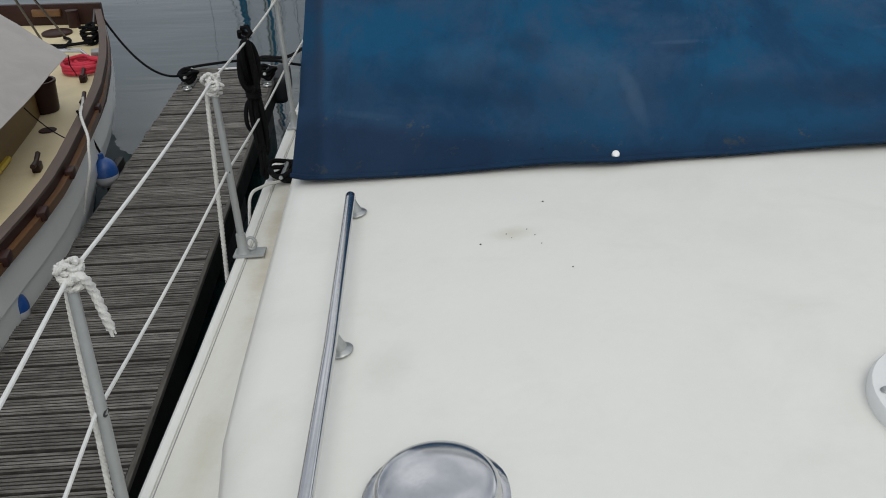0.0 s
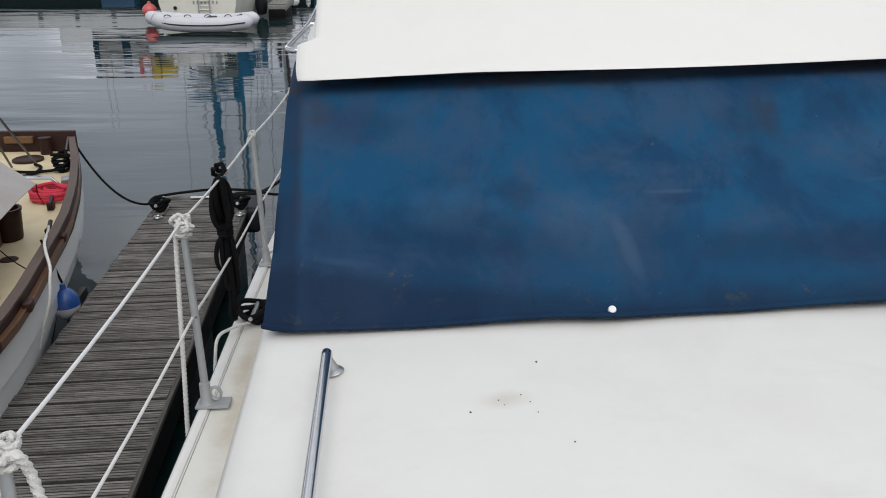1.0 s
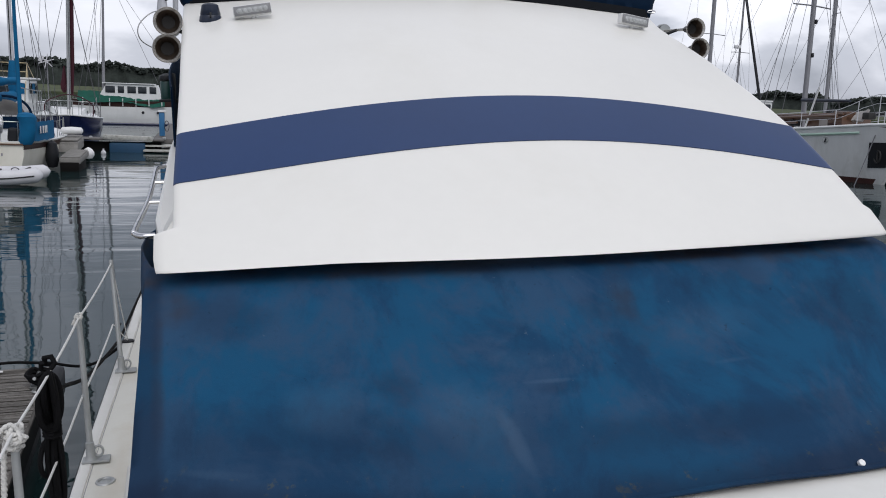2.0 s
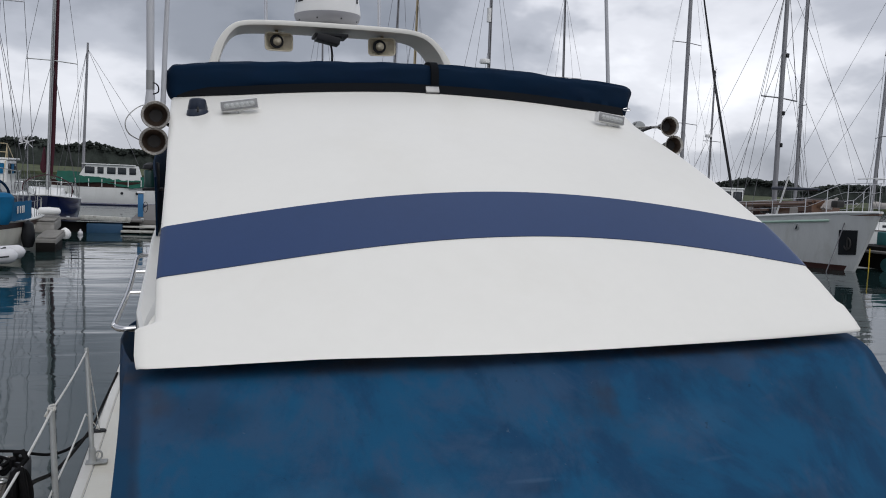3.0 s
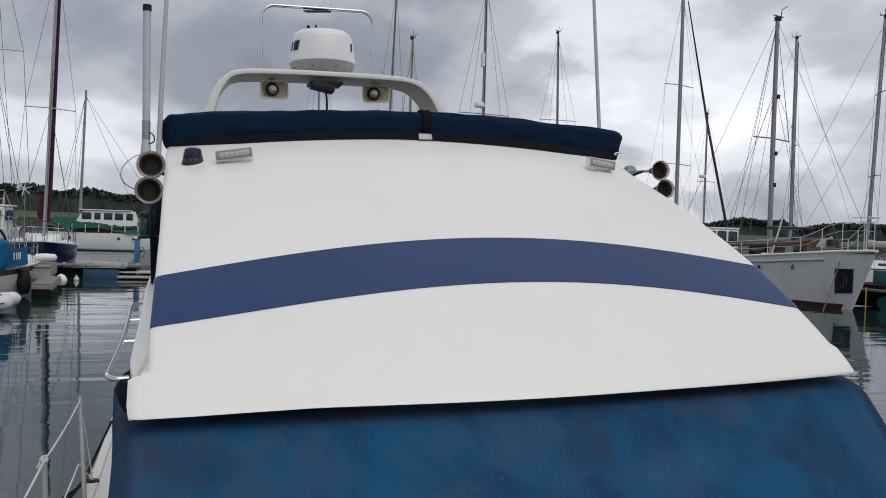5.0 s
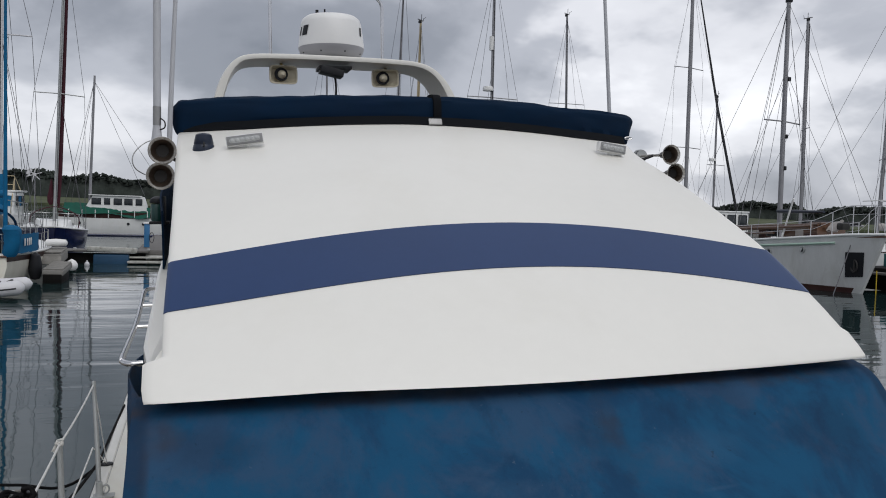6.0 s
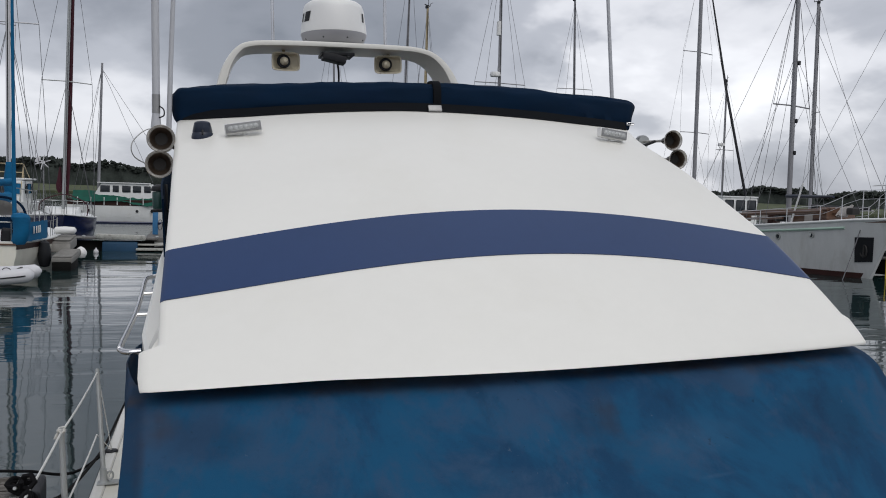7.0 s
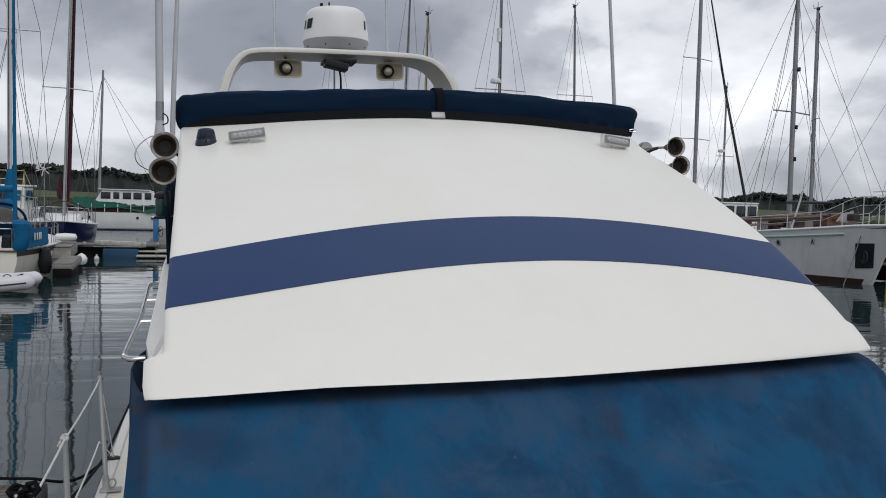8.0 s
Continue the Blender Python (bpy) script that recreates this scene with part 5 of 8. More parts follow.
solo("mooring_line", tube(B(), pts, 0.006, 8), ROPEW, (-1.55, 2.96, 1.5), "thin pale mooring line led over the toe rail", "rope", BOAT)
pts = smooth_line([(-1.555, 3.12, 1.95), (-1.56, 3.37, 1.905), (-1.578, 3.98, 1.735), (-1.580, 4.70, 1.61), (-1.582, 5.35, 1.52), (-1.582, 6.0, 1.485), (-1.56, 6.8, 1.49)], 8)
solo("stern_line", tube(B(), pts, 0.008, 8), ROPEB, (-1.5, 5.5, 1.478), "black rope led from the hung coil aft along the guardrail", "rope", BOAT)

# ---- finger pontoon beside the cruiser ----
PON = pose(-1.098, -0.064, 0) @ pose(0, 0, 0, 0, 0, 3.4)   # x runs across (0 at the cruiser's side, -0.9 at the far side), y along
PW, P0, P1, PZ = 0.845, -2.4, 8.0, 0.5
KERB = mat("rough_edge_timber", (0.105, 0.098, 0.088), 0.9, var=0.6, scale=20, fine=90, bump=1.0, stretch=(1, 0.15, 1), stain=(0.04, 0.035, 0.03), stain_amt=0.7, relief=0.006, spec=0.2)
pon = thing("finger_pontoon", (-0.45, 3, 0), "weathered grey timber finger pontoon with grooved boards", "pontoon", PON, kind="structure")
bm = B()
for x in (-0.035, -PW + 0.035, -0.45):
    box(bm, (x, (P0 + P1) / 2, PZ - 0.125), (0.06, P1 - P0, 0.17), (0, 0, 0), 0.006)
part("bearer", bm, GAPDARK, pon, "near-black bearer timbers, the gap's shade in their colour")
# black boards added to stand for the shade between pontoon and hull
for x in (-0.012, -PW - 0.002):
    part("skirt", box(B(), (x, (P0 + 3.4) / 2, 0.24), (0.03, 3.4 - P0, 0.46), (0, 0, 0), 0.006), GAPDARK, pon, "black skirt boards added for the shaded gap")
for y in (-1.2, 2.2, 5.4, 7.3):
    part("float", box(B(), (-0.45, y, 0.12), (0.74, 1.1, 0.42), (0, 0, 0), 0.04), BLACKP, pon, "black plastic float")
part("kerb_board", box(B(), (-0.006, (P0 + P1) / 2, PZ - 0.012), (0.026, P1 - P0, 0.032), (0, 0, 0), 0.008), KERB, pon, "weathered edge board")
part("kerb_board", box(B(), (-PW + 0.004, (P0 + P1) / 2, PZ - 0.034), (0.03, P1 - P0, 0.05), (0, 0, 0), 0.008), KERB, pon, "weathered edge board")
part("end_board", box(B(), (-0.45, P1 + 0.016, PZ - 0.05), (PW + 0.06, 0.04, 0.12), (0, 0, 0), 0.006), PLANK, pon)
part("end_strip", box(B(), (-0.47, P1 - 0.01, PZ + 0.006), (0.20, 0.035, 0.010), (0, 0, 0), 0.002), WHITEP, pon, "white marker strip")

# ---- classic wooden yacht on the far side of the pontoon ----
YX = -4.0
GOLDW = mat("golden_varnish", (0.150, 0.070, 0.026), 0.32, var=0.35, scale=6, fine=60, bump=0.1, stretch=(1, 0.12, 1), coat=0.25, stain=(0.05, 0.03, 0.02), stain_amt=0.6)
COAMW = mat("olive_gold_varnish", (0.170, 0.105, 0.036), 0.40, var=0.3, scale=5, fine=60, bump=0.1, stretch=(1, 0.15, 1), stain=(0.06, 0.045, 0.02), stain_amt=0.5)
CAPW = mat("weathered_cap_timber", (0.100, 0.070, 0.056), 0.7, var=0.4, scale=9, fine=90, bump=0.3, stretch=(1, 0.12, 1), stain=(0.06, 0.045, 0.04), stain_amt=0.6)
YHULL = mat("glossy_white_topsides", (0.84, 0.85, 0.84), 0.35, var=0.04, scale=1.2, fine=15, bump=0.03, stain=(0.55, 0.54, 0.48), stain_amt=0.12, stretch=(1, 1, 0.3))
yacht = thing("classic_yacht", (YX, 4, 0), "old white-hulled wooden sailing yacht with varnished bulwarks and a cream deck", "yacht")


YB = ((-3.4, 0.4), (-1.5, 1.30), (1.0, 1.77), (3.4, 1.845), (4.2, 1.82), (4.64, 1.755), (5.05, 1.675), (5.63, 1.565), (6.12, 1.455), (6.86, 1.235), (7.57, 0.985), (8.43, 0.64), (8.9, 0.45))


def ybeam(y):
    """Half width at the rail."""
    return float(np.interp(y, [a for a, _ in YB], [w for _, w in YB]))


def ysheer(y):
    return 0.80 + 0.0008 * (y - 3.2) ** 2


yst = [-3.2 + 0.6 * i for i in range(12)] + [4.0 + 0.34 * i for i in range(14)]
rings = []
for y in yst:
    w, z = ybeam(y), ysheer(y)
    lift = max(0, (y - 4.5) / 4.3)
    k = 1 - 0.02 - 0.34 * lift
    rings.append([(YX - w, y, z), (YX - w * 1.002, y, z - 0.25), (YX - w * (0.48 + 0.515 * k), y, 0.35 + 0.12 * lift), (YX - w * k * 0.97, y, 0.0 + 0.2 * lift ** 2), (YX - w * 0.4, y, -0.4 + 0.75 * lift),
                  (YX + w * 0.4, y, -0.4 + 0.75 * lift), (YX + w * k * 0.97, y, 0.0 + 0.2 * lift ** 2), (YX + w * (0.48 + 0.515 * k), y, 0.35 + 0.12 * lift), (YX + w * 1.002, y, z - 0.25), (YX + w, y, z)])
part("hull", loft(B(), rings), YHULL, yacht)
part("side_deck", loft(B(), [[(YX - ybeam(y) + 0.06, y, ysheer(y) - 0.03), (YX - ybeam(y) + 0.06, y, ysheer(y) + 0.006), (YX + ybeam(y) - 0.06, y, ysheer(y) + 0.006), (YX + ybeam(y) - 0.06, y, ysheer(y) - 0.03)] for y in yst]), CREAMD, yacht, "cream painted deck")
for s in (-1, 1):
    def strip(o0, o1, z0, z1, s=s):
        return loft(B(), [[(YX + s * (ybeam(y) + o0), y, ysheer(y) + z0), (YX + s * (ybeam(y) + o0), y, ysheer(y) + z1), (YX + s * (ybeam(y) + o1), y, ysheer(y) + z1), (YX + s * (ybeam(y) + o1), y, ysheer(y) + z0)] for y in yst])
    part("bulwark", strip(-0.048, 0.008, 0.0, 0.135), DARKW, yacht, "dark varnished bulwark")
    part("topstrake", strip(0.009, 0.016, -0.16, 0.035), YHULL, yacht, "white painted topstrake")
    part("cap_rail", strip(-0.052, 0.012, 0.138, 0.155), CAPW, yacht, "weathered grey-brown cap rail")
    part("rubbing_strake", loft(B(), [[(YX + s * (ybeam(y) + o), y, ysheer(y) + z) for o, z in ((0.010, 0.040), (0.010, 0.088), (float(np.interp(y, (5.0, 6.2), (0.046, 0.020))), 0.088), (float(np.interp(y, (5.0, 6.2), (0.046, 0.020))), 0.040))] for y in yst]), GOLDW, yacht, "golden varnished rubbing strake")
    part("bead", strip(0.017, 0.026, 0.020, 0.036), DARKW, yacht, "thin dark bead under the strake")
yt = 8.46
part("transom_bulwark", box(B(), (YX, yt + 0.0, ysheer(yt) + 0.10), (2 * ybeam(yt) + 0.04, 0.06, 0.21), (0, 0, 0), 0.01), DARKW, yacht, "dark stern bulwark")
part("stern_chock", box(B(), (YX + 0.12, yt - 0.05, ysheer(yt) + 0.13), (0.28, 0.05, 0.07), (0, 0, 0), 0.012), GOLDW, yacht, "varnished chock")
for y in (3.55, 4.03, 4.57, 5.70):
    x = YX + ybeam(y) + (0.04 if y < 5 else 0.012)
    part("strake_chock", box(B(), (x, y, ysheer(y) + 0.085), (0.05, 0.10, 0.055), (0, 0, 12), 0.012), DARKW, yacht, "dark chock on the rubbing strake")
# cockpit coaming
cp = [(-2.62, 2.4), (-2.62, 3.6), (-2.69, 4.5), (-2.79, 5.2), (-2.90, 5.8), (-3.1, 6.15), (-3.6, 6.3), (YX, 6.32)]
line = smooth_line([(x, y, 0.805) for x, y in cp], 5)
for s, nm in ((1, 0), (-1, 1)):
    pts = [Vector((p.x if s == 1 else 2 * YX - p.x, p.y, p.z)) for p in line]
    bm = loft(B(), [[p + Vector((0, 0, -0.02)), p + Vector((0, 0, 0.25)), p + Vector((-s * 0.03, -0.012, 0.25)), p + Vector((-s * 0.03, -0.012, -0.02))] for p in pts])
    part("coaming", bm, COAMW, yacht, "golden varnished cockpit coaming")
part("coaming_strip", tube(B(), [p + Vector((0.012, 0, 0.03)) for p in line[:14]], 0.02, 6), YELLOW, yacht, "yellow painted strip")
for x, y, r in ((-2.72, 5.49, 0.055),):
    part("deck_plate", lathe(B(), ((0.001, 0.006), (r, 0.005), (r * 1.1, 0.0), (0.001, -0.004)), pose(x, y, ysheer(y) + 0.008), 20), DARKW, yacht, "round dark deck plate")
part("hatch_plate", lathe(B(), ((0.001, 0.03), (0.125, 0.028), (0.14, 0.02), (0.14, 0.0), (0.001, 0.0)), pose(-3.675, 8.08, ysheer(8.0) + 0.005), 24), DARKW, yacht, "oval dark deck plate")
part("fairlead", lathe(B(), ((0.001, 0.0), (0.05, 0.0), (0.05, 0.03), (0.001, 0.03)), pose(-3.02, 7.4, ysheer(7.4) + 0.006), 14), DULLST, yacht)
part("bitts", tube(B(), [(-3.60, 8.33, ysheer(8.3)), (-3.60, 8.33, ysheer(8.3) + 0.16), (-3.60, 8.33, ysheer(8.3) + 0.17)], [0.055, 0.05, 0.06], 12), DARKW, yacht, "dark mooring post")
part("traveller", tube(B(), [(-3.55, 7.25, 0.83), (-3.48, 7.25, 0.89), (-3.12, 7.22, 0.89), (-3.05, 7.22, 0.82)], 0.018, 8), STEEL, yacht, "steel sheet traveller")
part("block", box(B(), (-2.98, 7.22, 0.86), (0.10, 0.12, 0.07), (0, 0, 20), 0.015), DULLST, yacht)
for x, y in ((-2.87, 6.58), (-2.64, 5.97), (-2.50, 4.80)):
    bm = box(B(), (x, y, ysheer(y) + 0.03), (0.05, 0.09, 0.05), (0, 0, 12), 0.01)
    tube(bm, [(x + 0.03, y - 0.11, ysheer(y) + 0.075), (x, y, ysheer(y) + 0.06), (x - 0.03, y + 0.11, ysheer(y) + 0.075)], 0.016, 8)
    part("cleat", bm, DARKW, yacht, "wooden cleat")
solo("drum_bucket", lathe(B(), ((0.001, 0.0), (0.095, 0.0), (0.1, 0.02), (0.112, 0.20), (0.118, 0.21), (0.118, 0.225), (0.10, 0.225), (0.09, 0.03), (0.001, 0.03)), pose(-2.90, 5.90, ysheer(5.8) + 0.008), 24), DARKW, (-2.90, 5.90, 0.82), "dark brown bucket standing on the yacht deck", "bucket")

# boom tent
tent = thing("boom_tent", (-3.4, 4, 1.2), "grey canvas boom tent stretched over the cockpit, sagging and mildewed", "canvas")


def tent_at(a, b):
    y = 0.5 + 5.15 * a + 0.52 * (1 - b) * a
    ridge = Vector((-3.72, y, 2.02))
    foot = Vector((-2.40 - 0.13 * a ** 3, y, 1.25))
    p = ridge.lerp(foot, b)
    p.z -= 0.03 * math.sin(math.pi * b) - 0.02 * fuzz((a * 4, b * 3, 2), 2, 1) - 0.05 * math.sin(a * 7) * b
    p.y -= 0.05 * math.sin(math.pi * b) * a ** 6
    return p


part("sheet", sheet(B(), tent_at, 40, 14, (-0.004, 0, -0.006)), GREYC, tent, sharp=70)
part("lashing", tube(B(), [tent_at(1, 1), (-2.60, 5.80, 1.17), (-2.64, 5.96, 1.05)], 0.0035, 6), ROPEB, tent)
part("boom", tube(B(), [(-3.72, -1.0, 2.0), (-3.72, 6.3, 2.0)], 0.06, 12), VARN, tent)
part("guy", tube(B(), sag((-2.74, 5.3, 1.04), (-2.36, 4.95, 0.96), 0.02), 0.004, 6), ROPEB, tent)

# loose gear on the yacht
rc = thing("red_rope_coil", (-2.95, 6.88, 0.82), "bright red rope in a flat coil on the yacht deck", "rope")
pts = []
for i in range(170):
    a = i * 0.22
    lay, f = divmod(i / 42.5, 1)
    r = 0.175 - (0.035 * lay if lay > 1 else 0.004 * lay) + 0.004 * math.sin(i * 0.7)
    pts.append((-2.95 + r * math.cos(a), 6.86 + r * 0.95 * math.sin(a), ysheer(6.8) + 0.024 + (0.030 * min(lay, 2) + 0.03 * f * (lay < 2)) + 0.004 * math.sin(1.3 * a)))
part("coil", tube(B(), pts, 0.018, 8), ROPER, rc)
part("tail", tube(B(), smooth_line([(-3.10, 6.80, 0.925), (-2.97, 6.90, 0.935), (-2.86, 6.82, 0.925), (-2.77, 6.86, 0.89)], 8), 0.015, 8), ROPER, rc)
bk = thing("black_rope_coil", (-3.27, 7.86, 0.83), "loose black mooring rope heaped on the yacht's stern deck", "rope")
rnd = random.Random(8)
for k in range(6):
    pts = [(-3.20 + rnd.uniform(-0.02, 0.02) + 0.058 * math.cos(a), 7.69 + 0.075 * math.sin(a), 0.845 + 0.028 * k + 0.012 * math.sin(2 * a + k)) for a in [i * math.tau / 18 for i in range(18)]]
    part("turn", tube(B(), pts, 0.013, 6, closed=True), ROPEB, bk)
pts = smooth_line([(-3.23, 7.66, 0.845), (-3.42, 7.58, 0.845), (-3.66, 7.6, 0.845), (-3.72, 7.46, 0.845), (-3.55, 7.42, 0.845), (-3.4, 7.52, 0.845), (-3.42, 7.75, 0.845), (-3.52, 7.86, 0.845)], 8)
part("loop", tube(B(), pts, 0.014, 6), ROPEB, bk)
pts = sag((-3.42, 8.50, 0.96), (-2.33, 7.50, 0.58), 0.24, 24)
solo("mooring_warp", tube(B(), pts, 0.011, 8), ROPEB, (-3.42, 8.5, 0.96), "black mooring rope sagging from the yacht's stern to the pontoon", "rope")
pts = smooth_line([(-2.40, 7.75, 0.56), (-2.2, 7.9, 0.55), (-1.9, 7.96, 0.56), (-1.6, 7.85, 0.58), (-1.2, 8.0, 0.52), (-0.7, 8.3, 0.9)], 8)
solo("pontoon_warp", tube(B(), pts, 0.013, 8), ROPEB, (-1.9, 7.9, 0.52), "black rope lying across the pontoon end", "rope")
pts = smooth_line([(-2.64, 5.97, 0.88), (-2.53, 5.70, 0.93), (-2.40, 5.34, 0.985), (-2.30, 5.12, 0.992), (-2.20, 4.92, 0.975), (-2.185, 4.86, 0.92), (-2.19, 4.82, 0.80), (-2.235, 4.79, 0.65), (-2.275, 4.77, 0.515)], 8)
solo("white_warp", rope(B(), pts, 0.0095), ROPEW, (-2.36, 5.25, 0.98), "white mooring rope led over the yacht's rail to the pontoon", "rope")
for a, b in (((-3.535, 7.916, 0.84), (-3.065, 6.084, 1.906)), ((-3.702, 7.793, 0.84), (-3.174, 6.207, 1.832)), ((-3.42, 8.45, 0.97), (-3.2, 7.7, 0.84))):
    solo("backstay", tube(B(), [a, b], 0.011, 6), RIG, a, "thin grey stay rising from the yacht's stern deck", "stay", group="yacht stays")


def fender(at, top, r, h):
    f = thing("pear_fender", at, "blue and white pear-shaped fender hanging beside the yacht's hull", "fender", group="yacht fenders")
    m = pose(*at)
    part("upper_body", lathe(B(), ((r, 0.42 * h), (r * 0.985, 0.54 * h), (r * 0.90, 0.67 * h), (r * 0.72, 0.79 * h), (r * 0.45, 0.88 * h), (r * 0.22, 0.92 * h), (r * 0.2, h * 1.05), (0.001, h * 1.06)), m, 20), BLUEF, f)
    part("lower_body", lathe(B(), ((0.001, 0.0), (r * 0.5, 0.04 * h), (r * 0.85, 0.2 * h), (r * 0.96, 0.32 * h), (r, 0.42 * h), (0.001, 0.43 * h)), m, 20), PVC, f, "white lower half")
    part("lanyard", tube(B(), [m @ Vector((0, 0, h * 1.1)), Vector(top)], 0.008, 6), ROPEB, f)


fender((-2.36, 5.40, 0.42), (-2.42, 5.34, 1.0), 0.092, 0.235)
fender((-2.19, 3.64, 0.46), (-2.165, 3.58, 0.86), 0.058, 0.19)
# block added where the water beside the pontoon has a darker patch
solo("dark_patch_block", box(B(), (-2.42, 5.72, 0.30), (0.06, 0.34, 0.30), (0, 0, 3.4), 0.02), GREYP, (-2.42, 5.72, 0.15), "dark grey block put in for a darker patch on the water", "fender")


def pontoon_cleat(x, y, rng):
    c = thing("pontoon_cleat", (x, y, PZ), "rusty galvanised cleat wound with black rope on the pontoon end", "cleat", group="pontoon cleats")
    part("base", box(B(), (x, y, PZ + 0.012), (0.10, 0.20, 0.02), (0, 0, rng), 0.004), DULLST, c)
    part("horn", tube(B(), [(x, y - 0.13, PZ + 0.10), (x, y - 0.05, PZ + 0.075), (x, y + 0.05, PZ + 0.075), (x, y + 0.13, PZ + 0.10)], [0.014, 0.02, 0.02, 0.014], 8), DULLST, c)
    for k in range(4):
        pts = [(x + (0.045 + 0.010 * k) * math.cos(a) + 0.01 * math.sin(3 * a), y + 0.09 * math.sin(a), PZ + 0.045 + 0.021 * k + 0.015 * math.sin(2 * a + k)) for a in [i * math.tau / 16 for i in range(16)]]
        part("turn", tube(B(), pts, 0.016, 6, closed=True), ROPEB, c, "black rope turn")
    part("shackle", tube(B(), [(x + 0.03 + 0.03 * math.cos(a), y - 0.2 + 0.035 * math.sin(a), PZ + 0.022) for a in [i * math.tau / 12 for i in range(12)]], 0.011, 6, closed=True), DULLST, c)


pontoon_cleat(-2.30, 7.45, 4)
pontoon_cleat(-1.60, 7.50, 4)
solo("corner_fender", box(B(), (-1.52, 7.72, 0.40), (0.14, 0.5, 0.24), (0, 0, 3.4), 0.05, 3), BLACKP, (-1.52, 7.7, 0.3), "black rubber corner fender on the pontoon end", "fender")

# ---- boats and jetty across the water ----
def hull_rings(L, bw, fb, stern=0.8, rake=0.9, sheer=0.25, n=16):
    """Hull sections from the stern (s = 0) to the bow (s = L), along local y."""
    out = []
    for i in range(n + 1):
        t = i / n
        w = bw / 2 * (stern + (1 - stern) * math.sin(math.pi * min(1, t / 0.55) / 2)) * (1 - max(0, (t - 0.45) / 0.55) ** 2.3 * 0.985)
        z = fb * (1 + sheer * (t - 0.35) ** 2 * 1.6)
        over = rake * max(0, (t - 0.6) / 0.4) ** 2
        y = L * t
        row = []
        for a, zz, back in ((1.0, z, 0), (0.985, z * 0.6, 0.3), (0.90, z * 0.15, 0.75), (0.80, -0.12, 0.95), (0.3, -0.4, 1)):
            row.append((w * a, y - over * back, zz))
        out.append([(-x, q, zz) for x, q, zz in row] + [(x, q, zz) for x, q, zz in row[::-1]])
    return out


def stays(boat_thing, top, feet, r=0.012, F=SHORE):
    for f in feet:
        bm = tube(B(), [top, f], r, 4)
        bm.transform(F)
        part("stay", bm, RIG, boat_thing, "thin rigging wire")


def sailing_boat(name, at, turn, L, bw, fb, hull, label, mast=None, trim=None, cabin=True, group="moored sailing boats", coachm=None, boomc=None, heel=0.0, lean=0.0):
    """A moored sailing boat. mast: (distance from the stern, height, radius, spreader heights, spreader half length, material)."""
    F = pose(at[0], at[1], 0, 0, 0, turn) @ pose(0, 0, 0, 0, heel, 0)
    b = thing(name, (0, L / 2, 0), label, "sailing boat", F, group=group)
    rg = hull_rings(L, bw, fb)
    part("hull", loft(B(), rg), hull, b)
    part("deck", loft(B(), [[(r[0][0] * 0.97, r[0][1], r[0][2] + 0.004), (r[0][0] * 0.97, r[0][1], r[0][2] + 0.03), (-r[0][0] * 0.97, r[0][1], r[0][2] + 0.03), (-r[0][0] * 0.97, r[0][1], r[0][2] + 0.004)] for r in rg]), WHITEH, b)
    for s in (0, -1):
        part("gunwale", tube(B(), [r[s] for r in rg], 0.035, 6), trim or DARKW, b, "rubbing strake")
    if cabin:
        cw = bw * 0.3
        part("coachroof", loft(B(), [[(-cw * k, y, fb), (-cw * k * 0.86, y, fb + h), (cw * k * 0.86, y, fb + h), (cw * k, y, fb)] for y, h, k in ((L * 0.30, 0.44, 1), (L * 0.5, 0.46, 0.95), (L * 0.64, 0.36, 0.75), (L * 0.70, 0.1, 0.6))]), coachm or WHITEH, b)
        for s in (-1, 1):
            for y in (0.36, 0.46):
                part("window", box(B(), (s * cw * 0.935, L * y, fb + 0.24), (0.02, 0.55, 0.14), (0, -s * 8, 0), 0.004), WINDOW, b)
    for s in (-1, 1):
        pts = [(s * abs(r[0][0]) * 0.94, r[0][1], r[0][2] + 0.6) for r in rg[1:-1:2]]
        part("guard_wire", tube(B(), pts, 0.011, 4), RIG, b)
        for p in pts:
            part("rail_post", tube(B(), [(p[0], p[1], p[2] - 0.6), p], 0.014, 5), DULLST, b)
    for y0, y1, z in ((L * 0.90, L * 0.99, rg[-1][0][2]), (L * 0.02, L * 0.10, rg[0][0][2])):
        w0, w1 = bw * 0.16, bw * (0.03 if y1 > L / 2 else 0.34)
        if y1 < L / 2:
            w0 = bw * 0.4
        pts = smooth_line([(-w0, y1 if y1 < L / 2 else y0, z + 0.6), (-w1, y0 if y1 < L / 2 else y1, z + 0.64), (w1, y0 if y1 < L / 2 else y1, z + 0.64), (w0, y1 if y1 < L / 2 else y0, z + 0.6)], 4)
        bm = tube(B(), pts, 0.018, 6)
        for p in (pts[0], pts[len(pts) // 3], pts[2 * len(pts) // 3], pts[-1]):
            tube(bm, [p, (p[0], p[1], z)], 0.016, 6)
        part("pulpit" if y1 > L / 2 else "pushpit", bm, DULLST, b)
    if mast:
        my, mh, mr, sp, sw, mm = mast
        lx, ly = math.tan(radians(lean)) * math.cos(radians(turn)), -math.tan(radians(lean)) * math.sin(radians(turn))

        def up(x, y, z):
            """A place on the rig, carried along by the mast's lean."""
            return (x + lx * (z - fb), y + ly * (z - fb), z)
        part("mast", tube(B(), [up(0, my, fb), up(0, my, mh * 0.7), up(0, my, mh)], [mr, mr, mr * 0.8], 10), mm, b)
        part("mast_track", tube(B(), [up(0, my - mr, fb + 1.2), up(0, my - mr, mh * 0.98)], mr * 0.22, 4), BLACKP, b, "dark sail track")
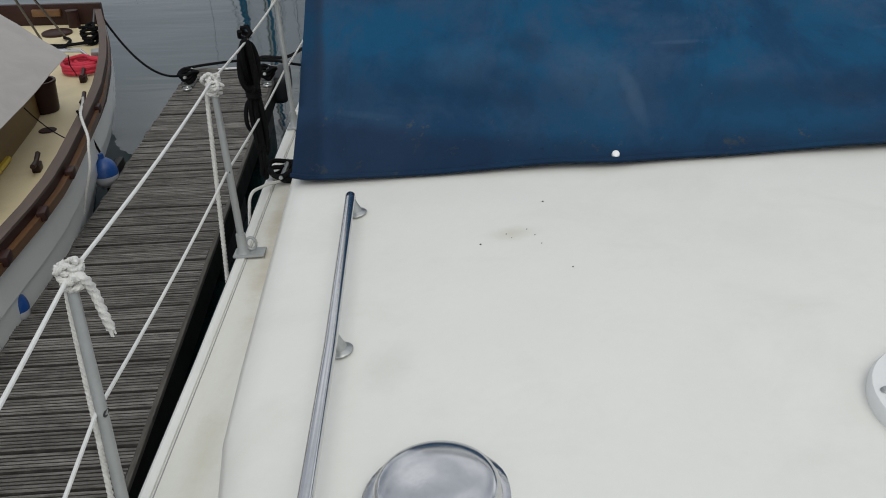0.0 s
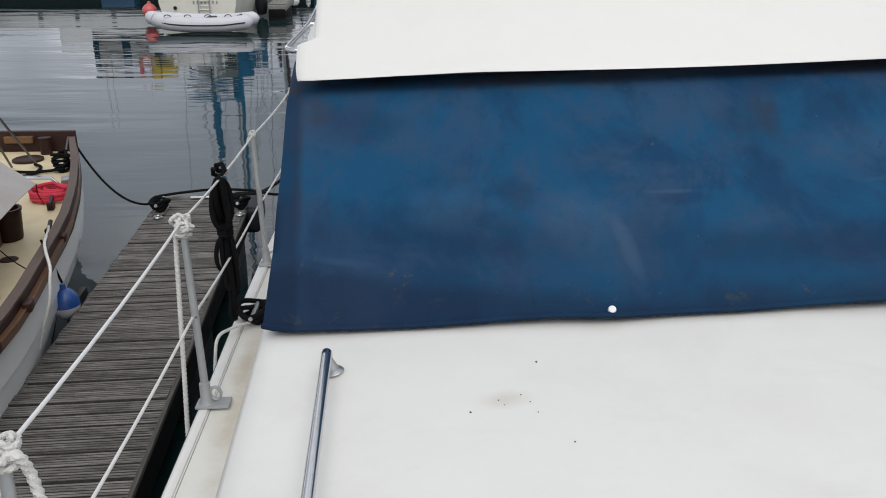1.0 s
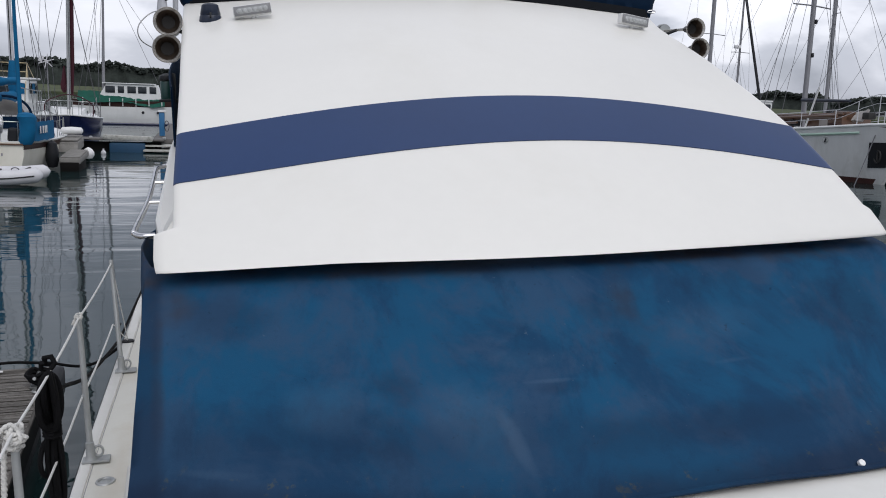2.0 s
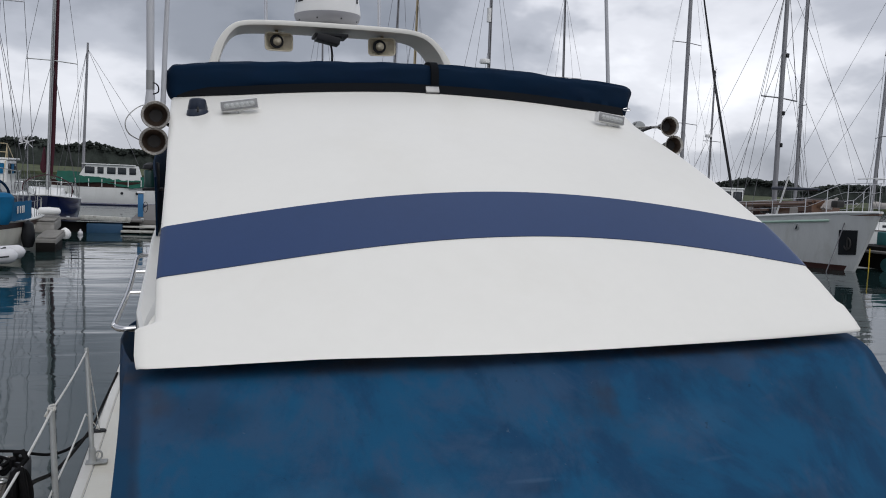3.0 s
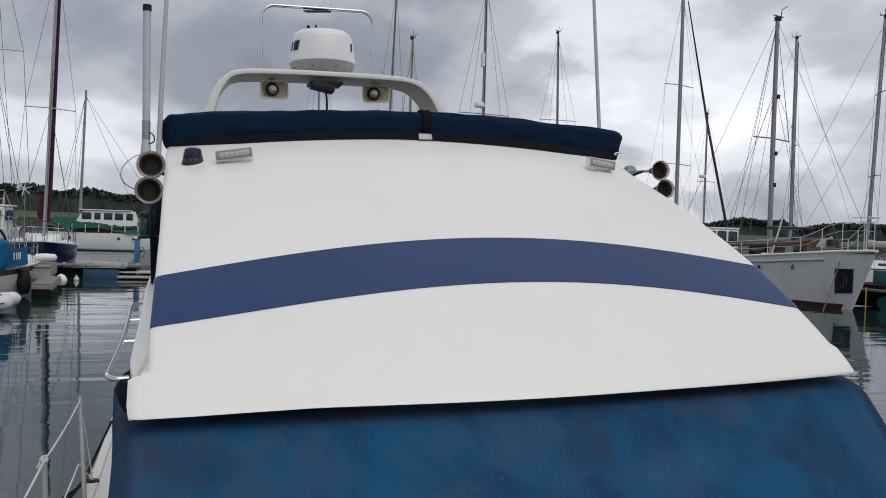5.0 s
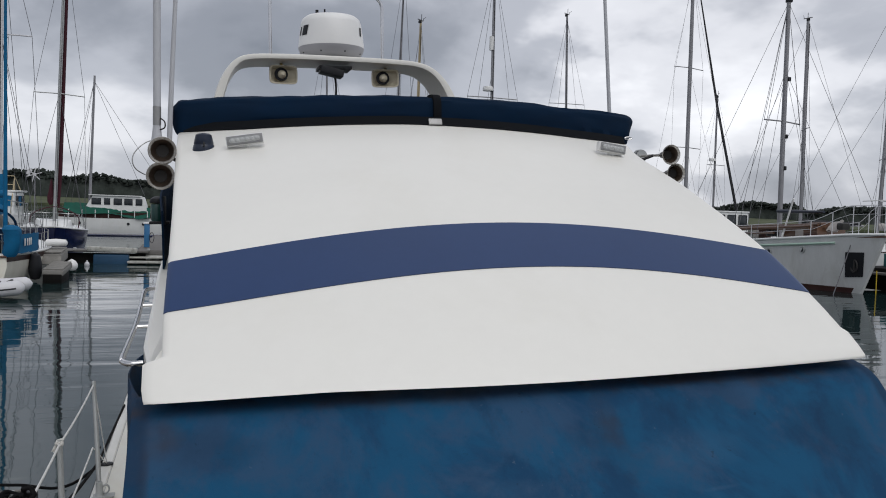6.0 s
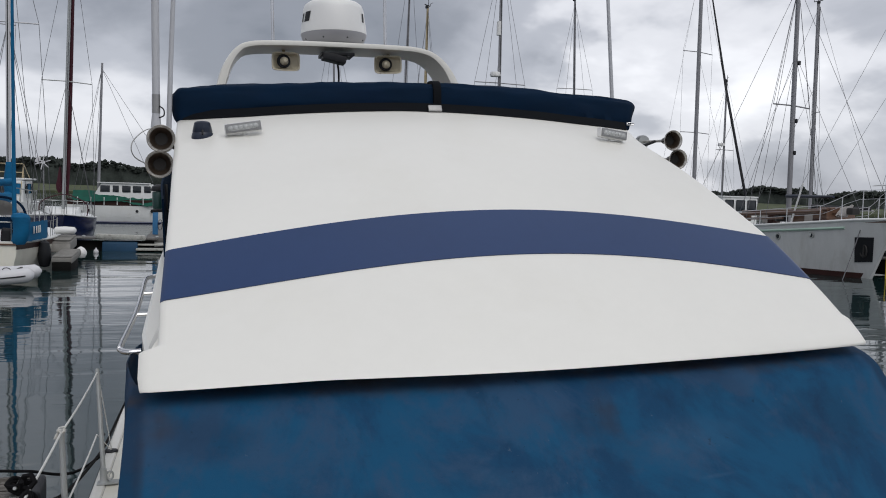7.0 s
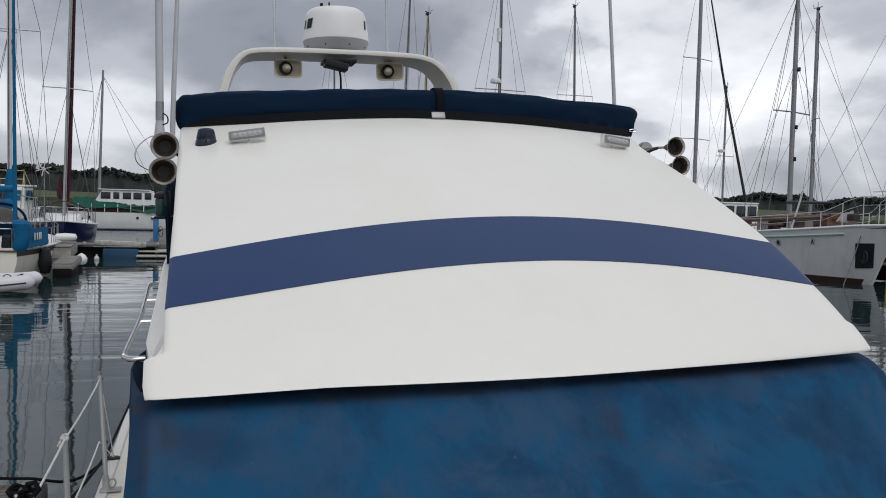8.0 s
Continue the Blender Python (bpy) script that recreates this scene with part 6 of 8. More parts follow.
        for z in sp:
            part("spreader", tube(B(), [up(-sw, my - 0.1, z), up(0, my, z + 0.03), up(sw, my - 0.1, z)], 0.028, 6), mm, b)
        lines = [[up(0, my, mh * 0.97), (0, L * 0.985, rg[-1][0][2])], [up(0, my, mh), (0, 0.1, fb + 0.1)]]
        lines.append([up(0, my, mh * 0.66), (0, L * 0.86, rg[-2][0][2])])
        for s in (-1, 1):
            mids = [up(s * sw, my - 0.1, z) for z in sp]
            lines.append([up(0, my, mh * 0.98)] + mids[::-1] + [(s * bw * 0.46, my - 0.1, fb)])
            if sp:
                lines.append([up(0, my, sp[0] + 0.02), (s * bw * 0.45, my + 0.5, fb)])
                lines.append([up(0, my, sp[0] + 0.02), (s * bw * 0.45, my - 0.7, fb)])
        for ln in lines:
            part("stay", tube(B(), ln, 0.0095, 4), RIG, b, "thin rigging wire")
        bm = tube(tube(B(), [(-0.26, my - 0.2, mh + 0.04), (0.22, my + 0.2, mh + 0.04)], 0.028, 5), [(0.05, my, mh), (0.05, my, mh + 0.4)], 0.018, 5)
        box(tube(bm, [(0.22, my + 0.2, mh + 0.02), (0.26, my + 0.2, mh + 0.20), (0.40, my + 0.2, mh + 0.28)], 0.016, 5), (-0.05, my, mh - 0.06), (0.16, 0.2, 0.16), (0, 0, 0), 0.03)
        bmesh.ops.translate(bm, vec=(lx * (mh - fb), ly * (mh - fb), 0), verts=bm.verts[:])
        part("masthead", bm, BLACKP, b, "small masthead fittings")
        bz = fb + 1.25
        part("boom", tube(B(), [(0, my - 0.1, bz), (0, my * 0.15, bz + 0.05)], 0.05, 8), mm, b)
        if boomc:
            n = 14
            bm = tube(B(), [(0.03 * math.sin(i), my - 0.05 - my * 0.8 * i / n, bz + 0.16 + 0.02 * math.sin(i * 1.7)) for i in range(n + 1)], [0.20 - 0.09 * i / n + 0.02 * math.sin(i * 2.3) for i in range(n + 1)], 10)
            part("sail_cover", bm, boomc, b, "furled sail under its canvas cover")
    return b, F


# cream yacht, stern towards the water, with blue canvas
jan, _ = sailing_boat("cream_yacht", (-7.28, 30.0), -2, 9.2, 3.3, 1.0, CREAMH, "cream-hulled sailing yacht with bright blue canvas covers at the jetty",
                       mast=(4.6, 13.5, 0.08, (8.75,), 1.06, PVC), boomc=TEALC, trim=WHITEH)
part("rubbing_band", box(B(), (0, -0.02, 0.985), (2.62, 0.06, 0.06), (0, 0, 0), 0.015), VARN, jan, "brown transom capping")
for k in range(5):
    part("ladder_rung", tube(B(), [(0.05, -0.06, 0.28 + 0.14 * k), (0.42, -0.06, 0.28 + 0.14 * k)], 0.016, 6), DULLST, jan)
for x in (0.05, 0.42):
    part("ladder_rail", tube(B(), [(x, -0.07, 0.2), (x, -0.06, 0.98), (x, 0.05, 1.05)], 0.018, 6), DULLST, jan)
for k in range(7):
    part("name_bar", box(B(), (-0.12 + 0.13 * k, -0.012, 0.66), (0.05, 0.012, 0.09), (0, 0, 0)), TRAY, jan, "illegible grey name lettering as plain bars")
part("exhaust", lathe(B(), ((0.03, 0), (0.06, 0), (0.06, 0.02), (0.03, 0.02)), pose(-0.75, -0.03, 0.48, 90), 12), BLACKP, jan, "dark exhaust outlet")
part("cockpit_locker", box(B(), (-0.42, 0.75, 1.21), (1.15, 0.7, 0.46), (0, 0, 0), 0.04), WHITEH, jan, "white moulded locker")
part("cockpit_coaming", box(B(), (-0.1, 2.0, 1.18), (2.1, 1.6, 0.30), (0, 0, 0), 0.06), WHITEH, jan)
part("mizzen_boom_cover", tube(B(), smooth_line([(-1.25, 1.98, 2.74), (-0.9, 2.0, 2.78), (-0.4, 2.0, 2.84), (0.05, 2.05, 2.92), (0.43, 3.0, 2.98)], 4), [(0.05, 0.08, 0.10, 0.12, 0.125, 0.13, 0.135, 0.14, 0.15, 0.15, 0.15, 0.14, 0.14, 0.14, 0.14, 0.13, 0.12)[i] * (1 + 0.16 * math.sin(i * 2.1)) for i in range(17)], 10), TEALC, jan, "bright blue canvas boom cover")
part("sail_sleeve", tube(B(), [(-0.22, 2.0, 2.8), (-0.22, 2.0, 3.2), (-0.2, 2.0, 5.5)], [0.17, 0.14, 0.12], 10), TEALC, jan, "bright blue canvas sleeve")
part("mast_boot", tube(B(), [(0.05, 4.45, 2.4), (0.06, 4.45, 2.9), (0.05, 4.5, 3.7)], [0.12, 0.21, 0.12], 10), TEALC, jan, "bright blue canvas mast boot")
part("stern_pole", tube(B(), [(0.0, 1.5, 1.0), (-0.02, 1.5, 2.9)], 0.055, 8), PVC, jan, "pale stern pole")
part("steering_wheel", tube(B(), [(0.25 + 0.25 * math.cos(a), 1.0, 1.62 + 0.25 * math.sin(a)) for a in [i * math.tau / 20 for i in range(20)]], 0.018, 6, closed=True), DULLST, jan)
for k in range(3):
    a = k * math.pi / 3
    part("wheel_spoke", tube(B(), [(0.25 - 0.25 * math.cos(a), 1.0, 1.62 - 0.25 * math.sin(a)), (0.25 + 0.25 * math.cos(a), 1.0, 1.62 + 0.25 * math.sin(a))], 0.012, 5), DULLST, jan)
part("outboard_leg", tube(B(), [(0.55, 0.05, 0.98), (0.56, 0.05, 1.35)], [0.07, 0.09], 8), DULLST, jan, "grey outboard leg")
part("outboard_cowl", box(B(), (0.57, 0.06, 1.45), (0.22, 0.34, 0.26), (0, 8, 0), 0.06, 3), LAMPG, jan, "grey outboard cowl")
part("cockpit_bag", box(B(), (0.93, 0.42, 1.26), (0.34, 0.3, 0.46), (0, 5, 10), 0.1, 3), BLACKP, jan, "black bag")
part("cushions", box(B(), (-0.75, 1.45, 1.46), (0.6, 0.5, 0.22), (0, 8, 0), 0.06, 3), VARN, jan, "brown cushions")
rgj = hull_rings(9.2, 3.3, 1.0)
for s_ in (0, -1):
    k1 = 1 if s_ == 0 else -2
    sg = -1 if s_ == 0 else 1
    part("topside_band", loft(B(), [[Vector(r[s_]).lerp(Vector(r[k1]), 0.12) + Vector((sg * 0.014, 0, 0)), Vector(r[s_]).lerp(Vector(r[k1]), 0.55) + Vector((sg * 0.014, 0, 0)),
                                     Vector(r[s_]).lerp(Vector(r[k1]), 0.55) - Vector((sg * 0.02, 0, 0)), Vector(r[s_]).lerp(Vector(r[k1]), 0.12) - Vector((sg * 0.02, 0, 0))] for r in rgj[:-1]]), DARKW, jan, "dark painted topside band")


def weather_at(a, b):
    return (1.50 + 0.16 * math.sin(math.pi * a * 0.6), 0.35 + 2.5 * a, 1.06 + 0.62 * b + fuzz((a * 4, b * 2, 0), 2, 0.03))


wc = part("weather_cloth", sheet(B(), weather_at, 16, 5, (0.015, 0, 0)), TEALC, jan, "bright blue weather cloth")
for k in range(5):
    part("letter_bar", box(B(), (1.668 - 0.008 * (k - 2) ** 2, 0.95 + 0.26 * k, 1.42), (0.012, 0.13, 0.24), (0, 0, 0), 0.003), WHITEP, wc, "white name lettering as plain bars")
bm = loft(B(), [[(1.40 + r * 0.8 * math.cos(a) + 0.05 * math.sin(z * 5), 0.15 + r * 0.9 * math.sin(a), z) for a in [k * math.tau / 14 for k in range(14)]] for z, r in ((0.98, 0.22), (1.1, 0.30), (1.4, 0.31), (1.7, 0.33), (1.86, 0.36), (1.96, 0.28), (2.0, 0.1))])
part("engine_cover", bm, TEALC, jan, "blue canvas bundle on the pushpit")
hoopp = [(-1.25, 2.6, 1.35), (-1.16, 2.5, 2.05), (-0.75, 2.42, 2.40), (0.0, 2.40, 2.46), (0.6, 2.42, 2.40), (0.98, 2.5, 2.05), (1.08, 2.6, 1.35)]
part("sprayhood_bar", tube(B(), [(-0.35, 2.42, 1.4), (-0.42, 2.42, 2.42)], 0.04, 8), DODGER, jan, "navy sprayhood seam")
part("sprayhood_skirt", sheet(B(), lambda a, b: (0.1 + 0.9 * a, 2.55, 1.35 + 0.42 * b), 8, 3, (0, 0.02, 0)), DODGER, jan, "navy sprayhood skirt")
part("sprayhood_frame", tube(B(), smooth_line(hoopp, 4), 0.045, 8), DODGER, jan, "navy sprayhood edge")
part("sprayhood", sheet(B(), lambda a, b: (-1.15 + 2.2 * a, 2.5 + 1.1 * b, 1.35 + (1.0 * (1 - (2 * a - 1) ** 4)) * (1 - 0.55 * b)), 14, 6, (0, 0, -0.01)), GREYC, jan, "weathered sprayhood")
part("mizzen_cover", tube(B(), [(0.98, 1.25, 1.0), (0.97, 1.25, 2.0), (0.95, 1.25, 4.5), (0.92, 1.25, 9.8)], [0.05, 0.07, 0.058, 0.045], 10), TEALC, jan, "upright blue sail sleeve")
solo("lifebuoy_case", box(box(B(), (-8.42, 29.95, 1.50), (0.50, 0.3, 0.52), (0, 0, -2), 0.05), (-8.86, 30.0, 1.62), (0.28, 0.2, 0.72), (0, 0, -2), 0.04), YELLOW, (-8.5, 29.95, 1.05), "bright yellow danbuoy and rescue sling case on the pushpit", "rescue gear")
solo("horseshoe_buoy", tube(B(), [(-9.22 + 0.22 * math.cos(a), 30.1, 1.5 + 0.28 * math.sin(a)) for a in [radians(k) for k in range(-240, 61, 20)]], 0.075, 8), PINK, (-9.22, 30.1, 1.15), "faded red horseshoe lifebuoy hung on a rail", "lifebuoy")
pts = smooth_line([(-8.15, 27.65, 0.44), (-7.75, 27.4, 0.37), (-7.1, 27.25, 0.33), (-6.2, 27.2, 0.33), (-5.75, 27.25, 0.36), (-5.2, 27.35, 0.42)], 5)
DF = pose(0.35, -0.75, -0.06)
dg = thing("inflatable_dinghy", (-6.9, 27.7, 0), "pale grey inflatable dinghy afloat with a dark rubbing strake", "dinghy", DF)
part("near_tube", tube(B(), pts, [0.19] + [0.215] * (len(pts) - 3) + [0.15, 0.04], 14), PVC, dg)
pts2 = [Vector((p.x, 2 * 27.95 - p.y - 0.1, p.z)) for p in pts]
part("far_tube", tube(B(), pts2, [0.19] + [0.215] * (len(pts) - 3) + [0.15, 0.04], 14), PVC, dg)
part("bow_tube", tube(B(), smooth_line([pts[0], (-8.38, 27.92, 0.49), pts2[0]], 5), 0.195, 12), PVC, dg)
part("strake", tube(B(), [Vector((p.x, p.y - 0.215, p.z)) for p in pts[2:-2]], 0.022, 6), BLACKP, dg, "dark rubbing strake")
part("floor", box(B(), (-6.8, 27.9, 0.22), (2.5, 0.7, 0.05), (0, 0, 0), 0.01), GREYP, dg)
part("thwart", box(B(), (-6.6, 27.9, 0.47), (0.24, 0.9, 0.05), (0, 0, 0), 0.015), GREYP, dg)
part("transom", box(B(), (-5.7, 27.9, 0.36), (0.06, 0.7, 0.4), (0, 0, 0), 0.01), GREYP, dg)
for x in (-7.7, -7.1, -6.5, -5.9):
    part("handle", tube(B(), [(x + 0.1 * math.cos(a), 27.22, 0.56 + 0.06 * math.sin(a)) for a in [radians(k) for k in range(0, 181, 30)]], 0.014, 5), BLACKP, dg)
solo("pink_buoy", lathe(B(), ((0.001, 0.0), (0.12, 0.02), (0.20, 0.09), (0.245, 0.23), (0.23, 0.33), (0.15, 0.43), (0.06, 0.48), (0.05, 0.54), (0.001, 0.55)), pose(-8.95, 30.2, 0.14), 24), PINK, (-8.95, 30.2, 0.14), "faded pink round mooring buoy", "buoy")

# jetty with its end platform
EDGEF = mat("grubby_pale_plastic", (0.42, 0.42, 0.39), 0.6, var=0.35, scale=7, fine=40, bump=0.3, stain=(0.12, 0.12, 0.09), stain_amt=0.8)
# scaled up about the camera's eye, so the jetty keeps its outline in view
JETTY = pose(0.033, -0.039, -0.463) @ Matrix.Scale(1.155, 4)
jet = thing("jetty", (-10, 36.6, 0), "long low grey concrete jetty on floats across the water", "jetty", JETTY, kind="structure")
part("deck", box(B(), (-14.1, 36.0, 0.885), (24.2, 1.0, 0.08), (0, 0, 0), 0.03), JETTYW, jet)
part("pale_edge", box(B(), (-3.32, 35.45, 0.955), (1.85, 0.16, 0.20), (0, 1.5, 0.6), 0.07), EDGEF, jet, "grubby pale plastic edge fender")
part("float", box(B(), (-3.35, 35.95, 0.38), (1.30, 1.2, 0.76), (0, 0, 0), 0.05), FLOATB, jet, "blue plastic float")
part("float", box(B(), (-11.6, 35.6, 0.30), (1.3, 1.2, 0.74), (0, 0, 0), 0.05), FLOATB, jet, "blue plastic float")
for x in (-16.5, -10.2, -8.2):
    part("float", box(B(), (x, 36.3, 0.26), (1.3, 1.1, 0.70), (0, 0, 0), 0.05), GAPDARK, jet, "dark float")
# a dark board added for the shade below the deck
part("shade_board", box(B(), (-14.1, 35.8, 0.40), (24.0, 0.06, 0.78), (0, 0, 0), 0.01), GAPDARK, jet, "black board added as shade under the jetty deck")
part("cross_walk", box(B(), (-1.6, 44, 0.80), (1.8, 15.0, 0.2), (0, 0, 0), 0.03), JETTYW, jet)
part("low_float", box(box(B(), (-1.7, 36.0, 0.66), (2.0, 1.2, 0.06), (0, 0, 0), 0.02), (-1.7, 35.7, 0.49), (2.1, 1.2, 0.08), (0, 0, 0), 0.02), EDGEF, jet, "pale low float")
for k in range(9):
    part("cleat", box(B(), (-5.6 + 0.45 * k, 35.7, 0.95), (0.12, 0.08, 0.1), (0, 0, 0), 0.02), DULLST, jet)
PLATM = mat("pale_weathered_grating", (0.235, 0.228, 0.212), 0.8, var=0.25, scale=5, fine=40, bump=0.5, stain=(0.14, 0.13, 0.11), stain_amt=0.6)
plat = thing("stern_platform", (-5.4, 34.6, 0), "grey stepped boarding platform at the jetty end", "platform")
part("upper_step", box(B(), (-5.30, 34.6, 0.72), (0.80, 1.6, 0.36), (4, 0, 0), 0.06), PLATM, plat)
part("lower_step", box(B(), (-4.86, 32.6, 0.40), (0.66, 2.3, 0.20), (3, 0, 0), 0.05), PLATM, plat)
for k in range(8):
    part("slat", box(B(), (-5.30, 33.92 + 0.19 * k, 0.915 + 0.0133 * k), (0.76, 0.14, 0.03), (4, 0, 0), 0.006), PLATM, plat)
for k in range(10):
    part("slat", box(B(), (-4.86, 31.6 + 0.22 * k, 0.478 + 0.0115 * k), (0.62, 0.15, 0.03), (3, 0, 0), 0.006), PLATM, plat)
part("riser", box(B(), (-5.30, 33.76, 0.62), (0.78, 0.05, 0.3), (-20, 0, 0), 0.01), PLATM, plat)
# laid along the camera's line of sight, so it shows only edge-on
part("gangboard", box(B(), (-5.62, 38.1, 0.735), (0.6, 6.0, 0.04), (-3.2, 0, 2.5), 0.01), PLATM, plat, "plank out to the jetty")
part("face", box(B(), (-4.86, 32.3, 0.14), (0.6, 1.8, 0.34), (0, 0, 0), 0.03), GAPDARK, plat)
for c, r, l in (((-5.22, 34.7, 1.22), 0.15, 0.78),):
    solo("white_fender", tube(B(), [(c[0] - l / 2, c[1], c[2]), (c[0] - l / 2 + 0.06, c[1], c[2]), (c[0], c[1], c[2]), (c[0] + l / 2 - 0.06, c[1], c[2]), (c[0] + l / 2, c[1], c[2])], [0.05, r * 0.85, r, r * 0.85, 0.05], 16), WHITEP, (c[0], c[1], c[2] - r), "fat white cylindrical fender lying on the platform", "fender")
solo("round_fender", lathe(B(), ((0.001, 0), (0.14, 0.03), (0.21, 0.14), (0.21, 0.26), (0.14, 0.37), (0.05, 0.43), (0.001, 0.45)), pose(-4.66, 34.6, 0.18), 18), WHITEP, (-4.66, 34.6, 0.18), "round white buoy fender hanging by the platform", "fender")
solo("small_buoy", lathe(B(), ((0.001, 0), (0.09, 0.02), (0.115, 0.09), (0.09, 0.17), (0.04, 0.21), (0.035, 0.27), (0.001, 0.28)), pose(-4.70, 39.6, -0.04), 14), PVC, (-4.70, 39.6, -0.04), "small white mooring buoy afloat", "buoy")
solo("black_fender", lathe(B(), ((0.001, 0), (0.22, 0.05), (0.3, 0.3), (0.3, 0.7), (0.22, 1.0), (0.06, 1.1), (0.001, 1.12)), pose(-5.52, 32.2, 0.05) @ Matrix.Diagonal((0.72, 0.72, 0.86, 1)), 16), BLACKP, (-5.52, 32.2, 0.05), "large black fender against the yacht's quarter", "fender")
PEDB = mat("sky_blue_enamel", (0.03, 0.15, 0.32), 0.45, var=0.15, scale=4, fine=30, bump=0.05)
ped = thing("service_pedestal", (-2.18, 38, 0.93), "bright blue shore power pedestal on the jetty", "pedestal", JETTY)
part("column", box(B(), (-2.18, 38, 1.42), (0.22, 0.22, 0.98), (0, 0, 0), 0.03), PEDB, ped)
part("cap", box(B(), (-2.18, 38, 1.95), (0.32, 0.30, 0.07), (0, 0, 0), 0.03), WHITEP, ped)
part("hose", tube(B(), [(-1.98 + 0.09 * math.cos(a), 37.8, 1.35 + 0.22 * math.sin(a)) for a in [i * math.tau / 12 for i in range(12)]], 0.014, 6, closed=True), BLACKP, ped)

# navy-hulled sloop with maroon canvas
nb, _ = sailing_boat("navy_sloop", (-7.80, 51.0), -170.9, 8.4, 3.2, 1.32, NAVYH, "navy-hulled sloop with maroon furled sail, bow towards the jetty", mast=(5.0, 15.5, 0.085, (8.0,), 1.15, ALUP), trim=WHITEH, boomc=MAROON, heel=-1.6)
part("furled_mainsail", tube(B(), [(-0.17, 4.78, 2.4), (-0.17, 4.78, 4.0), (-0.16, 4.78, 8.0), (-0.14, 4.8, 15.0)], [0.05, 0.11, 0.10, 0.07], 8), MAROON, nb, "maroon furled sail behind the mast")
part("hood_frame", tube(B(), smooth_line([(-1.05, 6.2, 1.4), (-1.0, 6.3, 2.05), (0, 6.4, 2.45), (1.0, 6.3, 2.05), (1.05, 6.2, 1.4)], 5), 0.024, 8), MAROON, nb, "maroon hoop")
part("lowered_mainsail", loft(B(), [[(0.20 + r * math.cos(a), 4.75 + 0.10 * math.sin(a), z) for a in [k * math.tau / 10 for k in range(10)]] for z, r in ((2.5, 0.05), (2.68, 0.15), (2.9, 0.17), (3.15, 0.12), (3.5, 0.08), (3.8, 0.03))]), MAROON, nb, "maroon sail stacked against the mast")

# white motor yacht with green tarpaulin
ma = thing("white_motor_yacht", (-5.6, 71, 0), "long white motor yacht with a green tarpaulin along its rail", "motor boat")
MF = pose(-10.35, 72.0, 0, 0, 0, -90)
BASE[ma] = Vector((-5.6, 71, 0))


def far_part(name, bm, m, parent, label=""):
    bm.transform(MF)
    return part(name, bm, m, parent, label)


rg = hull_rings(9.5, 3.2, 1.35, 0.85, 1.0, 0.2)
far_part("hull", loft(B(), rg), WHITEH, ma)
far_part("boot_top", tube(B(), [(x * 1.01, y, 0.06) for x, y, z in [r[-3] for r in rg]], 0.09, 6), NAVYH, ma, "dark boot top")
far_part("bulwark", loft(B(), [[(r[0][0] * 0.96, r[0][1], r[0][2]), (r[0][0] * 0.96, r[0][1], r[0][2] + 0.45), (-r[0][0] * 0.96, r[0][1], r[0][2] + 0.45), (-r[0][0] * 0.96, r[0][1], r[0][2])] for r in rg]), DARKW, ma, "brown varnished bulwark")
far_part("wheelhouse", loft(B(), [[(-1.15 * k, y0, z), (1.15 * k, y0, z), (1.15 * k, y1, z), (-1.15 * k, y1, z)] for z, y0, y1, k in ((1.6, 1.95, 6.45, 1.0), (2.3, 2.0, 6.4, 1.0), (3.08, 2.45, 6.15, 0.96))]), WHITEH, ma)
far_part("wheelhouse_roof", box(B(), (0, 4.05, 3.13), (2.5, 3.8, 0.07), (0, 0, 0), 0.03), WHITEH, ma)
for k in range(5):
    far_part("window", box(B(), (1.145, 2.72 + 0.78 * k, 2.66), (0.05, (0.70, 0.45, 0.62, 0.62, 0.50)[k], 0.52), (0, -3, 0), 0.03), WINDOW, ma)
for k in range(3):
    far_part("porthole", lathe(B(), ((0.001, 0.02), (0.09, 0.02), (0.11, 0.0), (0.001, -0.03)), pose(1.58, 1.6 + 1.1 * k + (2.4 if k else 0), 0.95, 0, 90), 12), BLACKP, ma)


def tarp_at(a, b):
    return (0.9 + 0.75 * b, 0.4 + 6.3 * a, 2.42 - 0.78 * b * (0.85 + 0.2 * math.sin(a * 9)) - 0.26 * a ** 2 + 0.10 * math.sin(a * 6 + 1) + fuzz((a * 9, b * 3, 4), 2, 0.16))


far_part("tarpaulin", sheet(B(), tarp_at, 30, 6, (0.02, 0, -0.03)), GREENC, ma, "draped green tarpaulin")
for k in range(8):
    far_part("rail_post", tube(B(), [(1.6, 0.8 + 0.95 * k, 1.4), (1.6, 0.8 + 0.95 * k, 2.0)], 0.035, 6), WHITEH, ma)
far_part("mast", tube(B(), [(0, 2.10, 1.4), (0, 2.37, 12.44)], [0.11, 0.08], 8), ALU, ma)
stays(ma, (0, 2.35, 12.0), ((1.3, 1.8, 1.4), (-1.3, 1.8, 1.4), (0, 9.0, 1.8), (0, 0.1, 1.4), (0.2, 6.2, 3.2), (0, 0.6, 1.5)), 0.014, MF)

# boats at the left of the jetty
mb = thing("white_trawler", (-10, 50, 0), "white motor boat with tubular rails and blue windows behind the jetty", "motor boat")
rg = hull_rings(9.0, 3.2, 1.7, 0.85, 1.1, 0.35)
TF = pose(-11.8, 60.0, 0, 0, 0, 183)
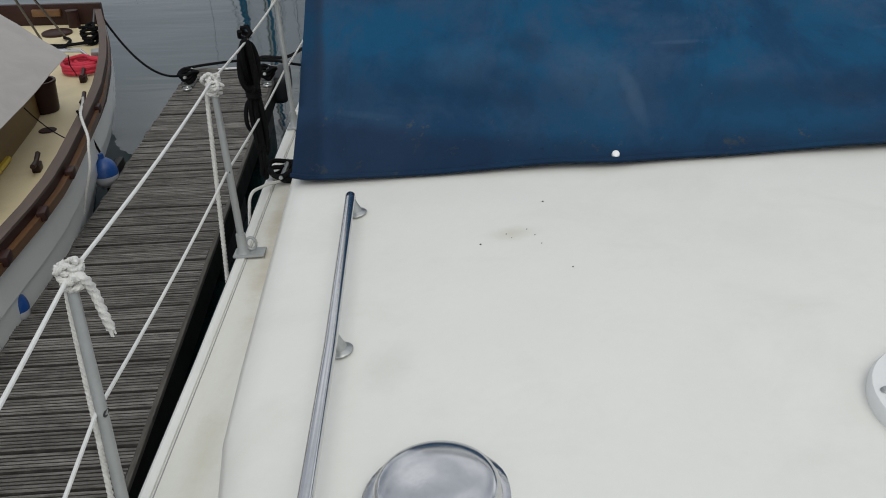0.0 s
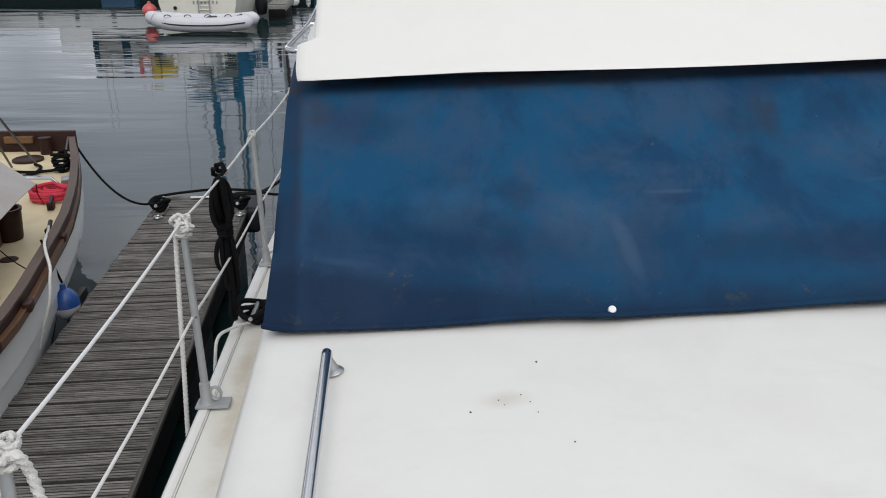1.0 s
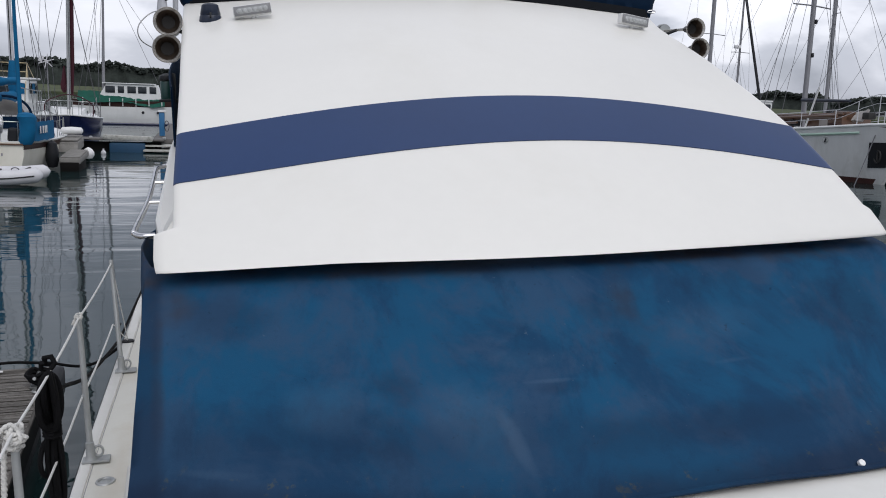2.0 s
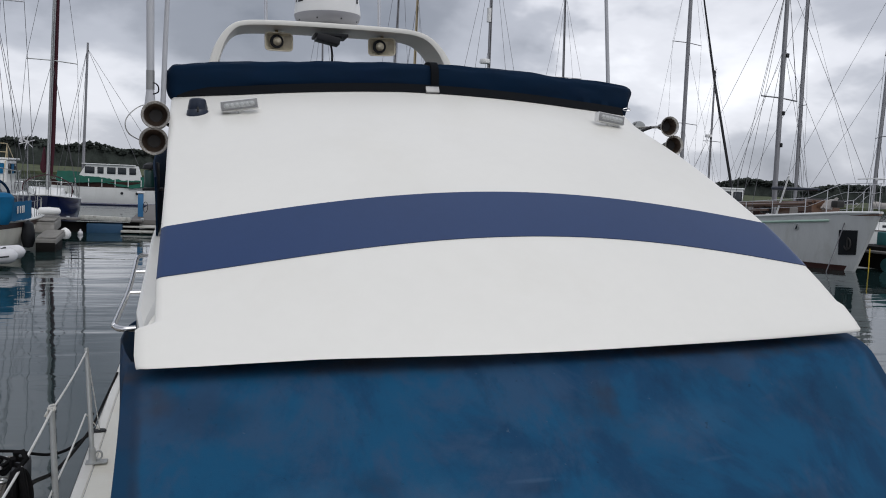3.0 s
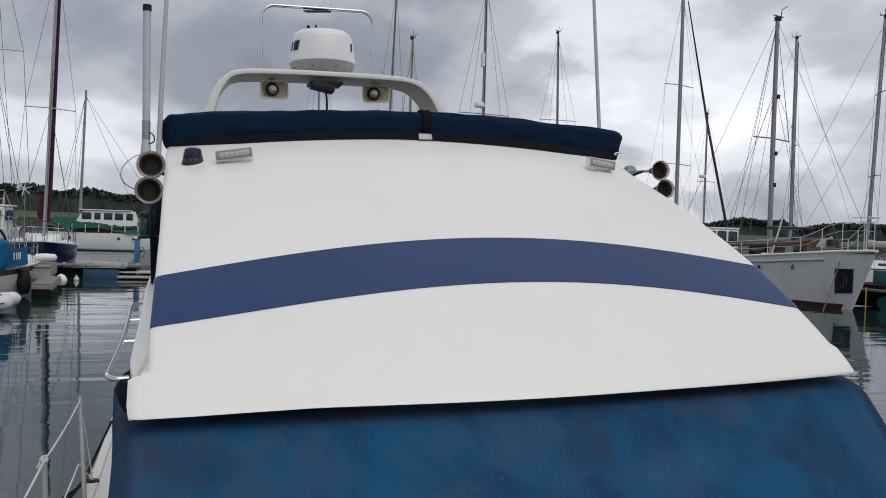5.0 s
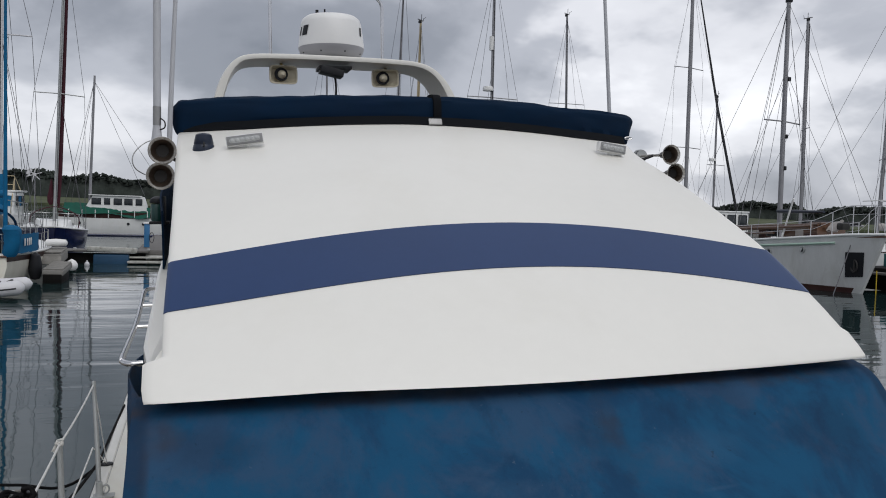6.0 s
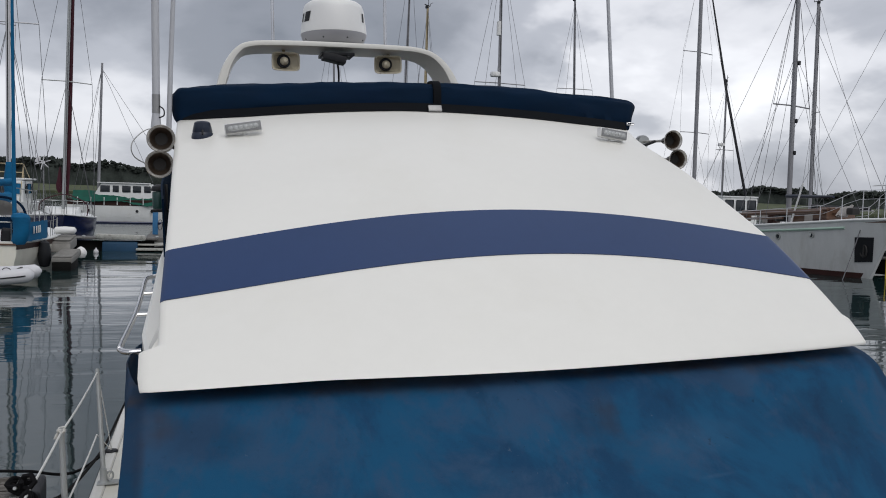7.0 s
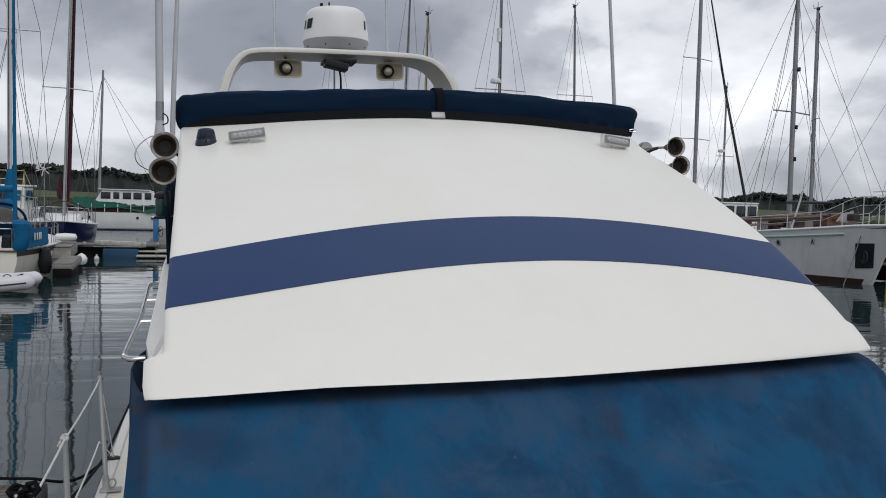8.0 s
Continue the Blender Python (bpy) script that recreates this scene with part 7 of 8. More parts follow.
for nm, bmx, m in (("hull", loft(B(), rg), WHITEH), ("cabin", box(B(), (0, 3.8, 2.4), (2.4, 4.0, 1.4), (0, 0, 0), 0.12), WHITEH), ("roof", box(B(), (0, 3.6, 3.16), (2.7, 4.4, 0.12), (0, 0, 0), 0.04), WHITEH)):
    bmx.transform(TF)
    part(nm, bmx, m, mb)
for s in (-1, 1):
    for k in range(3):
        bmx = box(B(), (s * 1.21, 2.5 + 1.2 * k, 2.6), (0.03, 0.85, 0.6), (0, 0, 0), 0.05)
        bmx.transform(TF)
        part("window", bmx, TEALC if k == 1 else WINDOW, mb)
for k in range(3):
    bmx = box(B(), (-0.75 + 0.75 * k, 5.82, 2.6), (0.6, 0.03, 0.6), (0, 0, 0), 0.05)
    bmx.transform(TF)
    part("windscreen", bmx, WINDOW if k == 1 else TEALC, mb)
bmx = B()
for a, b in (((-1.1, 5.0, 1.7), (-1.1, 5.0, 4.05)), ((0.4, 5.0, 3.1), (0.4, 5.0, 4.05)), ((-1.1, 5.0, 4.05), (0.4, 5.0, 4.05)), ((-1.1, 5.0, 3.55), (0.4, 5.0, 3.55)), ((-1.1, 5.0, 4.05), (-1.1, 6.6, 1.9)), ((-0.4, 5.0, 3.55), (-0.1, 5.0, 4.05)), ((-1.1, 5.0, 4.05), (-1.1, 2.4, 3.2))):
    tube(bmx, [a, b], 0.026, 6)
bmx.transform(TF)
part("gantry", bmx, PALEW, mb, "faded yellow tubular gantry")
for s in (-1, 1):
    bmx = tube(B(), [(s * abs(r[0][0]) * 0.95, r[0][1], r[0][2] + 0.75) for r in rg[4:]], 0.03, 6)
    for r in rg[4::2]:
        tube(bmx, [(s * abs(r[0][0]) * 0.95, r[0][1], r[0][2]), (s * abs(r[0][0]) * 0.95, r[0][1], r[0][2] + 0.75)], 0.025, 6)
    bmx.transform(TF)
    part("side_rail", bmx, DULLST, mb)
GX, GZ = -8.10, 4.02
wg = thing("wind_generator", (GX, 47.5, 1.38), "white six-bladed wind generator on a pole", "wind generator")
part("pole", tube(B(), [(GX, 47.5, 1.38), (GX, 47.5, GZ - 0.05)], 0.03, 6), ALU, wg)
part("body", tube(B(), [(GX, 47.3, GZ), (GX, 47.6, GZ), (GX - 0.2, 47.9, GZ + 0.1)], [0.06, 0.07, 0.02], 8), WHITEP, wg)
for k in range(6):
    a = k * math.tau / 6 + 0.3
    part("blade", box(B(), (GX + 0.20 * math.cos(a), 47.26, GZ + 0.20 * math.sin(a)), (0.36, 0.012, 0.05), (0, -math.degrees(a), 0), 0.004), PVC, wg)
part("fin", box(B(), (GX - 0.32, 47.8, GZ + 0.14), (0.20, 0.02, 0.32), (0, 25, 0), 0.005), PVC, wg)

lm = thing("canopied_cruiser", (-15, 44.2, 0), "white motor cruiser with a dark navy canopy at the jetty", "motor boat")
LF = pose(-10.6, 44.5, 0, 0, 0, 93)
rg = hull_rings(10.5, 3.3, 1.45, 0.9, 1.2, 0.3)
bmx = loft(B(), rg)
bmx.transform(LF)
part("hull", bmx, WHITEH, lm)
bmx = box(B(), (0, 4.6, 1.95), (2.5, 4.2, 0.95), (0, 0, 0), 0.15)
bmx.transform(LF)
part("superstructure", bmx, WHITEH, lm)
bmx = box(B(), (0, 3.6, 2.55), (2.7, 3.1, 1.35), (0, 0, 0), 0.1)
bmx.transform(LF)
can = part("canopy", bmx, DODGER, lm, "dark navy canopy")
for k in range(2):
    bmx = box(B(), (-1.36, 2.8 + 1.5 * k, 2.6), (0.02, 1.1, 0.8), (0, 0, 0), 0.02)
    bmx.transform(LF)
    part("canopy_window", bmx, GREYC, can)
for k in range(4):
    bmx = lathe(B(), ((0.001, 0.02), (0.12, 0.02), (0.14, 0.0), (0.001, -0.03)), LF @ pose(-1.6, 2.2 + 1.7 * k, 0.95, 0, -90), 12)
    part("porthole", bmx, BLACKP, lm)
for y0, hh in ((3.0, 4.8), (5.2, 6.4), (4.9, 6.2)):
    bmx = tube(B(), [(0.4, y0, 2.0), (0.4, y0, hh)], 0.03, 6)
    bmx.transform(LF)
    part("aerial", bmx, WHITEP, lm)

# more sailing boats moored beyond, known mostly by their rigs
FLEET = (
    ("white_sloop", (-10.17, 43.0), 12, 8.8, 2.8, 1.1, WHITEH, (4.4, 15.73, 0.08, (10.81,), 1.73, ALU), None, 0.0, "white sloop with a bare alloy mast lying beyond the jetty"),
    ("white_ketch", (8.13, 47.5), 8, 9.0, 2.8, 1.2, WHITEH, (4.5, 13.9, 0.06, (8.5,), 1.0, ALU), DODGER, -1.5, "white sailing boat with a slender alloy mast"),
    ("blue_sloop", (10.3, 45.5), -10, 9.0, 2.8, 1.2, NAVYH, (4.5, 17.2, 0.07, (7.5,), 1.0, ALU), DODGER, 1.25, "blue-hulled sloop with a slender mast"),
    ("gaff_cutter", (12.94, 45.5), 6, 9.0, 2.8, 1.2, CREAMH, (4.5, 14.14, 0.085, (8.5,), 0.6, PALEW), GREYC, 0.2, "cream cutter with a pale wooden mast"),
    ("radar_sloop", (14.71, 37.5), 3, 9.0, 2.9, 1.2, WHITEH, (4.5, 15.6, 0.085, (8.75,), 1.4, ALU), TEALC, -0.63, "white sloop with radar brackets on its mast"),
    ("small_sloop", (24.41, 50.5), -4, 9.0, 2.9, 1.2, WHITEH, (4.5, 16.66, 0.085, (10.5,), 1.3, ALU), DODGER, -1.77, "white sloop with a tapering mast and cap shrouds"),
    ("cutter", (30.11, 53.8), -165, 8.8, 3.0, 1.3, WHITEH, (3.9, 19.0, 0.13, (7.5, 12.75), 1.35, ALU), DODGER, -0.53, "white cutter with a dark furled headsail"),
    ("motor_sailer", (39.28, 54.0), 10, 8.5, 2.9, 1.3, WHITEH, (4.0, 12.36, 0.08, (7.0,), 0.9, ALU), DODGER, -0.41, "white motor sailer with a mast-mounted radar"),
    ("navy_ketch", (42.15, 45.2), 65, 10.0, 3.1, 1.4, NAVYH, (4.6, 16.03, 0.115, (8.9,), 1.0, ALU), BLACKP, -0.95, "navy ketch with a dark sail cover"),
    ("grey_sloop", (41.37, 37.92), 63, 10.5, 2.9, 1.3, WHITEH, (4.5, 15.86, 0.1, (6.6, 11.4), 1.1, ALU), GREYC, 2.23, "white sloop at the end of the row"),
)
for nm, at, turn, L, bw, fb, hm, mast, bc, tilt, lab in FLEET:
    bt, _ = sailing_boat(nm, at, turn, L, bw, fb, hm, lab, mast=mast, boomc=bc, lean=tilt)
    if nm == "cutter":
        part("furled_headsail", tube(B(), [(0, L * 0.96, 1.9), (0, L * 0.935, 3.0), (0, (L * 0.97 + mast[0]) / 2, 10.0), (0, mast[0] + 0.25, 18.3)], [0.04, 0.085, 0.080, 0.035], 10), BLACKP, bt, "dark furled headsail")
    if nm in ("radar_sloop", "motor_sailer"):
        z = 9.1 if nm == "radar_sloop" else 7.3
        part("mast_radar", lathe(B(), ((0.001, 0), (0.26, 0), (0.28, 0.08), (0.24, 0.22), (0.001, 0.25)), pose(-0.32, mast[0], z), 16), WHITEP, bt, "small white radar drum")
        if nm == "radar_sloop":
            part("reflector", tube(B(), [(-0.2, mast[0], 11.2), (-0.2, mast[0], 11.9)], 0.12, 10), WHITEP, bt, "white radar reflector tube")

# ---- white ketch, bow towards the water ----
kt = thing("wooden_yacht", (26.5, 36, 0), "large white wooden yacht with a pale green strake and varnished deckhouse", "sailing boat")
KX = 26.28
KETCHW = mat("weathered_white_planking", (0.58, 0.59, 0.585), 0.45, var=0.10, scale=1.6, fine=22, bump=0.08, stain=(0.30, 0.29, 0.25), stain_amt=0.45, stretch=(1, 1, 0.25))


def kw(y):
    t = min(max((y - 27.7) / 6.5, 0), 1)
    return 0.06 + 1.86 * math.sin(t * math.pi / 2) ** 0.95


def ksheer(y):
    return 2.20 + 0.0060 * max(0, 36 - y) ** 1.8 - 0.058 * min(max(0, y - 29), 9.5)


kys = [27.72 + 0.35 * i for i in range(10)] + [31.4 + 1.2 * i for i in range(12)]
rings = []
for y in kys:
    w, z = kw(y), ksheer(y)
    fwd = max(0, (32.6 - y) / 4.9)
    dn = 1.25 * fwd ** 0.9 if y < 32.6 else 0
    row = [(w, y, z), (w * 0.985, y + dn * 0.18, z * 0.8), (w * 0.96, y + dn * 0.5, z * 0.45), (w * 0.93, y + dn * 0.85, 0.22), (w * 0.9, y + dn, -0.05), (w * 0.5, y + dn * 1.1, -0.5)]
    rings.append([(KX - a, q, h) for a, q, h in row] + [(KX + a, q, h) for a, q, h in row[::-1]])
part("hull", loft(B(), rings), KETCHW, kt)
for s, i0 in ((-1, 0), (1, -1)):
    part("cap_rail", tube(B(), [Vector(r[i0]) + Vector((0, 0, 0.03)) for r in rings], 0.055, 8), WHITEH, kt)
    part("strake", tube(B(), [Vector(r[i0]).lerp(Vector(r[1 if i0 == 0 else -2]), 0.6) + Vector((s * 0.01, 0, 0)) for r in rings[5:]], 0.06, 6), MINT, kt, "pale green rubbing strake")
    part("boot_top", loft(B(), [[Vector(r[3 if i0 == 0 else -4]) + Vector((s * 0.012, 0, 0)), Vector(r[4 if i0 == 0 else -5]) + Vector((s * 0.012, 0, 0)), Vector(r[4 if i0 == 0 else -5]) - Vector((s * 0.05, 0, 0)), Vector(r[3 if i0 == 0 else -4]) - Vector((s * 0.05, 0, 0))] for r in rings[1:]]), REDB, kt, "dark red boot top")
part("deck", loft(B(), [[(KX - kw(y) * 0.97, y, ksheer(y) - 0.10), (KX - kw(y) * 0.97, y, ksheer(y) - 0.02), (KX + kw(y) * 0.97, y, ksheer(y) - 0.02), (KX + kw(y) * 0.97, y, ksheer(y) - 0.10)] for y in kys]), VARN, kt, "brown timber deck")
def kside(y, z):
    """A place on the side that faces the water."""
    i = max(k for k in range(len(kys)) if kys[k] <= y)
    j = min(i + 1, len(kys) - 1)
    f = (y - kys[i]) / max(1e-6, kys[j] - kys[i])
    best = None
    for a, b in zip(range(0, 4), range(1, 5)):
        p0 = Vector(rings[i][a]).lerp(Vector(rings[j][a]), f)
        p1 = Vector(rings[i][b]).lerp(Vector(rings[j][b]), f)
        if p1.z <= z <= p0.z:
            best = p0.lerp(p1, (p0.z - z) / max(1e-6, p0.z - p1.z))
    return best or Vector(rings[i][2])
for y in (30.85, 32.6, 35.1, 37.0):
    p = kside(y, ksheer(y) - 0.52)
    ph = part("porthole", lathe(B(), ((0.001, 0.0), (0.10, 0.0), (0.105, 0.03), (0.14, 0.03), (0.15, 0.0), (0.15, -0.04), (0.001, -0.04)), turned(p, (-1, -0.1, 0)), 20), DULLST, kt, "dull steel-rimmed porthole")
    part("glass", lathe(B(), ((0.001, 0.006), (0.10, 0.005), (0.10, -0.002), (0.001, -0.002)), turned(p, (-1, -0.1, 0)), 20), WINDOW, ph)
q0 = [kside(28.22, 1.73), kside(28.95, 1.70), kside(28.62, 0.66), kside(27.9, 0.72)]
bm = B()
nrm = (q0[1] - q0[0]).cross(q0[3] - q0[0]).normalized()
if nrm.x > 0:
    nrm = -nrm
loft(bm, [[p + nrm * 0.035 for p in q0], [p - nrm * 0.12 for p in q0]])
hw = part("hawse_plate", bm, BLACKP, kt, "black anchor recess plate")
ctr = sum(q0, Vector()) / 4 + nrm * 0.05
part("anchor", tube(tube(B(), [ctr + Vector((0, 0.17 * math.cos(a), -0.05 + 0.25 * math.sin(a))) for a in [i * math.tau / 18 for i in range(18)]], 0.035, 6, closed=True), [ctr + Vector((0, 0, 0.15)), ctr + Vector((0, 0, -0.25))], 0.04, 6), GREYP, hw, "stowed dark anchor")
part("anchor_chain", tube(B(), sag((ctr.x - 0.1, ctr.y + 0.1, ctr.z + 0.9), (24.6, 28.6, -0.05), 0.05), 0.022, 6), RIG, kt, "dark line running down to the water")
part("wheelhouse", box(B(), (KX, 39.5, 2.40), (2.1, 3.0, 1.70), (0, 0, 0), 0.1), WHITEH, kt)
part("wheelhouse_roof", box(B(), (KX, 39.5, 3.27), (2.15, 3.1, 0.08), (0, 0, 0), 0.05), WHITEH, kt)
for k in range(3):
    part("wheelhouse_window", box(B(), (KX - 0.66 + 0.66 * k, 37.98, 2.82), (0.50, 0.03, 0.60), (0, 0, 0), 0.05), WINDOW, kt)
    part("wheelhouse_window", box(B(), (KX - 1.06, 38.6 + 0.9 * k, 2.82), (0.03, 0.68, 0.60), (0, 0, 0), 0.05), WINDOW, kt)
part("deckhouse", box(B(), (KX, 31.9, 2.42), (1.5, 2.2, 0.60), (0, 0, 0), 0.05), VARN, kt, "varnished brown deckhouse")
part("hatch", box(B(), (KX - 0.1, 31.2, 2.7), (0.9, 0.8, 0.4), (0, 0, 0), 0.05), VARN, kt, "varnished hatch")
part("spar", tube(B(), [(KX - 1.2, 30.6, 2.72), (KX - 1.45, 36.4, 2.40)], 0.07, 8), VARN, kt, "varnished spar on the rail")
part("boat_boom", tube(B(), [(KX - 0.1, 31.2, 3.35), (KX, 34.4, 3.35)], [0.06, 0.10], 10), NAVYP, kt, "dark covered boom")
part("mainmast", tube(B(), [(26.57, 34.6, 1.75), (26.50, 34.6, 8.0), (26.45, 34.6, 13.35)], [0.12, 0.115, 0.095], 12), ALU, kt)
part("masthead", tube(tube(box(B(), (26.47, 34.6, 13.3), (0.26, 0.24, 0.22), (0, 0, 0), 0.04), [(26.15, 34.5, 13.42), (26.85, 34.7, 13.42)], 0.03, 5), [(26.62, 34.6, 13.3), (26.68, 34.6, 13.75), (27.0, 34.6, 13.95)], 0.02, 5), BLACKP, kt, "masthead fittings")
for z in (5.4, 6.9, 9.6):
    part("mast_fitting", box(B(), (26.52 + 0.1, 34.5, z), (0.12, 0.14, 0.20), (0, 0, 0), 0.03), BLACKP, kt, "dark mast fitting")
part("main_spreader", tube(B(), [(25.41, 34.6, 7.65), (26.5, 34.6, 7.62), (27.43, 34.6, 7.52)], 0.035, 6), ALU, kt)
stays(kt, (26.45, 34.6, 13.2), ((KX - 1.9, 34.9, 1.90), (KX - 1.9, 34.2, 1.94), (KX + 1.9, 34.4, 1.93), (KX, 27.8, 2.50), (25.41, 34.6, 7.65), (27.43, 34.6, 7.52), (KX - 1.0, 41.5, 1.8)), 0.013)
stays(kt, (26.48, 34.6, 10.0), ((KX, 29.6, 2.6), (KX - 1.9, 35.6, 1.90), (KX - 1.9, 33.4, 2.05), (KX + 1.9, 33.8, 2.02)), 0.012)
for s in (-1, 1):
    pts = [(KX + s * kw(y) * 0.97, y, ksheer(y) + (0.72 if y > 30.4 else 0.72 + 0.5 * min(1, (30.4 - y) / 1.2))) for y in [28.0 + 0.5 * i for i in range(20)]]
    part("guard_rail", tube(B(), pts, 0.015, 6), PVC, kt)
    part("guard_rail", tube(B(), [(x, y, z - 0.36) for x, y, z in pts], 0.010, 6), PVC, kt)
    for y in (28.1, 28.9, 29.7, 30.6, 32.2, 33.8, 35.4, 37.0):
        part("rail_post", tube(B(), [(KX + s * kw(y) * 0.97, y, ksheer(y)), (KX + s * kw(y) * 0.97, y, ksheer(y) + (0.72 if y > 30.4 else 0.72 + 0.5 * min(1, (30.4 - y) / 1.2)))], 0.019, 6), PVC, kt)
part("pulpit", tube(B(), smooth_line([(KX - 0.45, 28.6, 3.82), (KX - 0.25, 28.0, 3.85), (KX, 27.6, 3.85), (KX + 0.25, 28.0, 3.85), (KX + 0.45, 28.6, 3.82)], 4), 0.026, 6), WHITEP, kt, "white tube pulpit")
part("furled_staysail", sheet(B(), lambda a, b: (KX - 0.3 + 0.3 * b + 0.1 * math.sin(a * 7), 30.2 + 1.3 * a, 2.55 + 0.50 * b * (1 - a * 0.6) + fuzz((a * 5, b * 5, 1), 2, 0.1)), 14, 8, (0.1, 0, -0.05)), GREYC, kt, "bundled grey sail on the foredeck")
for k, (x0, y0, x1, y1, z) in enumerate(((-1.0, 31.0, -1.15, 36.8, 2.62), (-0.7, 30.8, -0.9, 36.5, 2.80), (-1.25, 33.0, -1.3, 38.0, 2.35))):
    part("stowed_spar", tube(B(), [(KX + x0, y0, z), (KX + x1, y1, z - 0.25)], 0.055, 8), VARN, kt, "varnished spar stowed along the deck")
for k in range(7):
    part("deck_gear", box(B(), (KX - 0.9 + 0.25 * (k % 3), 31.0 + 0.85 * k, 2.25 + 0.08 * (k % 2)), (0.35, 0.5, 0.30 + 0.12 * (k % 3)), (0, 0, 25 * k), 0.05), (DARKW, GREYC, VARN, BLACKP)[k % 4], kt, "bundled gear on the deck")
part("windlass", box(B(), (KX - 0.1, 30.0, 2.75), (0.4, 0.4, 0.3), (0, 0, 0), 0.08), GREYP, kt)
solo("dan_buoy", tube(B(), [(25.0, 32.4, 2.12), (25.05, 31.8, 3.9)], 0.04, 6), WHITEP, (25.0, 32.4, 2.12), "white pole leaning on the ketch rail", "pole")

# teal work float beyond the ketch's bow
wf = thing("work_float", (29.5, 28.8, 0), "worn teal steel work float with a yellow post", "float")
# near-black block: the shadow below the deck is put into its colour
part("hull", box(B(), (30.6, 30.6, 0.55), (5.6, 2.0, 0.95), (0, 0, 12), 0.05), GAPDARK, wf, "near-black hull, the shade under the deck beam in its colour")
part("deck_beam", box(B(), (30.35, 30.1, 0.80), (5.8, 2.5, 0.10), (0, 0, 12), 0.03), JETTYW, wf, "grey deck beam")
for k in range(4):
    part("drum", tube(B(), [(28.0 + 1.25 * k, 28.95 + 0.27 * k, 0.28), (29.05 + 1.25 * k, 29.17 + 0.27 * k, 0.28)], 0.30, 14), TEALF, wf, "teal painted float drum")
part("side", box(B(), (31.4, 30.5, 1.22), (4.2, 1.6, 0.76), (0, 0, 12), 0.05), TEALF, wf, "teal painted steel side")
part("coaming", tube(B(), [(28.6, 29.4, 1.92), (31.0, 29.9, 1.92), (33.4, 30.4, 1.92)], 0.045, 6), WHITEH, wf, "white rail")
part("post", tube(B(), [(27.12, 29.0, -0.3), (27.10, 29.0, 0.95)], 0.022, 8), YELLOW, wf, "yellow post")
for k in range(3):
    part("tyre", tube(B(), [Vector((28.6 + 1.1 * k + 0.24 * math.cos(a), 28.98 + 0.235 * k, 0.62 + 0.28 * math.sin(a))) for a in [i * math.tau / 14 for i in range(14)]], 0.09, 8, closed=True), BLACKP, wf, "black tyre fender")

# ---- far shore ----
def land_strip(name, r0, r1, z1, a0, a1, m, label):
    bm = B()
    n = 120
    rowsl = []
    for i in range(n + 1):
        a = radians(a0 + (a1 - a0) * i / n)
        d = Vector((math.sin(a), math.cos(a), 0))
        wob = 1 + 0.05 * noise.noise(Vector((a * 9, 0, 1)))
        hz = z1 * (0.75 + 0.5 * noise.noise(Vector((a * 6, 3, 1))))
        rowsl.append([d * (r0 * wob) + Vector((0, 0, -1)), d * (r0 * wob) + Vector((0, 0, 0.5)), d * (r0 * wob + (r1 - r0) * 0.5) + Vector((0, 0, hz * 0.45)), d * r1 + Vector((0, 0, hz)), d * r1 + Vector((0, 0, -1))])
    loft(bm, rowsl)
    return solo(name, bm, m, (0, r0, 0), label, "ground", kind="structure")


land_strip("ground_shore", 300, 420, 3.4, -70, 95, FIELD, "low grassy far shore in dull green")
land_strip("ground_hill", 450, 900, 9, -75, 100, EARTH, "low wooded rise behind the far shore")
tmp = B()
bmesh.ops.create_icosphere(tmp, subdivisions=1, radius=1.0)
tv = [v.co.copy() for v in tmp.verts]
tf = [[v.index for v in f.verts] for f in tmp.faces]
tmp.free()
rnd = random.Random(11)
verts, faces = [], []


def clump(c, r, rz):
    base = len(verts)
    o = Vector((rnd.uniform(0, 50), rnd.uniform(0, 50), 0))
    for v in tv:
        k = 1 + 0.5 * noise.noise(v * 2.3 + o)
        verts.append((c[0] + v.x * r * k, c[1] + v.y * r * k, c[2] + v.z * rz * k))
    faces.extend([[i + base for i in f] for f in tf])


SKYLINE = ((-40, 17), (-10.7, 15.4), (-8.9, 16.4), (-7.6, 13.2), (-6.4, 15.6), (-4.4, 13.4), (-3, 12.6), (10, 10), (30, 8), (34.2, 8.4), (36.2, 12.3), (37.4, 10.8), (38.6, 11.9), (39.6, 7.0), (41.2, 10.4), (44.5, 10.6), (66, 12))


def canopy(ang, row):
    """Height of the wood's top at a bearing."""
    h = float(np.interp(ang, [a for a, _ in SKYLINE], [v for _, v in SKYLINE]))
    return h * (0.97 + 0.07 * noise.noise(Vector((ang * 0.8, row * 5.3, 2))) + 0.05 * row)


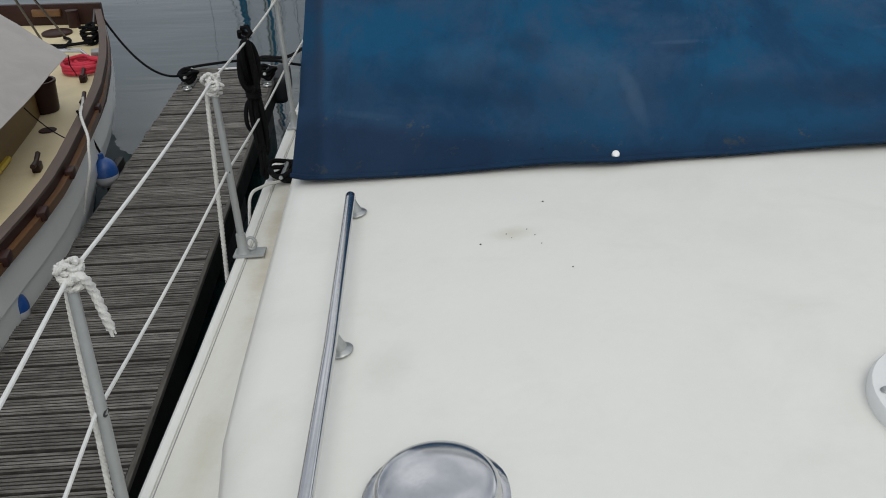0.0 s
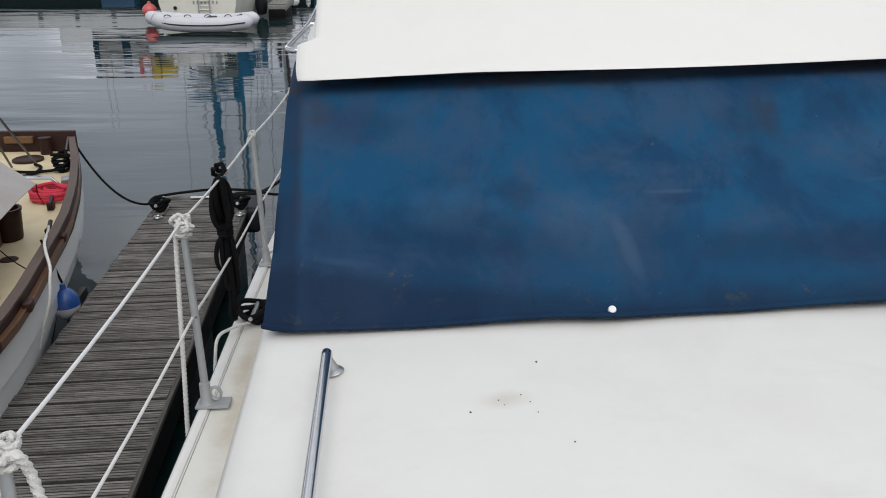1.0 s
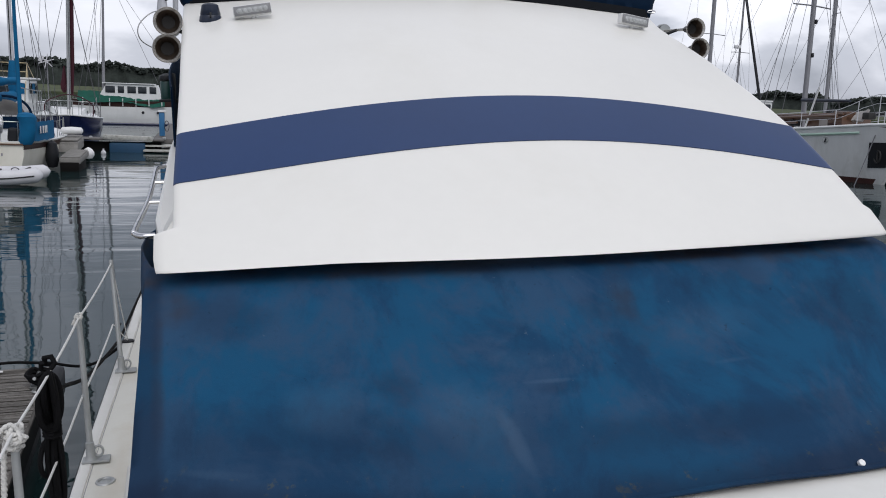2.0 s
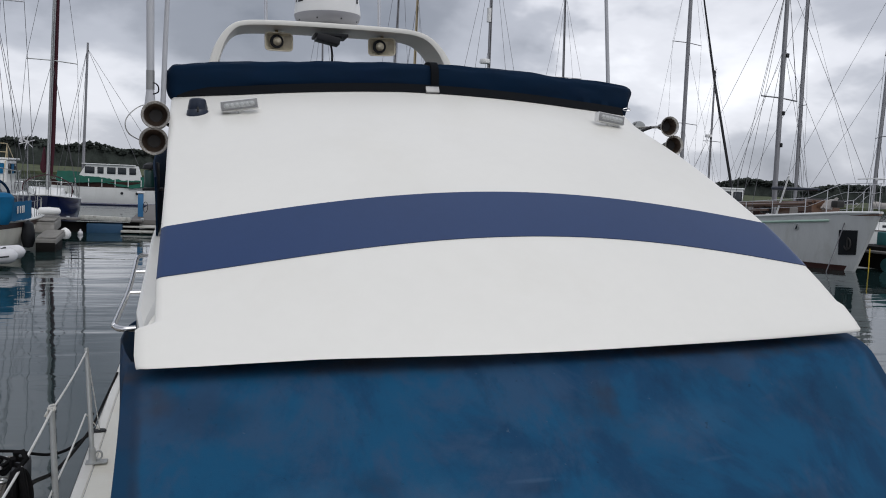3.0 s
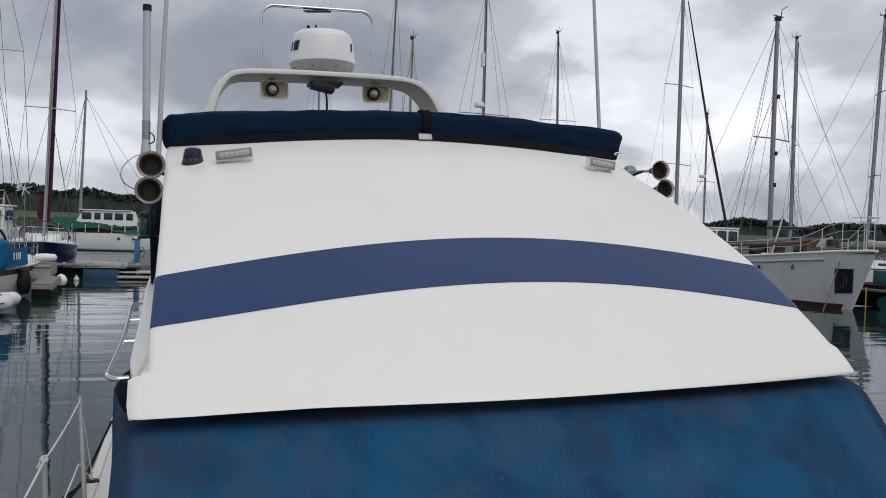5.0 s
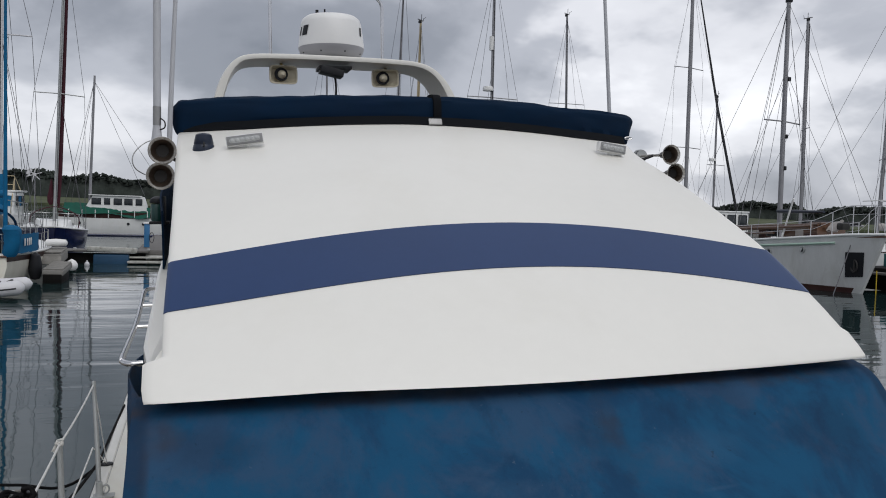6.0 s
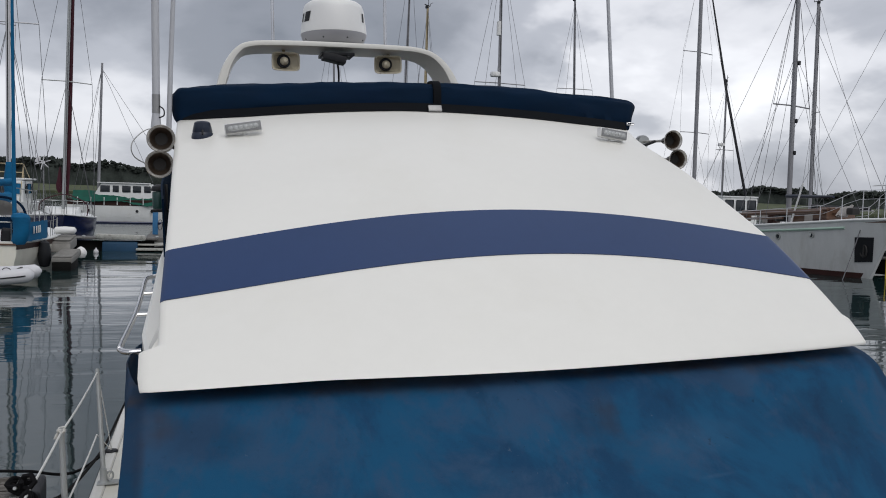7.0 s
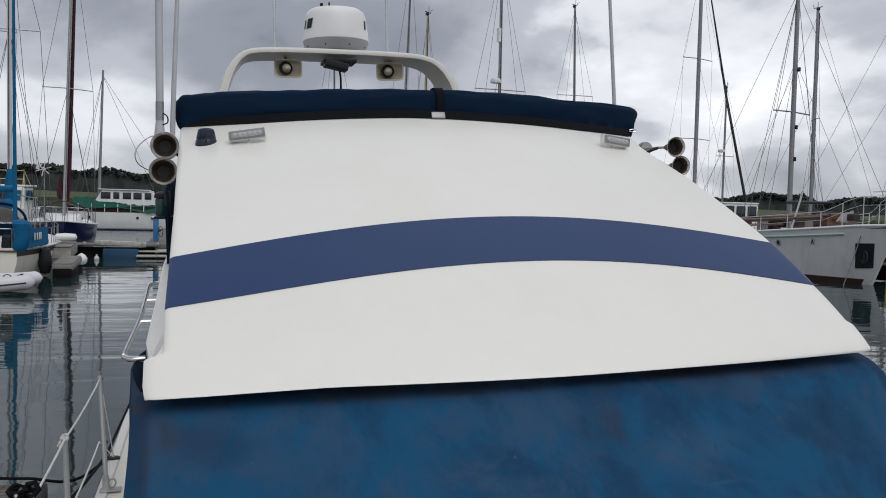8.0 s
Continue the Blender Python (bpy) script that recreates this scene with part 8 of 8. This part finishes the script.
for row, dist in enumerate((455, 510, 570)):
    base = len(verts)
    n = 1800
    for i in range(n + 1):
        ang = -34 + 98 * i / n
        a = radians(ang)
        h = canopy(ang, row) * (0.90 + 0.10 * noise.noise(Vector((ang * 3.0, row, 7))) + 0.015 * rnd.uniform(-1, 1))
        out = [2.2 * noise.noise(Vector((ang * 2.2, k * 1.7, row * 3))) for k in range(3)]
        for dd, z in ((-6, -0.5), (-6 + out[0], h * 0.35), (-4 + out[1], h * 0.72), (-1 + out[2] * 0.5, h), (8, h * 0.8), (12, -0.5)):
            verts.append(((dist + dd) * math.sin(a), (dist + dd) * math.cos(a), z))
    for i in range(n):
        for j in range(5):
            q = base + i * 6 + j
            faces.append([q, q + 1, q + 7, q + 6])
    # single crowns break the ridge
    for i in range(2600):
        ang = rnd.uniform(-14, 54)
        a = radians(ang)
        hgt = canopy(ang, row)
        d2 = dist + rnd.uniform(-5, 3)
        x, y = d2 * math.sin(a), d2 * math.cos(a)
        wdt = rnd.uniform(0.5, 1.7)
        for k in range(2):
            clump((x + rnd.uniform(-wdt, wdt), y + rnd.uniform(-2, 2), hgt * rnd.uniform(0.70, 0.955)), wdt * rnd.uniform(0.5, 0.9), rnd.uniform(0.4, 1.0))
me = bpy.data.meshes.new("far_woods")
me.from_pydata(verts, [], faces)
me.materials.append(WOODS)
me.polygons.foreach_set("use_smooth", [True] * len(me.polygons))
fw = new("far_woods", me)
tagged(fw, "dark wooded skyline of many trees on the far shore", "woods", kind="stuff")

# ---- decking boards of the finger pontoon ----
def board_mesh(seed):
    rb = random.Random(seed)
    n, wd = 5, 0.106
    top = []
    for k in range(n):
        y0 = -wd / 2 + wd * k / n
        g = wd / n
        d0 = rb.uniform(-0.0012, 0.0016)
        top += [(y0 + 0.0026 + d0, -0.013), (y0 + 0.0040 + d0, -0.004), (y0 + 0.0060 + d0, rb.uniform(-0.0030, 0.0012)), (y0 + g - 0.0060, rb.uniform(-0.0030, 0.0012)), (y0 + g - 0.0042, -0.004), (y0 + g - 0.0028, -0.013)]
    prof = [(-wd / 2, -0.040)] + top + [(wd / 2, -0.040)]
    bm = B()
    loft(bm, [[(x, y, z) for y, z in prof] for x in (-PW - 0.004 + rb.uniform(-0.010, 0.008), -0.016 + rb.uniform(-0.008, 0.010))])
    bmesh.ops.recalc_face_normals(bm, faces=bm.faces[:])
    me = bpy.data.meshes.new("board")
    bm.to_mesh(me)
    bm.free()
    me.materials.append(PLANK)
    me.materials.append(GROOVE_SHADE)
    # side and groove faces take the dark colour that draws their shadows
    for f in me.polygons:
        if min(me.vertices[i].co.z for i in f.vertices) < -0.010:
            f.material_index = 1
    return me


# thin shadows between and along the boards, put into a dark colour
GROOVE_SHADE = mat("shade_in_the_grooves", (0.056, 0.052, 0.048), 0.95, var=0.6, scale=20, fine=120, bump=0.5, spec=0.1)
boards = [board_mesh(i) for i in range(5)]
rnd = random.Random(21)
n_boards = int((P1 - P0) / 0.119)
for i in range(n_boards):
    ob = new("board", boards[i % 5])
    ob.parent = pon
    y = P0 + 0.06 + 0.119 * i
    ob.matrix_local = Matrix.Translation(-BASE[pon]) @ pose(rnd.uniform(-0.002, 0.002), y, PZ + rnd.uniform(-0.005, 0.003), rnd.uniform(-1.2, 1.2), rnd.uniform(-0.25, 0.25), rnd.uniform(-0.3, 0.3))
